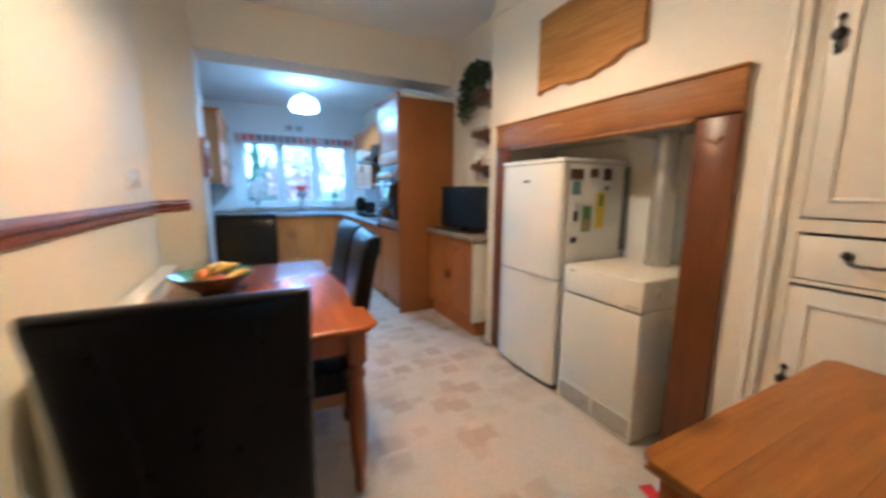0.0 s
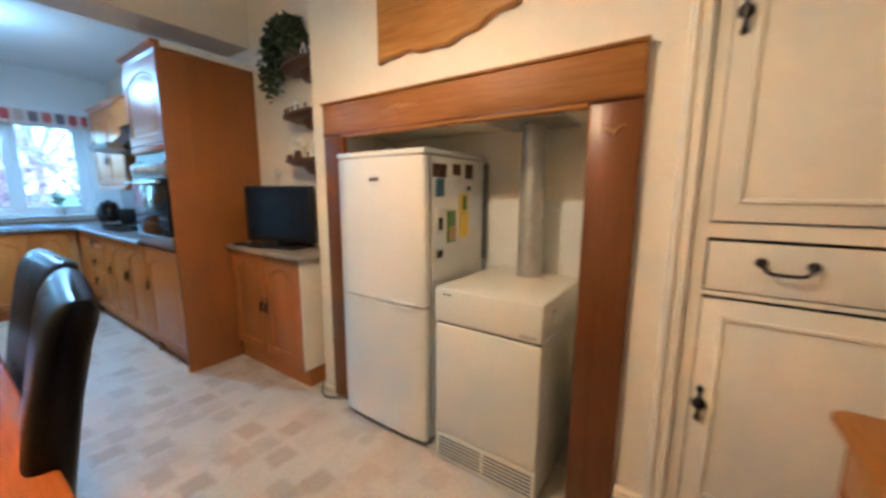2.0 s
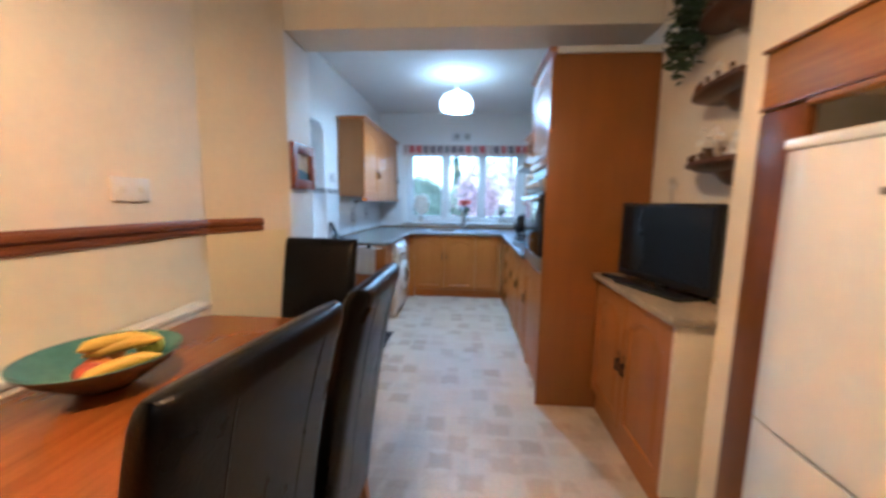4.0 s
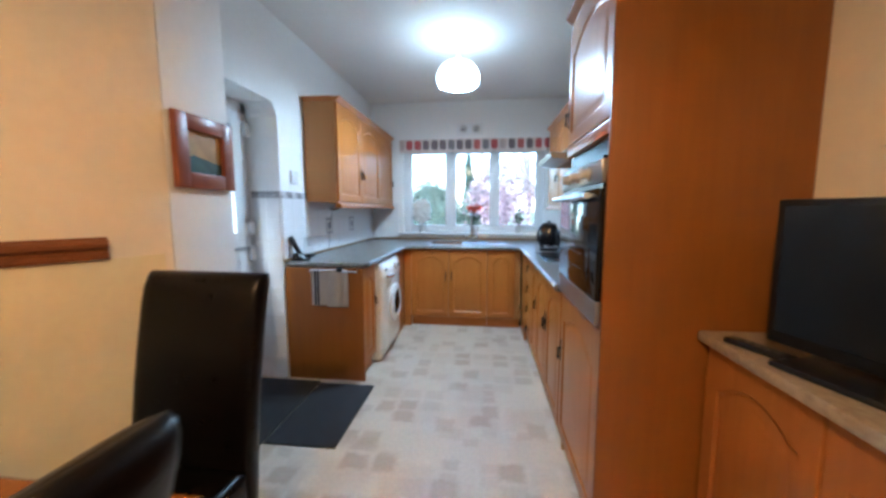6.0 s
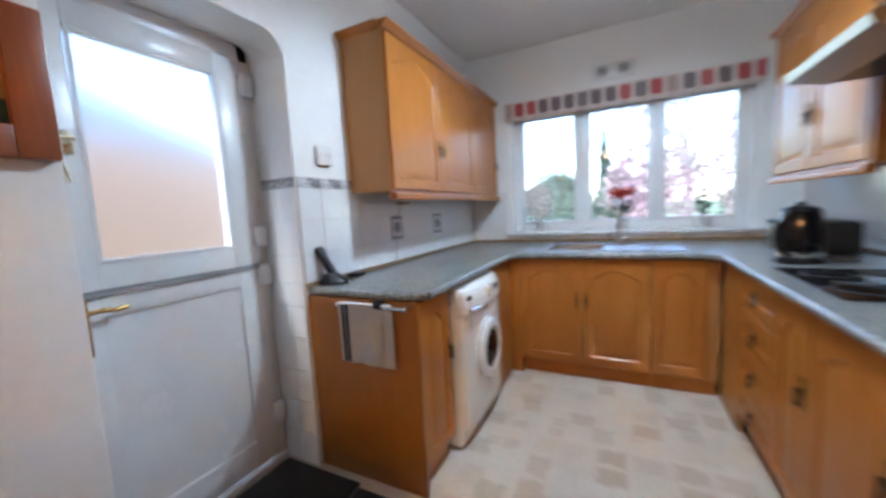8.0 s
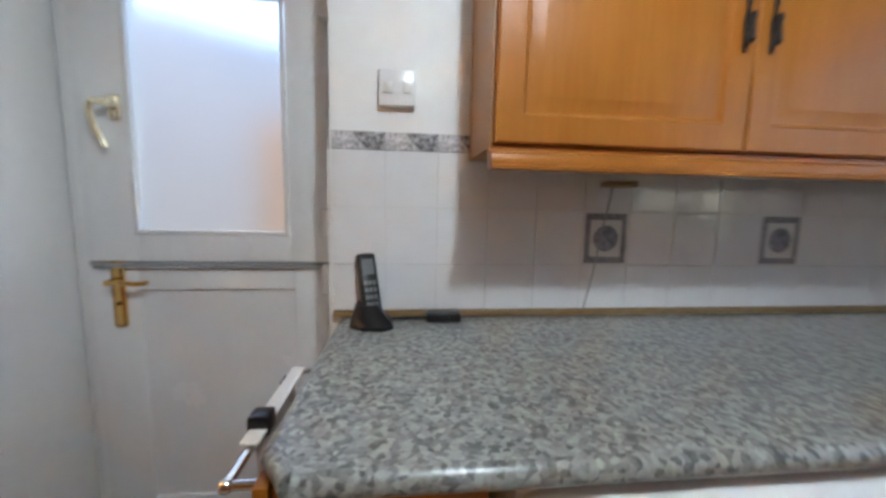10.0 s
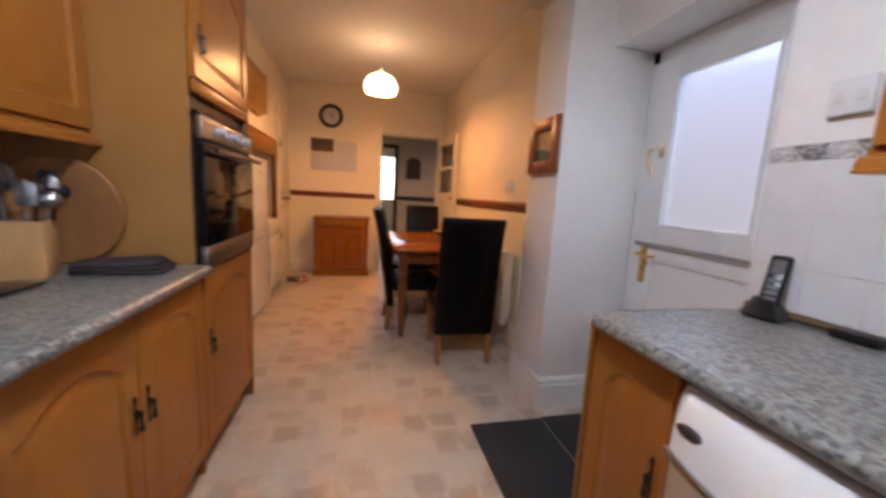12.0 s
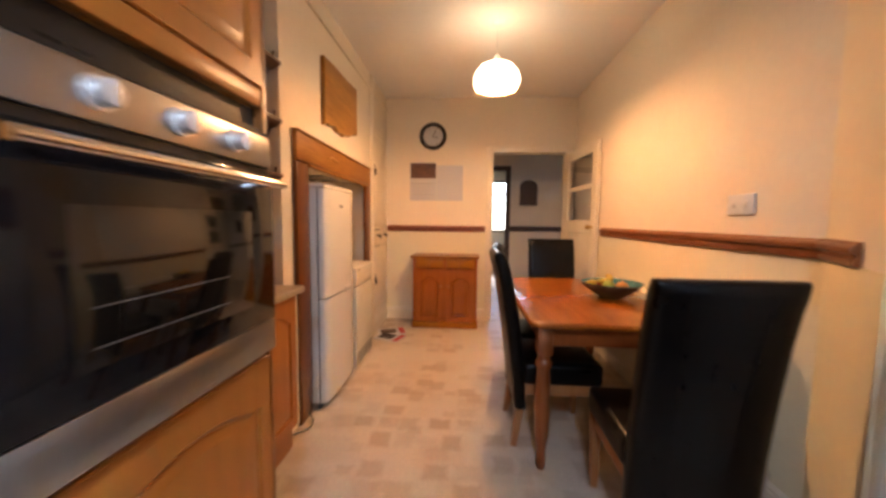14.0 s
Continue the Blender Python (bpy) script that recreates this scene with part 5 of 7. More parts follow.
def chair():
    c = thing("dining_chair", (0, 0, 0), "black leather high-backed dining chair with pale wooden legs", "chair", "chairs round the table")
    w = 0.222
    bm = bmesh.new()
    loops = []
    line = [(0.208, 0.225, 0.036), (0.222, 0.40, 0.040), (0.238, 0.55, 0.042), (0.262, 0.72, 0.042), (0.290, 0.88, 0.041), (0.314, 0.99, 0.042), (0.328, 1.04, 0.043), (0.338, 1.07, 0.036), (0.342, 1.083, 0.024), (0.343, 1.088, 0.008)]
    for y, z, t in line:
        ring = []
        for i in range(20):
            a = 2 * math.pi * i / 20
            ca, sa = math.cos(a), math.sin(a)
            ring.append((w * math.copysign(abs(ca) ** 0.22, ca), y + t * math.copysign(abs(sa) ** 0.5, sa), z))
        loops.append(ring)
    loft(bm, loops)
    back = part("backrest", bm, M["leather"], c, smooth=60)
    for sx in (-0.09, 0.09):
        sm = bmesh.new()
        for (ya, za, ta), (yb, zb, tb) in zip(line[1:6], line[2:7]):
            tube(sm, (sx * (1 + 0.5 * (za - 0.4)), ya + ta - 0.0015, za), (sx * (1 + 0.5 * (zb - 0.4)), yb + tb - 0.0015, zb), 0.0022, seg=6)
        part("seam", sm, M["leather"], back)
    s = bmesh.new()
    box(s, -0.225, 0.225, -0.235, 0.20, 0.36, 0.485, bevel=0.03, seg=4)
    part("seat", s, M["leather"], c, smooth=60)
    part("seat_rail", boxes((-0.205, 0.205, -0.215, 0.19, 0.30, 0.365), bevel=0.004), M["leg"], c)
    for sx in (-1, 1):
        f = bmesh.new()
        loft(f, [[(sx * 0.19 + dx * r, -0.20 + dy * r, z) for dx, dy in ((-1, -1), (1, -1), (1, 1), (-1, 1))] for z, r in ((0, 0.015), (0.34, 0.021))])
        part("leg", f, M["leg"], c)
        g = bmesh.new()
        loft(g, [[(sx * 0.19 + dx * r, yy + dy * r, z) for dx, dy in ((-1, -1), (1, -1), (1, 1), (-1, 1))] for z, r, yy in ((0, 0.016, 0.24), (0.32, 0.022, 0.195))])
        part("leg", g, M["leg"], c)
    return c


first = chair()
for x, y, rz in ((0.492, 1.225, 180), (0.775, 1.90, -97), (0.82, 2.40, -90)):
    copy_thing(first, pose(x, y, 0, 0, 0, rz))
first.matrix_basis = pose(0.535, 3.09, 0, 0, 0, -2)


def table():
    t = thing("dining_table", (0.58, 2.13, 0), "red-brown wooden dining table with turned legs", "dining table")
    bm = bmesh.new()
    x0, x1, y0, y1, c = 0.19, 1.03, 1.40, 2.86, 0.05
    ring = [(x0 + c, y0), (x1 - c, y0), (x1, y0 + c), (x1, y1 - c), (x1 - c, y1), (x0 + c, y1), (x0, y1 - c), (x0, y0 + c)]
    mid = ((x0 + x1) / 2, (y0 + y1) / 2)

    def ins(d):
        return [(mid[0] + (x - mid[0]) * (1 - d / 0.42), mid[1] + (y - mid[1]) * (1 - d / 0.73)) for x, y in ring]

    loft(bm, [[(x, y, z) for x, y in ins(d)] for z, d in ((0.745, 0.012), (0.75, 0.004), (0.762, 0.0), (0.770, 0.003), (0.775, 0.010))])
    part("tabletop", bm, M["table"], t)
    part("apron", boxes((0.27, 0.95, 1.475, 1.495, 0.645, 0.746), (0.27, 0.95, 2.765, 2.785, 0.645, 0.746), (0.262, 0.282, 1.495, 2.765, 0.645, 0.746), (0.938, 0.958, 1.495, 2.765, 0.645, 0.746)), M["table_z"], t)
    for x in (0.275, 0.945):
        for y in (1.49, 2.77):
            g = bmesh.new()
            box(g, x - 0.036, x + 0.036, y - 0.036, y + 0.036, 0.60, 0.746, bevel=0.004)
            lathe(g, [(0.018, 0.0), (0.024, 0.03), (0.022, 0.09), (0.034, 0.18), (0.040, 0.32), (0.036, 0.45), (0.030, 0.52), (0.040, 0.54), (0.040, 0.56), (0.030, 0.575), (0.034, 0.60)], (x, y, 0), 18)
            part("leg", g, M["table_z"], t)


table()


def radiator():
    r = thing("radiator", (0.12, 2.0, 0.15), "white panel radiator on the wall behind the table", "radiator")
    part("panel", boxes((0.05, 0.13, 1.38, 3.0, 0.16, 0.765), bevel=0.008), M["gloss_cream"], r)
    part("top_grille", boxes((0.045, 0.135, 1.375, 3.005, 0.765, 0.79), bevel=0.005), M["gloss_cream"], r)
    for k in range(31):
        part("rib", boxes((0.129, 0.137, 1.40 + k * 0.051, 1.425 + k * 0.051, 0.19, 0.74), bevel=0.003), M["gloss_cream"], r)
    part("bracket", boxes((0.018, 0.05, 1.6, 1.64, 0.3, 0.6), (0.018, 0.05, 2.66, 2.7, 0.3, 0.6)), M["gloss_cream"], r)
    v = bmesh.new()
    tube(v, (0.09, 3.005, 0.2), (0.09, 3.06, 0.2), 0.011)
    tube(v, (0.09, 3.06, 0.0), (0.09, 3.06, 0.2), 0.008)
    ball(v, (0.09, 3.06, 0.22), 0.02, 1, 1, 1.4)
    part("valve", v, M["chrome"], r)


radiator()


def sideboard():
    s = thing("pine_sideboard", (1.575, 0.22, 0), "varnished knotty pine sideboard with two drawers over arched doors", "sideboard")
    x0, x1, yf = 1.20, 1.95, 0.405
    part("carcass", boxes((x0, x1, 0.03, yf - 0.02, 0.06, 0.825)), M["pine_z"], s)
    top = part("top", boxes((x0 - 0.018, x1 + 0.018, 0.024, yf + 0.018, 0.825, 0.834), bevel=0.003), M["pine"], s)
    edges = (0.024, 0.132, 0.227, 0.338, yf + 0.028)
    for k, (ya, yb) in enumerate(zip(edges, edges[1:])):
        cut = 0.022 if k == 3 else 0.0
        ring = [(x0 - 0.025, ya + 0.0002), (x1 + 0.025, ya + 0.0002), (x1 + 0.025, yb - cut - 0.0002), (x1 + 0.025 - cut, yb - 0.0002), (x0 - 0.025 + cut, yb - 0.0002), (x0 - 0.025, yb - cut - 0.0002)]
        cx, cy = (x0 + x1) / 2, (ya + yb) / 2
        part("plank", loft(bmesh.new(), [[(cx + (x - cx) * f, y, z) for x, y in ring] for z, f in ((0.8345, 0.996), (0.838, 1.0), (0.846, 1.0), (0.850, 0.997))]), M["pine"], top)
    part("plinth", boxes((x0 - 0.012, x1 + 0.012, 0.028, yf + 0.004, 0.0, 0.075), bevel=0.006), M["pine"], s)
    part("face_frame", boxes((x0, x0 + 0.035, yf - 0.02, yf, 0.075, 0.825), (x1 - 0.035, x1, yf - 0.02, yf, 0.075, 0.825), (1.56, 1.59, yf - 0.02, yf, 0.075, 0.825), bevel=0.003), M["pine_z"], s)
    for a, b, hx in ((1.237, 1.557, 1.53), (1.593, 1.913, 1.62)):
        dr = part("drawer_front", boxes((a, b, yf - 0.016, yf + 0.008, 0.715, 0.815), bevel=0.006), M["pine"], s)
        k = bmesh.new()
        tube(k, ((a + b) / 2, yf + 0.008, 0.765), ((a + b) / 2, yf + 0.024, 0.765), 0.008)
        ball(k, ((a + b) / 2, yf + 0.032, 0.765), 0.017)
        part("knob", k, M["pine"], dr)
        d = part("door", turned(arch_door(b - a, 0.60, True, 2.0), b, yf + 0.008, 0.083, 180), M["pine_z"], s)
        k = bmesh.new()
        tube(k, (hx, yf + 0.008, 0.50), (hx, yf + 0.024, 0.50), 0.008)
        ball(k, (hx, yf + 0.032, 0.50), 0.017)
        part("knob", k, M["pine"], d)


sideboard()

# ---- things on the walls ----


def picture():
    p = thing("framed_picture", (0.27, 3.79, 1.39), "small landscape picture in a wide red-brown wooden frame", "picture")
    y0, y1, z0, z1, w = 3.622, 3.953, 1.392, 1.697, 0.065
    fr = bmesh.new()
    for r in ((y0, y0 + w, z0, z1), (y1 - w, y1, z0, z1), (y0 + w, y1 - w, z0, z0 + w), (y0 + w, y1 - w, z1 - w, z1)):
        box(fr, 0.264, 0.290, *r, bevel=0.004)
    part("frame", fr, M["frame_wood"], p)
    part("print", boxes((0.2635, 0.270, y0 + w, y1 - w, z0 + w, z1 - w)), M["ochre"], p, "ochre sky of the print")
    hill = bmesh.new()
    pts = [(y0 + w, z0 + w), (y1 - w, z0 + w), (y1 - w, z0 + w + 0.05), (y1 - w - 0.05, z0 + w + 0.055), (y1 - w - 0.1, z0 + w + 0.065), (y0 + w + 0.04, z0 + w + 0.075), (y0 + w, z0 + w + 0.06)]
    loft(hill, [[(x, y, z) for y, z in pts] for x in (0.270, 0.2715)])
    part("printed_hill", hill, M["teal_print"], p, "dark teal hill of the print")


picture()


def wall_plate(axis, at, a0, a1, z0, z1, out, rockers, label, category):
    """A switch or socket plate on a wall whose face is at axis = at."""
    t = thing("light_switch" if category == "switch" else "wall_socket", (0, 0, 0), label, category)

    def b(d0, d1, p0, p1, q0, q1, bev):
        lo, hi = sorted((at + out * d0, at + out * d1))
        return boxes((lo, hi, p0, p1, q0, q1), bevel=bev) if axis == "x" else boxes((p0, p1, lo, hi, q0, q1), bevel=bev)

    part("plate", b(0.0, 0.012, a0, a1, z0, z1, 0.003), M["upvc"], t)
    n = max(1, rockers)
    for k in range(n):
        c = a0 + (a1 - a0) * (k + 0.5) / n
        part("rocker", b(0.012, 0.016, c - 0.012, c + 0.012, (z0 + z1) / 2 - 0.014, (z0 + z1) / 2 + 0.014, 0.002), M["cloth_white"], t)
    return t


wall_plate("x", 0.015, 2.64, 2.81, 1.302, 1.40, 1, 2, "white double electrical plate on the cream wall", "socket")
wall_plate("x", 0.009, 4.965, 5.065, 1.505, 1.60, 1, 2, "white light switch beside the back door", "switch")


def clock():
    c = thing("wall_clock", (1.76, 0.0, 2.30), "round wall clock with a dark rim and pale face", "clock")
    turn = Matrix.Translation((1.76, 0.0, 2.30)) @ Matrix.Rotation(radians(-90), 4, "X")
    rim = lathe(bmesh.new(), [(0.165, 0.002), (0.168, 0.02), (0.155, 0.036), (0.135, 0.034), (0.122, 0.018), (0.120, 0.004)], (0, 0, 0), 40, cap=False)
    bmesh.ops.transform(rim, matrix=turn, verts=rim.verts)
    part("rim", rim, M["iron"], c)
    face = lathe(bmesh.new(), [(0.122, 0.006), (0.122, 0.010)], (0, 0, 0), 40)
    bmesh.ops.transform(face, matrix=turn, verts=face.verts)
    dial = part("dial", face, M["paper"], c)
    for k in range(12):
        m = boxes((-0.003, 0.003, 0.0102, 0.012, 0.095, 0.112))
        bmesh.ops.transform(m, matrix=Matrix.Translation((1.76, 0, 2.30)) @ Matrix.Rotation(radians(30 * k), 4, "Y"), verts=m.verts)
        part("hour_mark", m, M["iron"], dial)
    for ang, ln, wd in ((250, 0.06, 0.004), (335, 0.09, 0.003)):
        m = boxes((-wd, wd, 0.012, 0.0135, -0.012, ln))
        bmesh.ops.transform(m, matrix=Matrix.Translation((1.76, 0, 2.30)) @ Matrix.Rotation(radians(ang), 4, "Y"), verts=m.verts)
        part("hand", m, M["iron"], dial)


clock()


def calendar():
    c = thing("wall_calendar", (1.72, 0.003, 1.5), "hanging paper calendar with a dark photograph and a year planner", "calendar")
    part("month_sheet", boxes((1.715, 2.045, 0.002, 0.006, 1.51, 1.98)), M["paper"], c)
    part("photograph", boxes((1.722, 2.038, 0.006, 0.0075, 1.785, 1.972)), M["photo"], c, "dark red-brown landscape photograph")
    part("planner_sheet", boxes((1.385, 1.712, 0.002, 0.005, 1.51, 1.945)), M["paper"], c)
    for k in range(5):
        part("ruled_line", boxes((1.73, 2.03, 0.006, 0.0068, 1.54 + 0.045 * k, 1.543 + 0.045 * k)), M["seal"], c)


calendar()


def vent():
    v = thing("wall_vent", (1.295, 7.045, 2.31), "white plastic wall vent with two round louvres above the window", "vent")
    part("plate", boxes((1.13, 1.46, 7.036, 7.05, 2.255, 2.385), bevel=0.004), M["upvc"], v)
    for x in (1.215, 1.375):
        r = lathe(bmesh.new(), [(0.048, 0.0), (0.048, 0.008), (0.038, 0.010), (0.036, 0.002)], (0, 0, 0), 28, cap=False)
        bmesh.ops.transform(r, matrix=Matrix.Translation((x, 7.036, 2.32)) @ Matrix.Rotation(radians(90), 4, "X"), verts=r.verts)
        part("louvre_ring", r, M["flue"], v)
        for k in range(4):
            part("slat", boxes((x - 0.032, x + 0.032, 7.030, 7.036, 2.295 + 0.015 * k, 2.302 + 0.015 * k)), M["seal"], v)


vent()


def corner_shelf(z, label, k):
    s = thing("corner_shelf", (2.45, 2.9, z), label, "shelf", "carved shelves in the alcove")
    out = [(2.528, 2.632)] + [(2.528 - 0.19 * math.cos(a) ** 0.8, 2.632 + 0.46 * math.sin(a) ** 0.8) for a in [math.pi / 2 * i / 12 for i in range(13)]]
    bm = prism(bmesh.new(), out, z - 0.016, z)
    part("board", bm, M["shelf"], s)
    loops = []
    for drop, k2, lift in ((0.016, 0.97, 0), (0.035, 0.86, 0), (0.045, 0.66, 0), (0.09, 0.55, 0), (0.11, 0.40, 0), (0.16, 0.30, 0), (0.18, 0.18, 0), (0.235, 0.08, 0)):
        loops.append([(2.528 + (x - 2.528) * k2, 2.632 + (y - 2.632) * k2, z - drop) for x, y in out])
    part("carved_corbel", loft(bmesh.new(), loops), M["shelf"], s)
    for i in range(9):
        a = math.pi / 2 * (i + 0.5) / 9.5
        x, y = 2.528 - 0.18 * math.cos(a) ** 0.8, 2.632 + 0.44 * math.sin(a) ** 0.8
        part("gallery_spindle", lathe(bmesh.new(), [(0.005, z), (0.004, z + 0.012), (0.008, z + 0.020), (0.008, z + 0.027), (0.002, z + 0.033)], (x, y, 0), 8), M["shelf"], s)



for k, z in enumerate((2.09, 1.79, 1.50)):
    corner_shelf(z, "dark carved wooden corner shelf in the alcove", k)


def leaves(bm, centre, spread, n, size, rng, droop=0.0):
    """Scatters small bent leaves in a clump."""
    for _ in range(n):
        d = Vector((rng.gauss(0, 1), rng.gauss(0, 1), rng.gauss(0, 1)))
        d = d.normalized() * rng.random() ** 0.5
        p = Vector(centre) + Vector((d.x * spread[0], d.y * spread[1], d.z * spread[2] - droop * rng.random()))
        u = Vector((rng.gauss(0, 1), rng.gauss(0, 1), rng.gauss(0, 0.7))).normalized()
        v = u.cross(Vector((rng.gauss(0, 1), rng.gauss(0, 1), rng.gauss(0, 1)))).normalized()
        s = size * rng.uniform(0.6, 1.3)
        a, b, c, e = p - u * s, p + v * s * 0.4, p + u * s, p - v * s * 0.4
        q = p + u.cross(v) * s * 0.15
        vs = [bm.verts.new(t) for t in (a, b, c, e)]
        m = bm.verts.new(q)
        for i in range(4):
            bm.faces.new((vs[i], vs[(i + 1) % 4], m))
    return bm


def shelf_plant():
    rng = random.Random(4)
    p = thing("trailing_plant", (2.42, 3.02, 2.09), "dark green trailing pot plant on the top alcove shelf", "plant")
    part("pot", lathe(bmesh.new(), [(0.035, 2.091), (0.05, 2.095), (0.062, 2.180), (0.068, 2.185), (0.066, 2.192), (0.055, 2.190), (0.05, 2.170)], (2.44, 2.92, 0), 20), M["brown_glaze"], p)
    bm = bmesh.new()
    leaves(bm, (2.43, 2.98, 2.25), (0.11, 0.22, 0.16), 900, 0.03, rng)
    leaves(bm, (2.42, 3.14, 2.17), (0.08, 0.12, 0.16), 380, 0.026, rng, 0.12)
    leaves(bm, (2.43, 3.20, 2.07), (0.04, 0.05, 0.10), 60, 0.022, rng, 0.10)
    part("foliage", bm, M["leaf"], p)


shelf_plant()


def ornament(x, y, z, kind, label):
    o = thing("ornament", (x, y, z), label, "ornament", "ornaments on the alcove shelves")
    rng = random.Random(int(y * 100) + int(z * 50))
    if kind == "flowers":
        part("vase", lathe(bmesh.new(), [(0.02, z), (0.03, z + 0.02), (0.018, z + 0.05), (0.022, z + 0.06)], (x, y, 0), 14), M["brown_glaze"], o)
        part("petals", leaves(bmesh.new(), (x, y, z + 0.10), (0.05, 0.06, 0.05), 60, 0.016, rng), M["petal_white"], o, "cream dried petals")
    else:
        part("figure", lathe(bmesh.new(), [(0.022, z), (0.026, z + 0.015), (0.016, z + 0.035), (0.024, z + 0.06), (0.010, z + 0.08), (0.014, z + 0.095), (0.004, z + 0.108)], (x, y, 0), 14), M["cloth_white"], o)


ornament(2.44, 2.93, 1.50, "flowers", "small vase of cream dried flowers on the lowest shelf")
ornament(2.45, 2.78, 1.50, "figure", "little pale china figure on the lowest shelf")
ornament(2.43, 2.90, 1.79, "figure", "little pale china figure on the middle shelf")
ornament(2.42, 2.78, 2.09, "figure", "pale china ornament beside the trailing plant")
t = thing("dried_sprig", (2.5, 3.1, 1.40), "thin dried sprig standing behind the television", "dried plant")
bm = bmesh.new()
tube(bm, (2.505, 3.28, 0.905), (2.50, 3.30, 1.46), 0.003, seg=6)
part("stem", bm, M["twig"], t)
part("seed_heads", leaves(bmesh.new(), (2.50, 3.30, 1.44), (0.02, 0.05, 0.05), 50, 0.012, random.Random(8)), M["petal_white"], t)


def magnet(x0, x1, z0, z1, material, label, extra=None):
    m = thing("fridge_magnet", ((x0 + x1) / 2, 1.712, z0), label, "fridge magnet", "magnets on the fridge side")
    part("card", boxes((x0, x1, 1.706, 1.7135, z0, z1), bevel=0.002), material, m)
    if extra:
        a0, a1, b0, b1, mt = extra
        part("print", boxes((a0, a1, 1.7045, 1.7062, b0, b1)), mt, m)


magnet(2.31, 2.42, 1.36, 1.425, M["photo"], "small dark photo magnet on the white fridge")
magnet(2.33, 2.40, 1.27, 1.355, M["blue"], "blue picture magnet on the white fridge")
magnet(2.48, 2.55, 1.375, 1.43, M["photo"], "brown souvenir magnet on the white fridge")
magnet(2.50, 2.545, 1.325, 1.365, M["cloth_white"], "white shaped magnet on the white fridge")
magnet(2.60, 2.67, 1.36, 1.435, M["rail_wood"], "dark square magnet on the white fridge")
magnet(2.62, 2.65, 1.30, 1.325, M["seal"], "tiny grey magnet on the white fridge")
magnet(2.545, 2.63, 1.055, 1.285, M["yellow"], "yellow paper slip held by a magnet", (2.57, 2.60, 1.20, 1.27, M["green"]))
magnet(2.43, 2.505, 1.04, 1.20, M["green"], "green hanging card held by a magnet", (2.44, 2.495, 1.05, 1.12, M["ochre"]))
magnet(2.335, 2.405, 1.09, 1.22, M["cloth_white"], "white magnet with a black panel on the fridge", (2.35, 2.385, 1.11, 1.17, M["black"]))
magnet(2.305, 2.40, 0.955, 1.03, M["cloth_white"], "white digital timer magnet on the fridge", (2.335, 2.385, 0.975, 1.01, M["black"]))
t = thing("fridge_top_papers", (2.5, 2.05, 1.49), "loose papers and small clutter on top of the fridge", "papers")
part("sheet", turned(boxes((-0.12, 0.12, -0.09, 0.09, 0, 0.006)), 2.42, 2.08, 1.491, 12), M["paper"], t)
part("box", turned(boxes((-0.05, 0.05, -0.04, 0.04, 0, 0.04), bevel=0.003), 2.52, 2.12, 1.498, -20), M["photo"], t)
t = thing("recess_pipe", (2.6, 1.08, 0), "cream lagged pipe beside the boiler in the recess", "pipe")
bm = bmesh.new()
tube(bm, (2.56, 1.06, 0.0), (2.56, 1.06, 0.62), 0.03)
tube(bm, (2.56, 1.06, 0.62), (2.80, 1.06, 0.72), 0.03)
ball(bm, (2.56, 1.06, 0.62), 0.032)
part("pipe", bm, M["boiler"], t)
# whiter sheet over the recess back wall, up to 1.245 m
structure("recess_back_sheet", boxes((2.855, 2.869, 0.96, 2.41, 0.0, 1.245), bevel=0.003), M["gloss_white"], "whiter sheet over the lower recess back wall", "wall lining")
t = thing("floor_cable", (2.33, 2.56, 0.005), "white electric cable lying on the floor by the chimney", "cable")
bm = bmesh.new()
pts = [Vector((2.36 - 0.10 * math.sin(math.pi * k / 10), 2.66 - 0.30 * k / 10, 0.012 + 0.03 * abs(k - 4) / 10)) for k in range(11)]
for a, b in zip(pts, pts[1:]):
    tube(bm, a, b, 0.005, seg=8)
part("cable", bm, M["seal"], t)

# ---- things on the table and floor ----


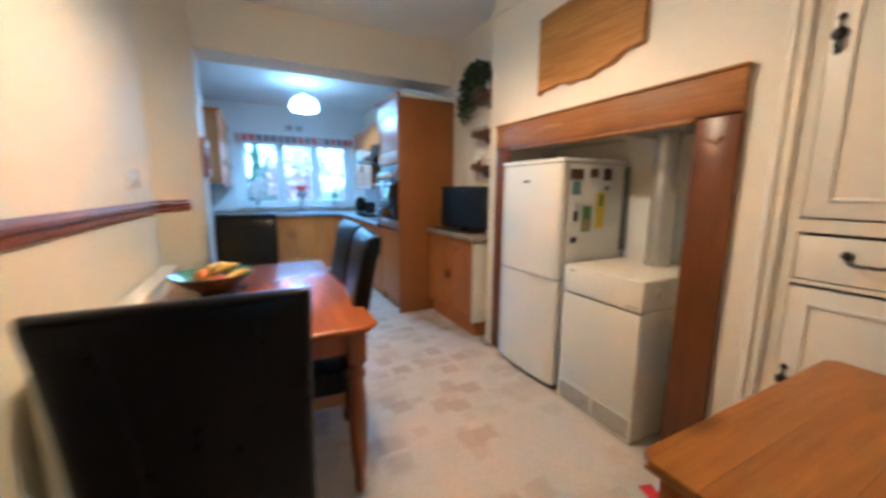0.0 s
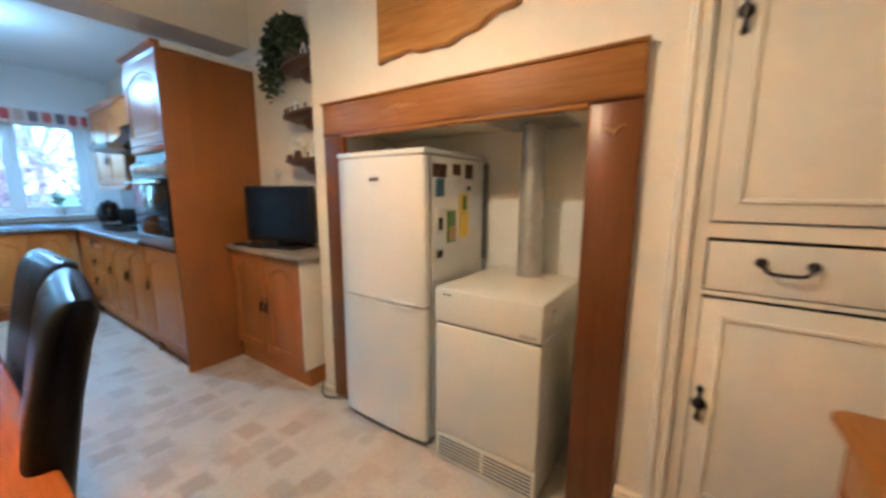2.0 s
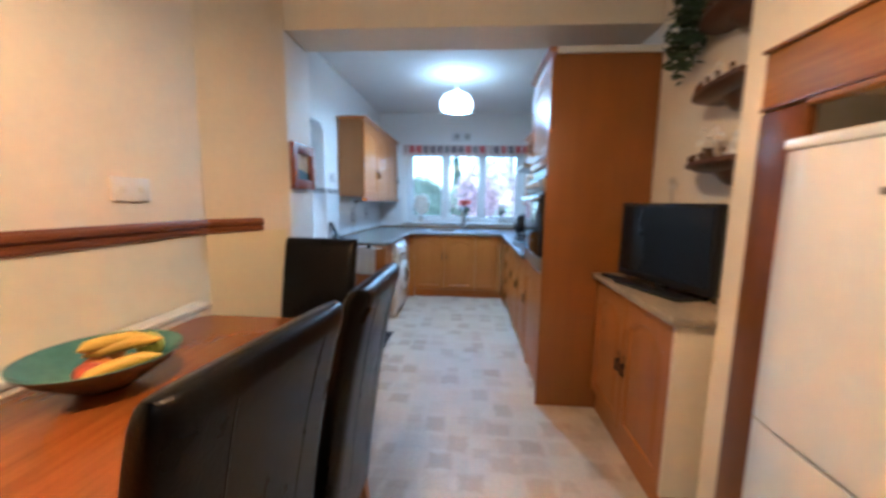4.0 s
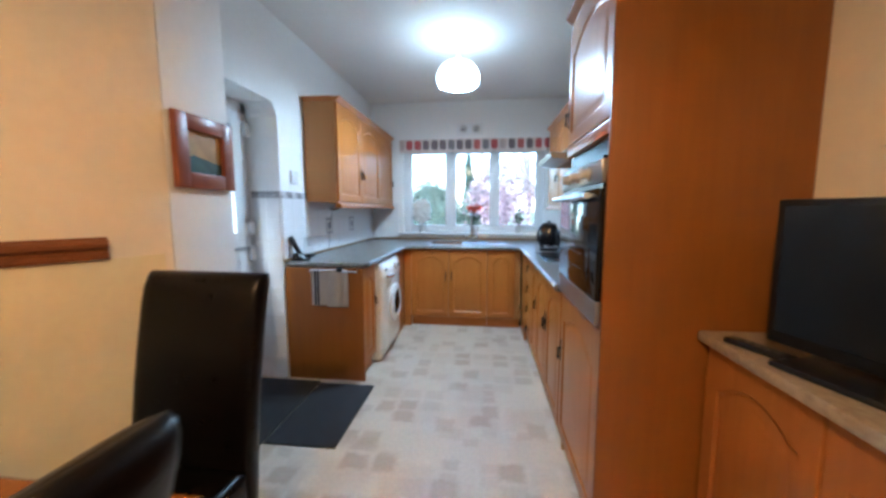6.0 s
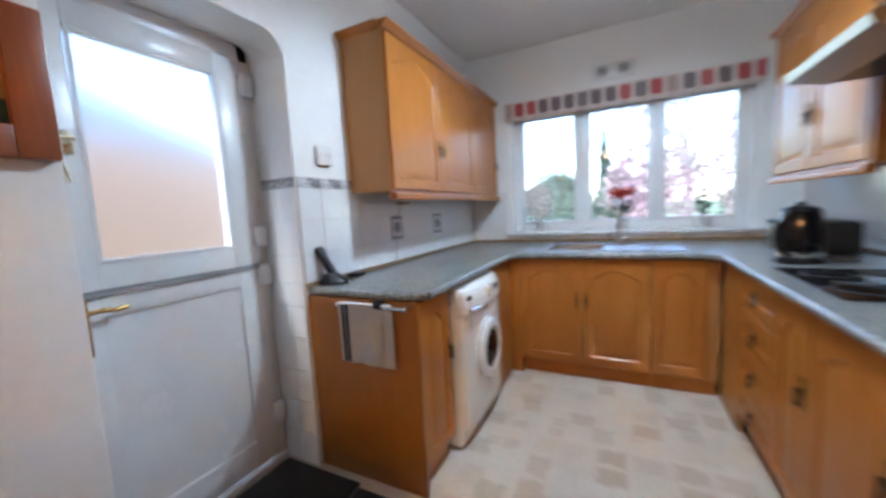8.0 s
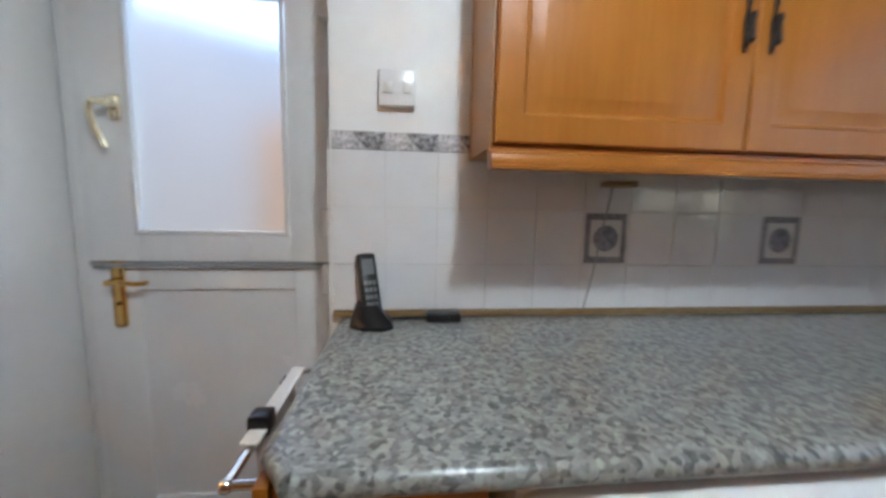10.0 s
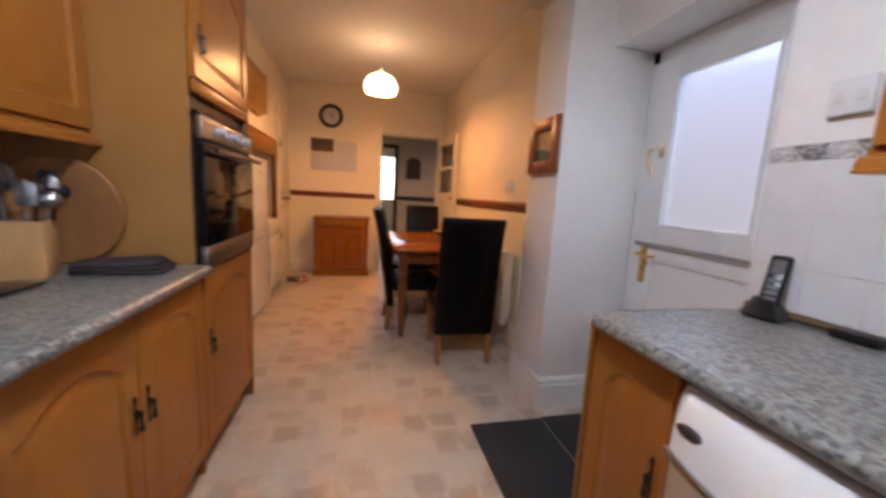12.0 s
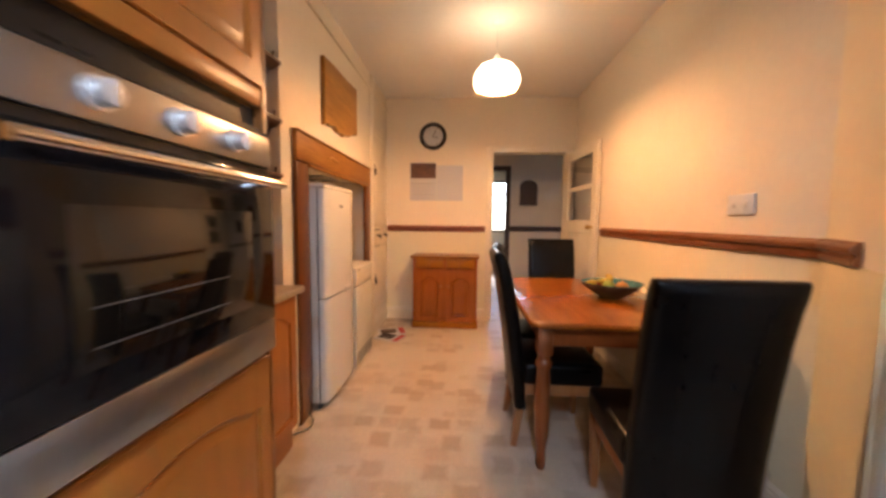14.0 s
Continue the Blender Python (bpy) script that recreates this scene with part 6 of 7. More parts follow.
def fruit_bowl():
    x, y, z = 0.405, 2.20, 0.7755
    b = thing("fruit_bowl", (x, y, z), "wide teal glazed bowl with a brown outside", "bowl")
    out = [(0.055, 0.0), (0.065, 0.004), (0.10, 0.026), (0.15, 0.06), (0.185, 0.094), (0.188, 0.10)]
    part("outside", loft(bmesh.new(), [[(x + r * math.cos(2 * math.pi * i / 40), y + r * math.sin(2 * math.pi * i / 40), z + h) for i in range(40)] for r, h in out], True, False), M["brown_glaze"], b)
    ins = [(0.184, 0.1002), (0.176, 0.093), (0.142, 0.064), (0.095, 0.036), (0.045, 0.021), (0.01, 0.019)]
    bm = lathe(bmesh.new(), [(0.1878, z + 0.1005)] + [(r, z + h + 0.001) for r, h in ins], (x, y, 0), 40, cap=False)
    part("inside_glaze", bm, M["teal"], b, "teal green inside")
    rng = random.Random(11)
    for k in range(3):
        f = thing("banana", (x, y, z + 0.08), "ripe yellow banana lying in the bowl", "banana", "bananas in the bowl")
        bm = bmesh.new()
        loops = []
        for i in range(13):
            u = i / 12
            a = -0.75 + 1.5 * u
            r = 0.019 * min(1, (0.12 + 5 * u), (0.10 + 4 * (1 - u)))
            c = Vector((0.13 * math.sin(a), -0.13 * (1 - math.cos(a)) + 0.0, 0))
            t = Vector((math.cos(a), -math.sin(a), 0))
            nrm = Vector((t.y, -t.x, 0))
            loops.append([tuple(c + nrm * r * math.cos(2 * math.pi * j / 8) + Vector((0, 0, r * math.sin(2 * math.pi * j / 8)))) for j in range(8)])
        loft(bm, loops)
        bmesh.ops.transform(bm, matrix=pose((x + 0.035, x + 0.095, x + 0.015)[k], (y + 0.035, y - 0.045, y + 0.02)[k], (z + 0.112, z + 0.088, z + 0.128)[k], 4 * k - 4, (-4, -6, 5)[k], (44, 58, 66)[k]), verts=bm.verts)
        part("fruit", bm, M["banana"], f, smooth=60)
    for nm, m, dx, dy, dz, r, sz in (("orange", "orange", -0.045, 0.055, 0.074, 0.040, 1), ("orange", "orange", -0.01, -0.01, 0.058, 0.036, 0.95), ("apple", "apple", 0.035, -0.075, 0.074, 0.032, 0.92), ("pear", "pear", 0.055, 0.095, 0.086, 0.036, 1.15)):
        f = thing(nm, (x + dx, y + dy, z + dz - r), {"orange": "round orange resting in the bowl", "apple": "red apple resting in the bowl", "pear": "yellow-green pear resting in the bowl"}[nm], nm, "fruit in the bowl")
        bm = ball(bmesh.new(), (x + dx, y + dy, z + dz), r, 1, 1, sz, 18, 12)
        tube(bm, (x + dx, y + dy, z + dz + r * sz * 0.9), (x + dx + 0.004, y + dy, z + dz + r * sz + 0.012), 0.002, seg=6)
        part("flesh", bm, M[m], f, smooth=60)


fruit_bowl()


def magazine(x, y, z, rz, m1, label):
    g = thing("magazine", (x, y, z), label, "magazine", "magazines on the floor")
    part("page_block", turned(boxes((-0.105, 0.105, -0.145, 0.145, 0, 0.012), bevel=0.002), x, y, z, rz), M["paper"], g)
    part("cover_band", turned(boxes((-0.105, 0.105, 0.085, 0.145, 0.012, 0.0135)), x, y, z, rz), M["red"], g, "red cover band")
    part("cover_photo", turned(boxes((-0.08, 0.07, -0.12, 0.05, 0.012, 0.0133)), x, y, z, rz), m1, g, "dark cover photograph")


magazine(2.14, 0.80, 0.0, 70, M["slate"], "glossy magazine with a red band lying on the floor")
magazine(2.16, 0.60, 0.0, 110, M["photo"], "glossy magazine lying by the built-in cupboard")


def door_mat(x0, x1, y0, y1, label):
    d = thing("door_mat", ((x0 + x1) / 2, (y0 + y1) / 2, 0), label, "door mat", "mats inside the back door")
    part("mat_sheet", boxes((x0, x1, y0, y1, 0.0005, 0.010), bevel=0.003), M["mat"], d)


door_mat(-0.20, 0.275, 4.05, 4.80, "charcoal ribbed door mat inside the back door")
door_mat(0.283, 0.70, 4.06, 4.775, "charcoal ribbed door mat on the vinyl floor")

# ---- kitchen things ----


def towel_rail():
    r = thing("towel_rail", (0.45, 4.80, 0.86), "chrome towel rail on the cabinet end panel", "towel rail")
    bm = bmesh.new()
    tube(bm, (0.22, 4.80, 0.852), (0.58, 4.80, 0.852), 0.007)
    for x in (0.225, 0.575):
        tube(bm, (x, 4.80, 0.852), (x, 4.846, 0.852), 0.007)
        ball(bm, (x, 4.80, 0.852), 0.011)
    part("bar", bm, M["chrome"], r)
    part("clip", boxes((0.43, 0.47, 4.782, 4.818, 0.850, 0.885), bevel=0.006), M["black"], r)
    t = thing("tea_towel", (0.36, 4.79, 0.6), "white checked tea towel with navy stripes hung on the rail", "towel")

    def sheet(x0, x1, zb, front):
        bm = bmesh.new()
        n, rows = 24, 14
        grid = []
        for j in range(rows + 1):
            z = 0.862 - (0.862 - zb) * j / rows
            sag = min(1, j / 3)
            grid.append([bm.verts.new((x0 + (x1 - x0) * i / n, (4.789 if front else 4.812) + 0.006 * sag * math.sin(i * 0.55 + j * 0.12) * (1 if front else 0.5), z)) for i in range(n + 1)])
        for a, b in zip(grid, grid[1:]):
            for i in range(n):
                bm.faces.new((a[i], a[i + 1], b[i + 1], b[i]))
        bmesh.ops.solidify(bm, geom=bm.faces, thickness=0.003)
        return bm

    part("front_fold", sheet(0.235, 0.46, 0.60, True), M["towel"], t)
    part("rear_fold", sheet(0.34, 0.505, 0.585, False), M["towel"], t)
    part("top_fold", boxes((0.235, 0.505, 4.786, 4.816, 0.859, 0.866), bevel=0.003), M["towel"], t)
    for x in (0.262, 0.284):
        part("stripe", boxes((x, x + 0.012, 4.7785, 4.7845, 0.605, 0.86)), M["navy"], t, "navy woven stripe")


towel_rail()


def phone():
    p = thing("cordless_phone", (0.075, 4.95, 0.911), "black cordless telephone standing in its charging base", "telephone")
    bm = bmesh.new()
    ring = [(0.03, 4.90), (0.105, 4.895), (0.135, 4.93), (0.14, 4.985), (0.12, 5.01), (0.05, 5.0)]
    loft(bm, [[(0.08 + (x - 0.08) * f + dx, 4.95 + (y - 4.95) * f + dx, z) for x, y in ring] for z, f, dx in ((0.911, 1.0, 0), (0.922, 1.0, 0), (0.94, 0.8, -0.006), (0.968, 0.5, -0.016))])
    part("base", bm, M["black"], p)
    h = bmesh.new()
    box(h, -0.027, 0.027, -0.016, 0.016, 0.0, 0.185, bevel=0.011, seg=3)
    bmesh.ops.transform(h, matrix=pose(0.085, 4.955, 0.93, -26, 0, 112), verts=h.verts)
    hs = part("handset", h, M["black"], p)
    s = boxes((-0.016, 0.016, -0.0175, -0.0155, 0.12, 0.165))
    bmesh.ops.transform(s, matrix=pose(0.085, 4.955, 0.93, -26, 0, 112), verts=s.verts)
    part("display", s, M["seal"], hs)
    for r in range(4):
        k = boxes(*[(-0.017 + 0.012 * c, -0.008 + 0.012 * c, -0.0175, -0.0155, 0.03 + 0.02 * r, 0.042 + 0.02 * r) for c in range(3)])
        bmesh.ops.transform(k, matrix=pose(0.085, 4.955, 0.93, -26, 0, 112), verts=k.verts)
        part("key_row", k, M["seal"], hs)
    c = thing("phone_adapter", (0.05, 5.12, 0.911), "black cable and adapter lying behind the telephone", "adapter")
    bm = bmesh.new()
    for a, b in zip([(0.06, 5.0, 0.92), (0.045, 5.05, 0.918), (0.05, 5.09, 0.92)], [(0.045, 5.05, 0.918), (0.05, 5.09, 0.92), (0.045, 5.13, 0.918)]):
        tube(bm, a, b, 0.004, seg=8)
    part("cable", bm, M["black"], c)
    part("plug", boxes((0.025, 0.075, 5.10, 5.20, 0.911, 0.936), bevel=0.008), M["black"], c)


phone()

t = thing("lamp_cable", (0.03, 5.62, 0.93), "thin grey cable hanging from under the wall cabinet", "cable")
pts = [Vector((0.06 - 0.035 * min(1, k / 4), 5.63 - 0.05 * (k / 10) ** 2, 1.318 - 0.387 * k / 10)) for k in range(11)]
bm = bmesh.new()
for a, b in zip(pts, pts[1:]):
    tube(bm, a, b, 0.0025, seg=6)
part("flex", bm, M["strip"], t)
part("fitting", boxes((0.04, 0.10, 5.60, 5.68, 1.300, 1.3165), bevel=0.004), M["lino_strip"], t, "small brown lamp fitting")


def kettle():
    k = thing("kettle", (2.11, 5.86, 0.911), "black jug kettle with steel trim on its base", "kettle")
    x, y = 2.11, 5.86
    part("base", lathe(bmesh.new(), [(0.085, 0.911), (0.088, 0.918), (0.082, 0.934)], (x, y, 0), 28), M["black"], k)
    part("jug", lathe(bmesh.new(), [(0.084, 0.936), (0.090, 0.95), (0.090, 1.03), (0.078, 1.13), (0.070, 1.155)], (x, y, 0), 28), M["oven_glass"], k)
    part("steel_band", lathe(bmesh.new(), [(0.0885, 0.943), (0.0915, 0.955), (0.0915, 0.967)], (x, y, 0), 28, cap=False), M["chrome"], k)
    part("lid", lathe(bmesh.new(), [(0.070, 1.156), (0.062, 1.17), (0.02, 1.18), (0.014, 1.195), (0.002, 1.198)], (x, y, 0), 24), M["black"], k)
    bm = bmesh.new()
    pts = [Vector((x - 0.035 - 0.085 * math.sin(a), y - 0.058 - 0.06 * math.sin(a), 1.06 + 0.11 * math.cos(a))) for a in [math.pi * i / 8 for i in range(9)]]
    for a, b in zip(pts, pts[1:]):
        tube(bm, a, b, 0.011, seg=10)
    part("handle", bm, M["black"], k)
    t = thing("toaster", (2.32, 6.12, 0.911), "dark toaster with chrome ends beyond the kettle", "toaster")
    part("body", boxes((2.22, 2.40, 6.0, 6.26, 0.92, 1.09), bevel=0.03), M["black"], t)
    part("slot", boxes((2.265, 2.285, 6.03, 6.23, 1.0895, 1.092), (2.335, 2.355, 6.03, 6.23, 1.0895, 1.092)), M["seal"], t)
    part("foot", boxes((2.24, 2.38, 6.02, 6.24, 0.911, 0.921)), M["seal"], t)
    c = thing("coffee_jar", (2.20, 6.42, 0.911), "steel storage canister behind the kettle", "canister")
    part("body", lathe(bmesh.new(), [(0.05, 0.911), (0.052, 0.915), (0.052, 1.06), (0.05, 1.065)], (2.20, 6.42, 0), 24), M["steel"], c)
    part("lid", lathe(bmesh.new(), [(0.053, 1.066), (0.053, 1.085), (0.045, 1.09), (0.012, 1.092), (0.014, 1.105), (0.006, 1.11)], (2.20, 6.42, 0), 24), M["black"], c)
    p = thing("splashback", (2.52, 5.33, 0.93), "dark grey splashback panel behind the hob", "splashback")
    part("panel", boxes((2.515, 2.521, 4.98, 5.66, 0.931, 1.33), bevel=0.002), M["splash"], p)


kettle()


def utensils():
    b = thing("utensil_box", (2.32, 4.43, 0.911), "pale beech box holding kitchen utensils", "utensil holder")
    m = pose(2.315, 4.435, 0.911, 0, 0, 16)

    def at(bm):
        bmesh.ops.transform(bm, matrix=m, verts=bm.verts)
        return bm

    for nm, dims in (("side_panel", (-0.07, 0.07, -0.055, -0.045, 0, 0.175)), ("side_panel", (-0.07, 0.07, 0.045, 0.055, 0, 0.175)), ("end_panel", (-0.07, -0.06, -0.045, 0.045, 0, 0.175)), ("end_panel", (0.06, 0.07, -0.045, 0.045, 0, 0.175)), ("base", (-0.06, 0.06, -0.045, 0.045, 0, 0.01))):
        part(nm, at(boxes(dims, bevel=0.0015)), M["beech"], b)
    rng = random.Random(3)
    kinds = (("ladle", "black"), ("slotted_spoon", "steel"), ("serving_spoon", "iron"), ("wooden_spoon", "board_wood"), ("slotted_spoon", "black"), ("whisk", "steel"), ("fish_slice", "black"), ("potato_masher", "steel"), ("spatula", "black"), ("ladle", "steel"), ("fish_slice", "steel"), ("serving_spoon", "steel"))
    for i, (nm, mt) in enumerate(kinds):
        u = thing(nm, (2.3, 4.43, 0.93), {"ladle": "soup ladle standing in the utensil box", "spatula": "flat plastic spatula standing in the utensil box", "whisk": "steel wire whisk standing in the utensil box",
                  "wooden_spoon": "wooden spoon standing in the utensil box", "slotted_spoon": "slotted spoon standing in the utensil box", "fish_slice": "fish slice standing in the utensil box",
                  "serving_spoon": "serving spoon standing in the utensil box", "potato_masher": "steel potato masher standing in the utensil box"}[nm], "utensil", "utensils in the box")
        bx, by = -0.042 + 0.012 * (i % 8), rng.uniform(-0.025, 0.025)
        tx, ty = bx * 2.0 + rng.uniform(-0.02, 0.02), by * 1.5 + rng.uniform(-0.02, 0.02)
        top = 0.235 + rng.uniform(-0.03, 0.035)
        bm = bmesh.new()
        tube(bm, (bx, by, 0.012), (tx, ty, top), 0.005, seg=8)
        part("shaft", at(bm), M[mt], u)
        hd = bmesh.new()
        if nm in ("spatula", "fish_slice"):
            box(hd, tx - 0.024, tx + 0.024, ty - 0.003, ty + 0.003, top - 0.005, top + 0.065, bevel=0.003)
        elif nm == "whisk":
            for q in range(6):
                a = math.pi * q / 6
                ring = [Vector((tx + 0.03 * math.sin(v) * math.cos(a), ty + 0.03 * math.sin(v) * math.sin(a), top + 0.05 - 0.055 * math.cos(v))) for v in [2 * math.pi * w / 14 for w in range(15)]]
                for p0, p1 in zip(ring, ring[1:]):
                    tube(hd, p0, p1, 0.0014, seg=5)
        else:
            ball(hd, (tx, ty, top + 0.02), 0.036 if nm == "ladle" else 0.031, 1.0 if nm == "ladle" else 0.8, 0.8 if nm == "ladle" else 0.35, 0.75 if nm == "ladle" else 1.15, 16, 10)
        part("head", at(hd), M[mt], u, smooth=60)


utensils()


def chopping_board():
    c = thing("round_chopping_board", (2.33, 4.24, 0.911), "round wooden chopping board leaning on the oven housing", "chopping board")
    bm = lathe(bmesh.new(), [(0.185, -0.011), (0.19, -0.006), (0.19, 0.006), (0.185, 0.011)], (0, 0, 0), 48)
    bmesh.ops.transform(bm, matrix=Matrix.Translation((2.325, 4.247, 1.105)) @ Matrix.Rotation(radians(86), 4, "X"), verts=bm.verts)
    part("board", bm, M["board_wood"], c)
    n = thing("placemat_stack", (2.1, 4.33, 0.911), "stack of dark slate-coloured cloth placemats", "placemats")
    for k in range(3):
        rng = random.Random(21 + k)
        wave = [rng.uniform(0, 6.28) for _ in range(3)]
        hw, hd, z0, tall = 0.132 - 0.006 * k, 0.088 - 0.004 * k, 0.012 * k, 0.013
        rings = []
        for up, inset in ((0.0, 0.004), (0.5, 0.0), (0.9, 0.003), (1.0, 0.010), (1.02, 0.045), (1.0, 0.08)):
            ring = []
            for i in range(40):
                q = 2 * math.pi * i / 40
                cx, cy = math.copysign(abs(math.cos(q)) ** 0.35, math.cos(q)), math.copysign(abs(math.sin(q)) ** 0.35, math.sin(q))
                px, py = cx * (hw - inset + 0.003 * math.sin(3 * q + wave[0])), cy * (hd - inset + 0.003 * math.sin(5 * q + wave[1]))
                ring.append((px, py, z0 + tall * up + (0.0025 * math.sin(22 * px + wave[2]) * math.cos(26 * py + wave[0]) if up > 0.6 else 0.0)))
            rings.append(ring)
        part("folded_mat", turned(loft(bmesh.new(), rings), 2.095 + 0.006 * k, 4.335, 0.9115, 4 + 5 * k), M["slate"], n, smooth=60)



chopping_board()


def sill_plant(x, kind, label):
    y, z = 7.055, 1.0025
    p = thing("potted_plant", (x, y, z), label, "plant", "plants on the window sill")
    rng = random.Random(int(x * 100))
    part("pot", lathe(bmesh.new(), [(0.035, z), (0.038, z + 0.005), (0.05, z + 0.085), (0.054, z + 0.09), (0.05, z + 0.096), (0.042, z + 0.09)], (x, y, 0), 20), M["terracotta"], p)
    st = bmesh.new()
    for k in range(7):
        a = 2 * math.pi * k / 7
        tube(st, (x, y, z + 0.09), (x + 0.06 * math.cos(a), y + 0.02 * math.sin(a), z + 0.2), 0.003, seg=6)
    part("stems", st, M["leaf"], p)
    if kind == "white":
        bm = bmesh.new()
        for _ in range(90):
            a, q = rng.uniform(0, 2 * math.pi), math.sqrt(rng.random())
            ball(bm, (x - 0.01 + 0.105 * q * math.cos(a), y - 0.012 - 0.03 * (1 - q * q) + rng.uniform(-0.008, 0.008), z + 0.28 + 0.15 * q * math.sin(a)), rng.uniform(0.026, 0.040), 1, 0.5, 0.9, 8, 6)
        part("bloom", bm, M["petal_white"], p, "mass of white blooms", smooth=60)
    elif kind == "red":
        part("leaves", leaves(bmesh.new(), (x, y, z + 0.2), (0.09, 0.035, 0.07), 120, 0.024, rng), M["leaf"], p)
        part("bloom", leaves(bmesh.new(), (x, y, z + 0.31), (0.11, 0.035, 0.05), 150, 0.024, rng), M["petal_red"], p, "bright red blooms")
    else:
        part("leaves", leaves(bmesh.new(), (x, y, z + 0.2), (0.06, 0.03, 0.11), 90, 0.022, rng), M["leaf"], p)


sill_plant(0.68, "white", "white flowering plant in a pale pot on the sill")
sill_plant(1.36, "red", "red flowering plant in a pale pot on the sill")
sill_plant(1.93, "green", "small green plant in a pale pot on the sill")

# hall plaque and front-room window
t = thing("wall_plaque", (0.3, -1.6, 1.5), "dark arched wooden wall plaque in the hall", "wall decoration")
pts = [(0.155, 1.53), (0.445, 1.53), (0.445, 1.84)] + [(0.30 + 0.145 * math.cos(a), 1.84 + 0.11 * math.sin(a)) for a in [math.pi * i / 10 for i in range(1, 10)]] + [(0.155, 1.84)]
part("board", loft(bmesh.new(), [[(x, y, z) for x, z in pts] for y in (-1.618, -1.59)]), M["rail_wood"], t)
w = thing("window_2", (0.6, -4.55, 1.0), "front-room window with net curtain seen through the hall", "window", kind="structure")
part("window_frame", boxes((0.2, 0.25, -4.57, -4.53, 1.0, 2.25), (0.95, 1.0, -4.57, -4.53, 1.0, 2.25), (0.25, 0.95, -4.57, -4.53, 1.0, 1.05), (0.25, 0.95, -4.57, -4.53, 2.2, 2.25), (0.25, 0.95, -4.57, -4.53, 1.9, 1.94)), M["rail_wood"], w)
part("pane", boxes((0.25, 0.95, -4.552, -4.548, 1.05, 2.2)), M["frosted"], w).visible_shadow = False

# ---- garden and surroundings ----
structure("ground", boxes((-150, 150, -150, 220, -0.30, -0.10)), M["grass"], "winter lawn round the house", "ground")


structure("patio", boxes((-1.6, 5.2, 7.28, 12.8, -0.16, -0.06)), mat("pale_concrete", (0.46, 0.45, 0.43), 0.9, bump=0.4, vary=0.15), "pale concrete patio behind the kitchen", "pavement")


def mound(x, y, rx, ry, h, label, seed):
    """A clipped round-topped shrub: a solid heart under a skin of small leaves."""
    rng = random.Random(seed)
    g = thing("garden_shrub", (x, y, -0.1), label, "shrub")
    part("core", ball(bmesh.new(), (x, y, -0.1), 1.0, rx * 0.93, ry * 0.93, (h + 0.1) * 0.95, 24, 14), M["hedge"], g)
    bm = bmesh.new()
    for _ in range(3200):
        a, u = rng.uniform(math.pi, 2 * math.pi), rng.random() ** 0.8
        c = math.sqrt(max(0.0, 1 - u * u)) * rng.uniform(0.95, 1.04)
        leaves(bm, (x + rx * c * math.cos(a), y + ry * c * math.sin(a), -0.1 + (h + 0.1) * u * rng.uniform(0.96, 1.03)), (0.04, 0.04, 0.04), 1, 0.055, rng)
    part("leaves", bm, M["hedge"], g)


mound(-0.45, 15.5, 1.35, 0.7, 2.3, "clipped round green shrub beyond the lawn", 2)
mound(1.25, 16.6, 0.8, 0.5, 2.25, "smaller clipped green shrub beyond the lawn", 5)


def tree(x, y, h, spread, limbs, leaf, leaf_mat, label, seed, droop=0.0, n_leaf=14, size=0.06):
    rng = random.Random(seed)
    t = thing("garden_tree", (x, y, -0.1), label, "tree")
    bm, lv = bmesh.new(), bmesh.new()
    fork = h * 0.45
    tube(bm, (x, y, -0.1), (x, y, fork), 0.05 + 0.02 * h, 0.03 + 0.008 * h, 10)
    for k in range(limbs):
        a = 2 * math.pi * k / limbs + rng.uniform(-0.4, 0.4)
        z0 = fork * rng.uniform(0.6, 1.0)
        e = Vector((x + spread * 0.5 * math.cos(a), y + spread * 0.5 * math.sin(a), z0 + (h - z0) * rng.uniform(0.55, 0.95)))
        tube(bm, (x, y, z0), e, 0.012 * h, 0.006 * h, 7)
        for j in range(6):
            b = a + rng.uniform(-1.1, 1.1)
            f = e + Vector((spread * 0.5 * rng.uniform(0.3, 1) * math.cos(b), spread * 0.5 * rng.uniform(0.3, 1) * math.sin(b), rng.uniform(-0.1, 0.35) * (h - fork) - droop * rng.uniform(0.3, 1)))
            tube(bm, e, f, 0.005 * h, 0.002 * h, 5)
            for q in range(3):
                g = f + Vector((rng.gauss(0, 0.16) * spread, rng.gauss(0, 0.16) * spread, rng.gauss(0, 0.10) * h - droop * rng.random()))
                tube(bm, f, g, 0.002 * h, 0.001 * h, 4)
                leaves(lv, (f + g) / 2, (0.14 * spread, 0.14 * spread, 0.1 * h), n_leaf, size, rng, droop)
    part("trunk", bm, M["bark"], t)
    part("crown", lv, leaf_mat, t)


tree(3.35, 13.0, 3.1, 2.1, 10, 1, M["blossom"], "weeping garden tree with pinkish twigs", 7, 0.8, 40, 0.075)
tree(3.6, 20.0, 6.0, 3.0, 8, 1, M["twig"], "tall bare grey tree at the back of the garden", 9, 0.2, 10, 0.07)
tree(1.2, 24.0, 6.5, 3.5, 8, 1, M["twig"], "bare winter tree beyond the hedge", 13, 0.1, 8, 0.07)


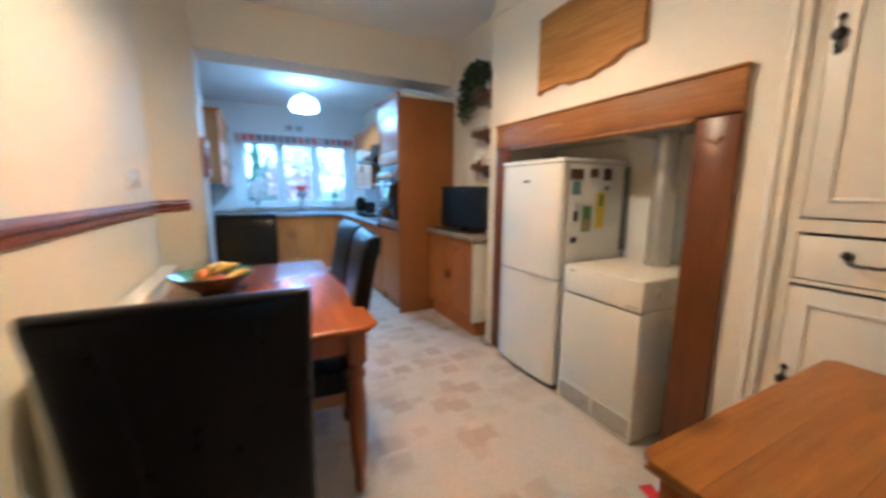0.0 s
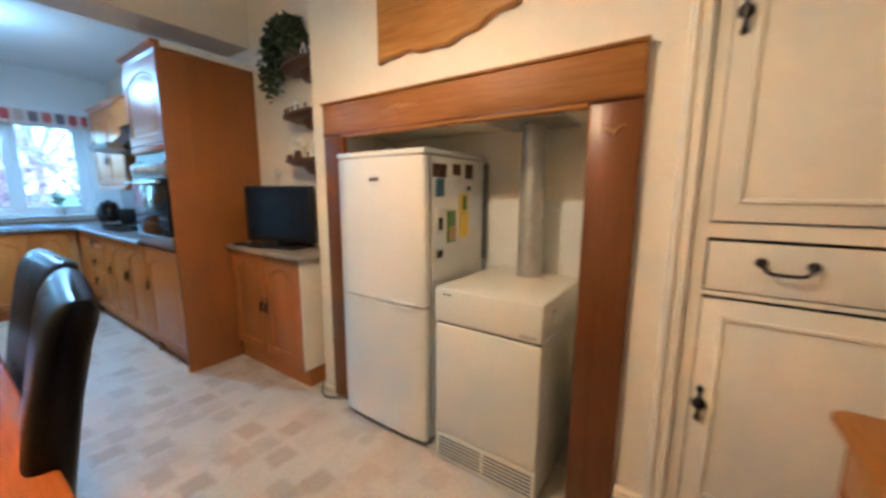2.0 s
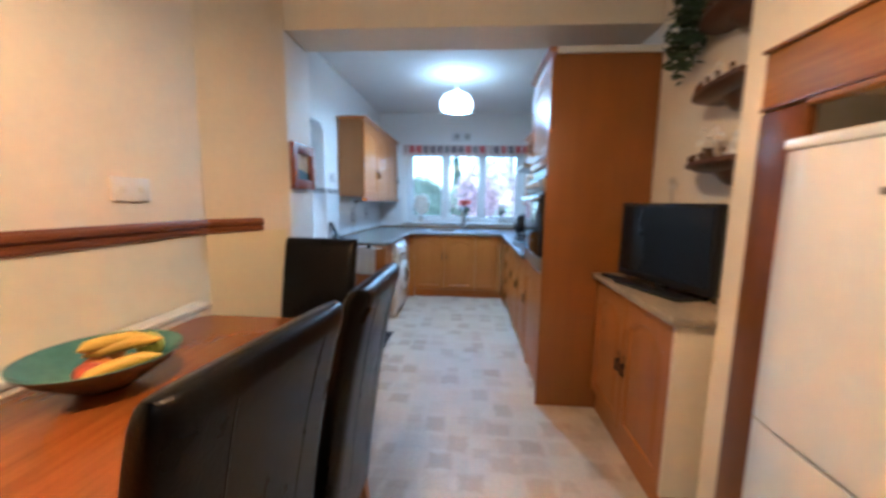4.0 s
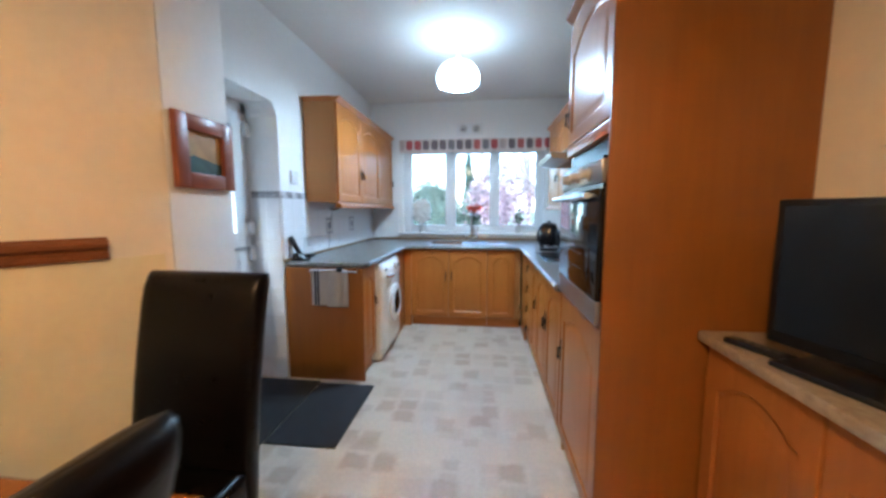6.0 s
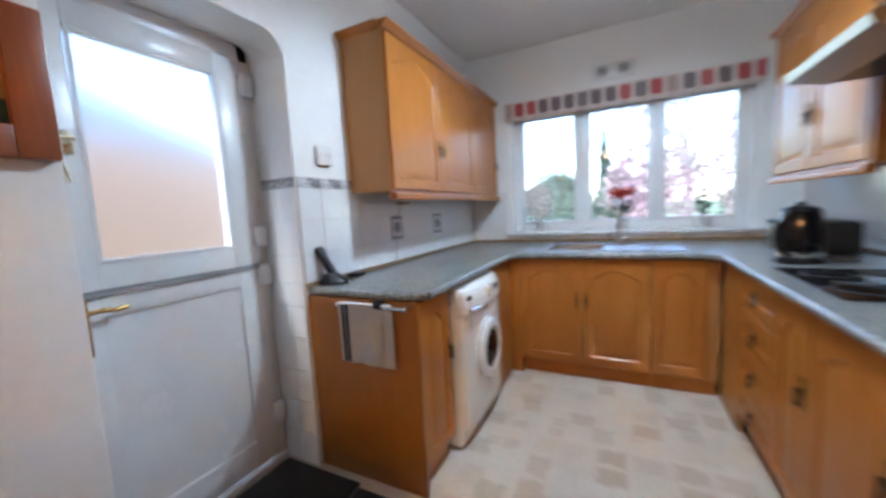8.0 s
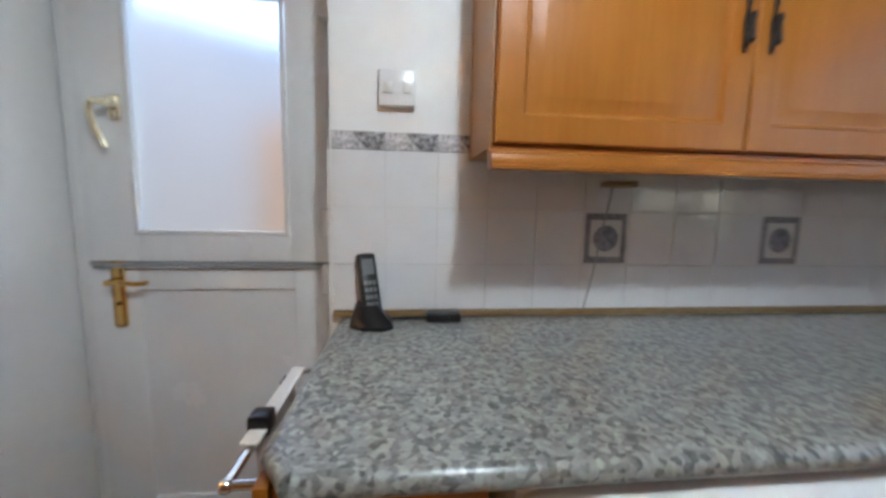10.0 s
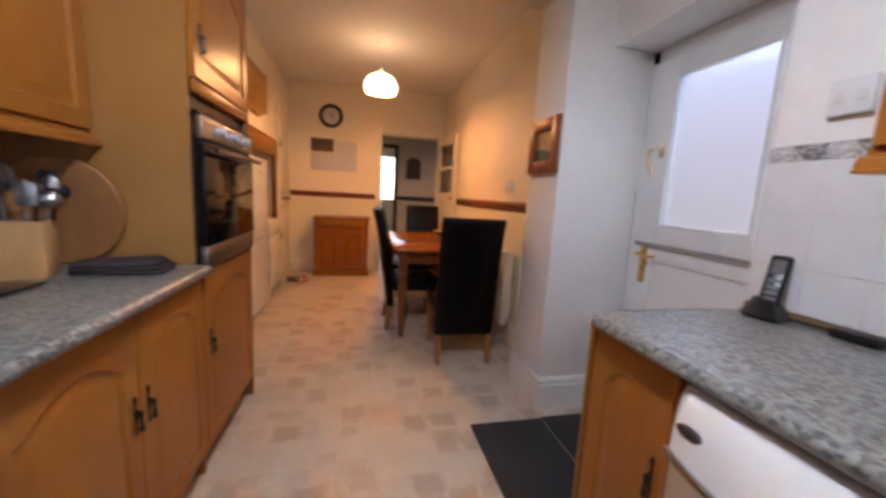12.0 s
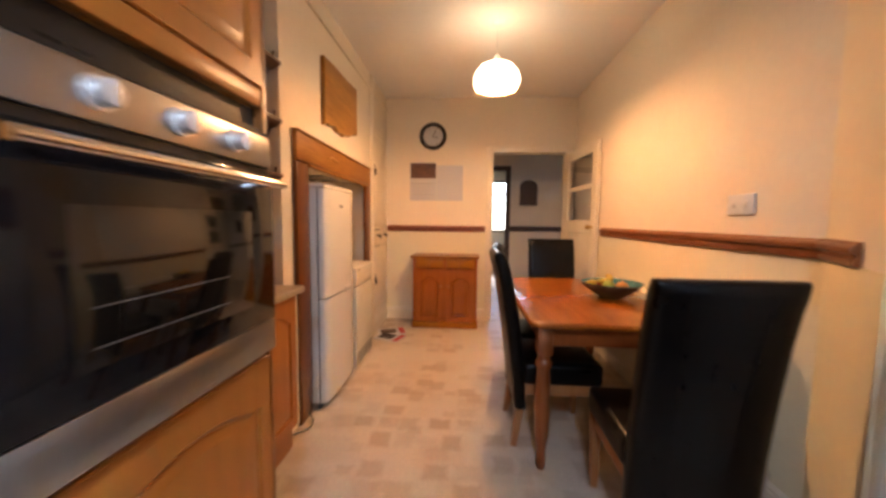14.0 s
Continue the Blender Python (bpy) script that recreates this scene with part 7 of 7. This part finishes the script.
def conifer(x, y, h, r, label, seed):
    rng = random.Random(seed)
    t = thing("conifer", (x, y, -0.1), label, "tree")
    bm = tube(bmesh.new(), (x, y, -0.1), (x, y, h * 0.95), 0.12, 0.02, 8)
    part("trunk", bm, M["bark"], t)
    lv = bmesh.new()
    for k in range(60):
        u = k / 60
        z = 0.3 + (h - 0.3) * u
        leaves(lv, (x, y, z), (r * (1 - u) + 0.08, r * (1 - u) + 0.08, 0.2), int(50 * (1 - u)) + 8, 0.10, rng)
    part("crown", lv, M["conifer"], t)


conifer(0.75, 19.0, 3.9, 0.4, "narrow dark conifer beyond the hedge", 3)
conifer(4.3, 15.0, 5.0, 0.8, "dark evergreen at the side of the garden", 6)


def neighbour():
    n = thing("neighbouring_house", (-3.2, 4.0, -0.1), "pale rendered neighbouring house across the side passage", "house")
    part("wall", loft(bmesh.new(), [[(x, -1.0, -0.1), (x, 6.6, -0.1), (x, 6.6, 1.72), (x, -1.0, 3.7)] for x in (-6.0, -2.2)]), M["neighbour"], n)
    bm = loft(bmesh.new(), [[(x, -1.2, 3.752), (x, 6.8, 1.672), (x, 6.8, 1.74), (x, -1.2, 3.82)] for x in (-6.2, -2.1)])
    part("roof", bm, M["slate_roof"], n)
    part("rear_extension", boxes((-2.2, -2.14, 3.85, 6.6, -0.1, 1.9)), M["warm_render"], n, "warm terracotta-rendered rear part")


neighbour()

# ---- wall tiles, laid last ----


def tiled(name, axis, at, out, u0, u1, z_rows, width, label, motif=()):
    """Glazed tiles on a wall face: each one a part of the tiled field."""
    f = tagged(part(name, boxes(*([(min(at, at + out * 0.003), max(at, at + out * 0.003), u0, u1, z_rows[0][0], z_rows[-1][1])] if axis == "x" else
                                  [(u0, u1, min(at, at + out * 0.003), max(at, at + out * 0.003), z_rows[0][0], z_rows[-1][1])])), M["grout"]), label, "wall tiles", kind="structure")
    cache = {}
    n = max(1, round((u1 - u0) / width))
    w = (u1 - u0) / n
    for k in range(n):
        for z0, z1 in z_rows:
            c = u0 + (k + 0.5) * w
            mo = any(abs(c - m) < w / 2 and abs((z0 + z1) / 2 - mz) < 0.06 for m, mz in motif)
            key = (round(z1 - z0, 4), mo)
            if key not in cache:
                hw, hz = w / 2 - 0.0006, (z1 - z0) / 2 - 0.0009
                bm = bmesh.new()
                if axis == "x":
                    box(bm, -0.003, 0.003, -hw, hw, -hz, hz, bevel=0.0008, seg=1)
                else:
                    box(bm, -hw, hw, -0.003, 0.003, -hz, hz, bevel=0.0012, seg=1)
                me = bpy.data.meshes.new("tile")
                bm.to_mesh(me)
                bm.free()
                me.materials.append(M["border"] if z1 - z0 < 0.06 else M["tile"])
                cache[key] = me
            ob = new("border_tile" if z1 - z0 < 0.06 else "tile", cache[key])
            ob.location = (at + out * 0.0055, c, (z0 + z1) / 2) if axis == "x" else (c, at + out * 0.0055, (z0 + z1) / 2)
            ob.parent = f
            ob.matrix_parent_inverse = f.matrix_basis.inverted()
            if mo:
                hw = w / 2 - 0.008
                zz0, zz1 = z0 + 0.006, z1 - 0.006
                ym = c
                m = part("motif_print", boxes((at + out * 0.0086, at + out * 0.0096, ym - hw, ym + hw, zz0, zz1)) if out > 0 else boxes((at + out * 0.0096, at + out * 0.0086, ym - hw, ym + hw, zz0, zz1)), M["motif"], f, "grey printed motif tile")
                part("motif_ring", boxes((at + out * 0.0096, at + out * 0.0102, ym - hw * 0.75, ym + hw * 0.75, zz0 + 0.02, zz1 - 0.02)) if out > 0 else boxes((at + out * 0.0102, at + out * 0.0096, ym - hw * 0.75, ym + hw * 0.75, zz0 + 0.02, zz1 - 0.02)), M["grout"], f)
                ball_bm = bmesh.new()
                ball(ball_bm, (at + out * 0.0102, ym, (zz0 + zz1) / 2), 0.04, 0.03, 1, 1, 16, 10)
                part("motif_flower", ball_bm, M["motif"], f)
    return f


ROWS = ((0.931, 1.067), (1.067, 1.231), (1.231, 1.388), (1.388, 1.438))
tiled("wall_tiles_west", "x", 0.0, 1, 4.835, 7.048, ROWS, 0.1475, "white glazed wall tiles with a patterned border", ((5.608, 1.15), (6.261, 1.15)))
tiled("wall_tiles_reveal", "y", 4.83, -1, -0.22, 0.0, ((0.0, 0.164), (0.164, 0.33), (0.33, 0.49), (0.49, 0.66), (0.66, 0.82), (0.82, 0.931)) + ROWS, 0.11, "white glazed tiles on the door reveal")
tiled("wall_tiles_north", "y", 7.05, -1, 0.012, 0.355, ROWS[:3], 0.1475, "white glazed wall tiles beside the window")
tiled("wall_tiles_east", "x", 2.53, -1, 4.225, 7.03, ROWS[:3], 0.1475, "white glazed wall tiles behind the hob")
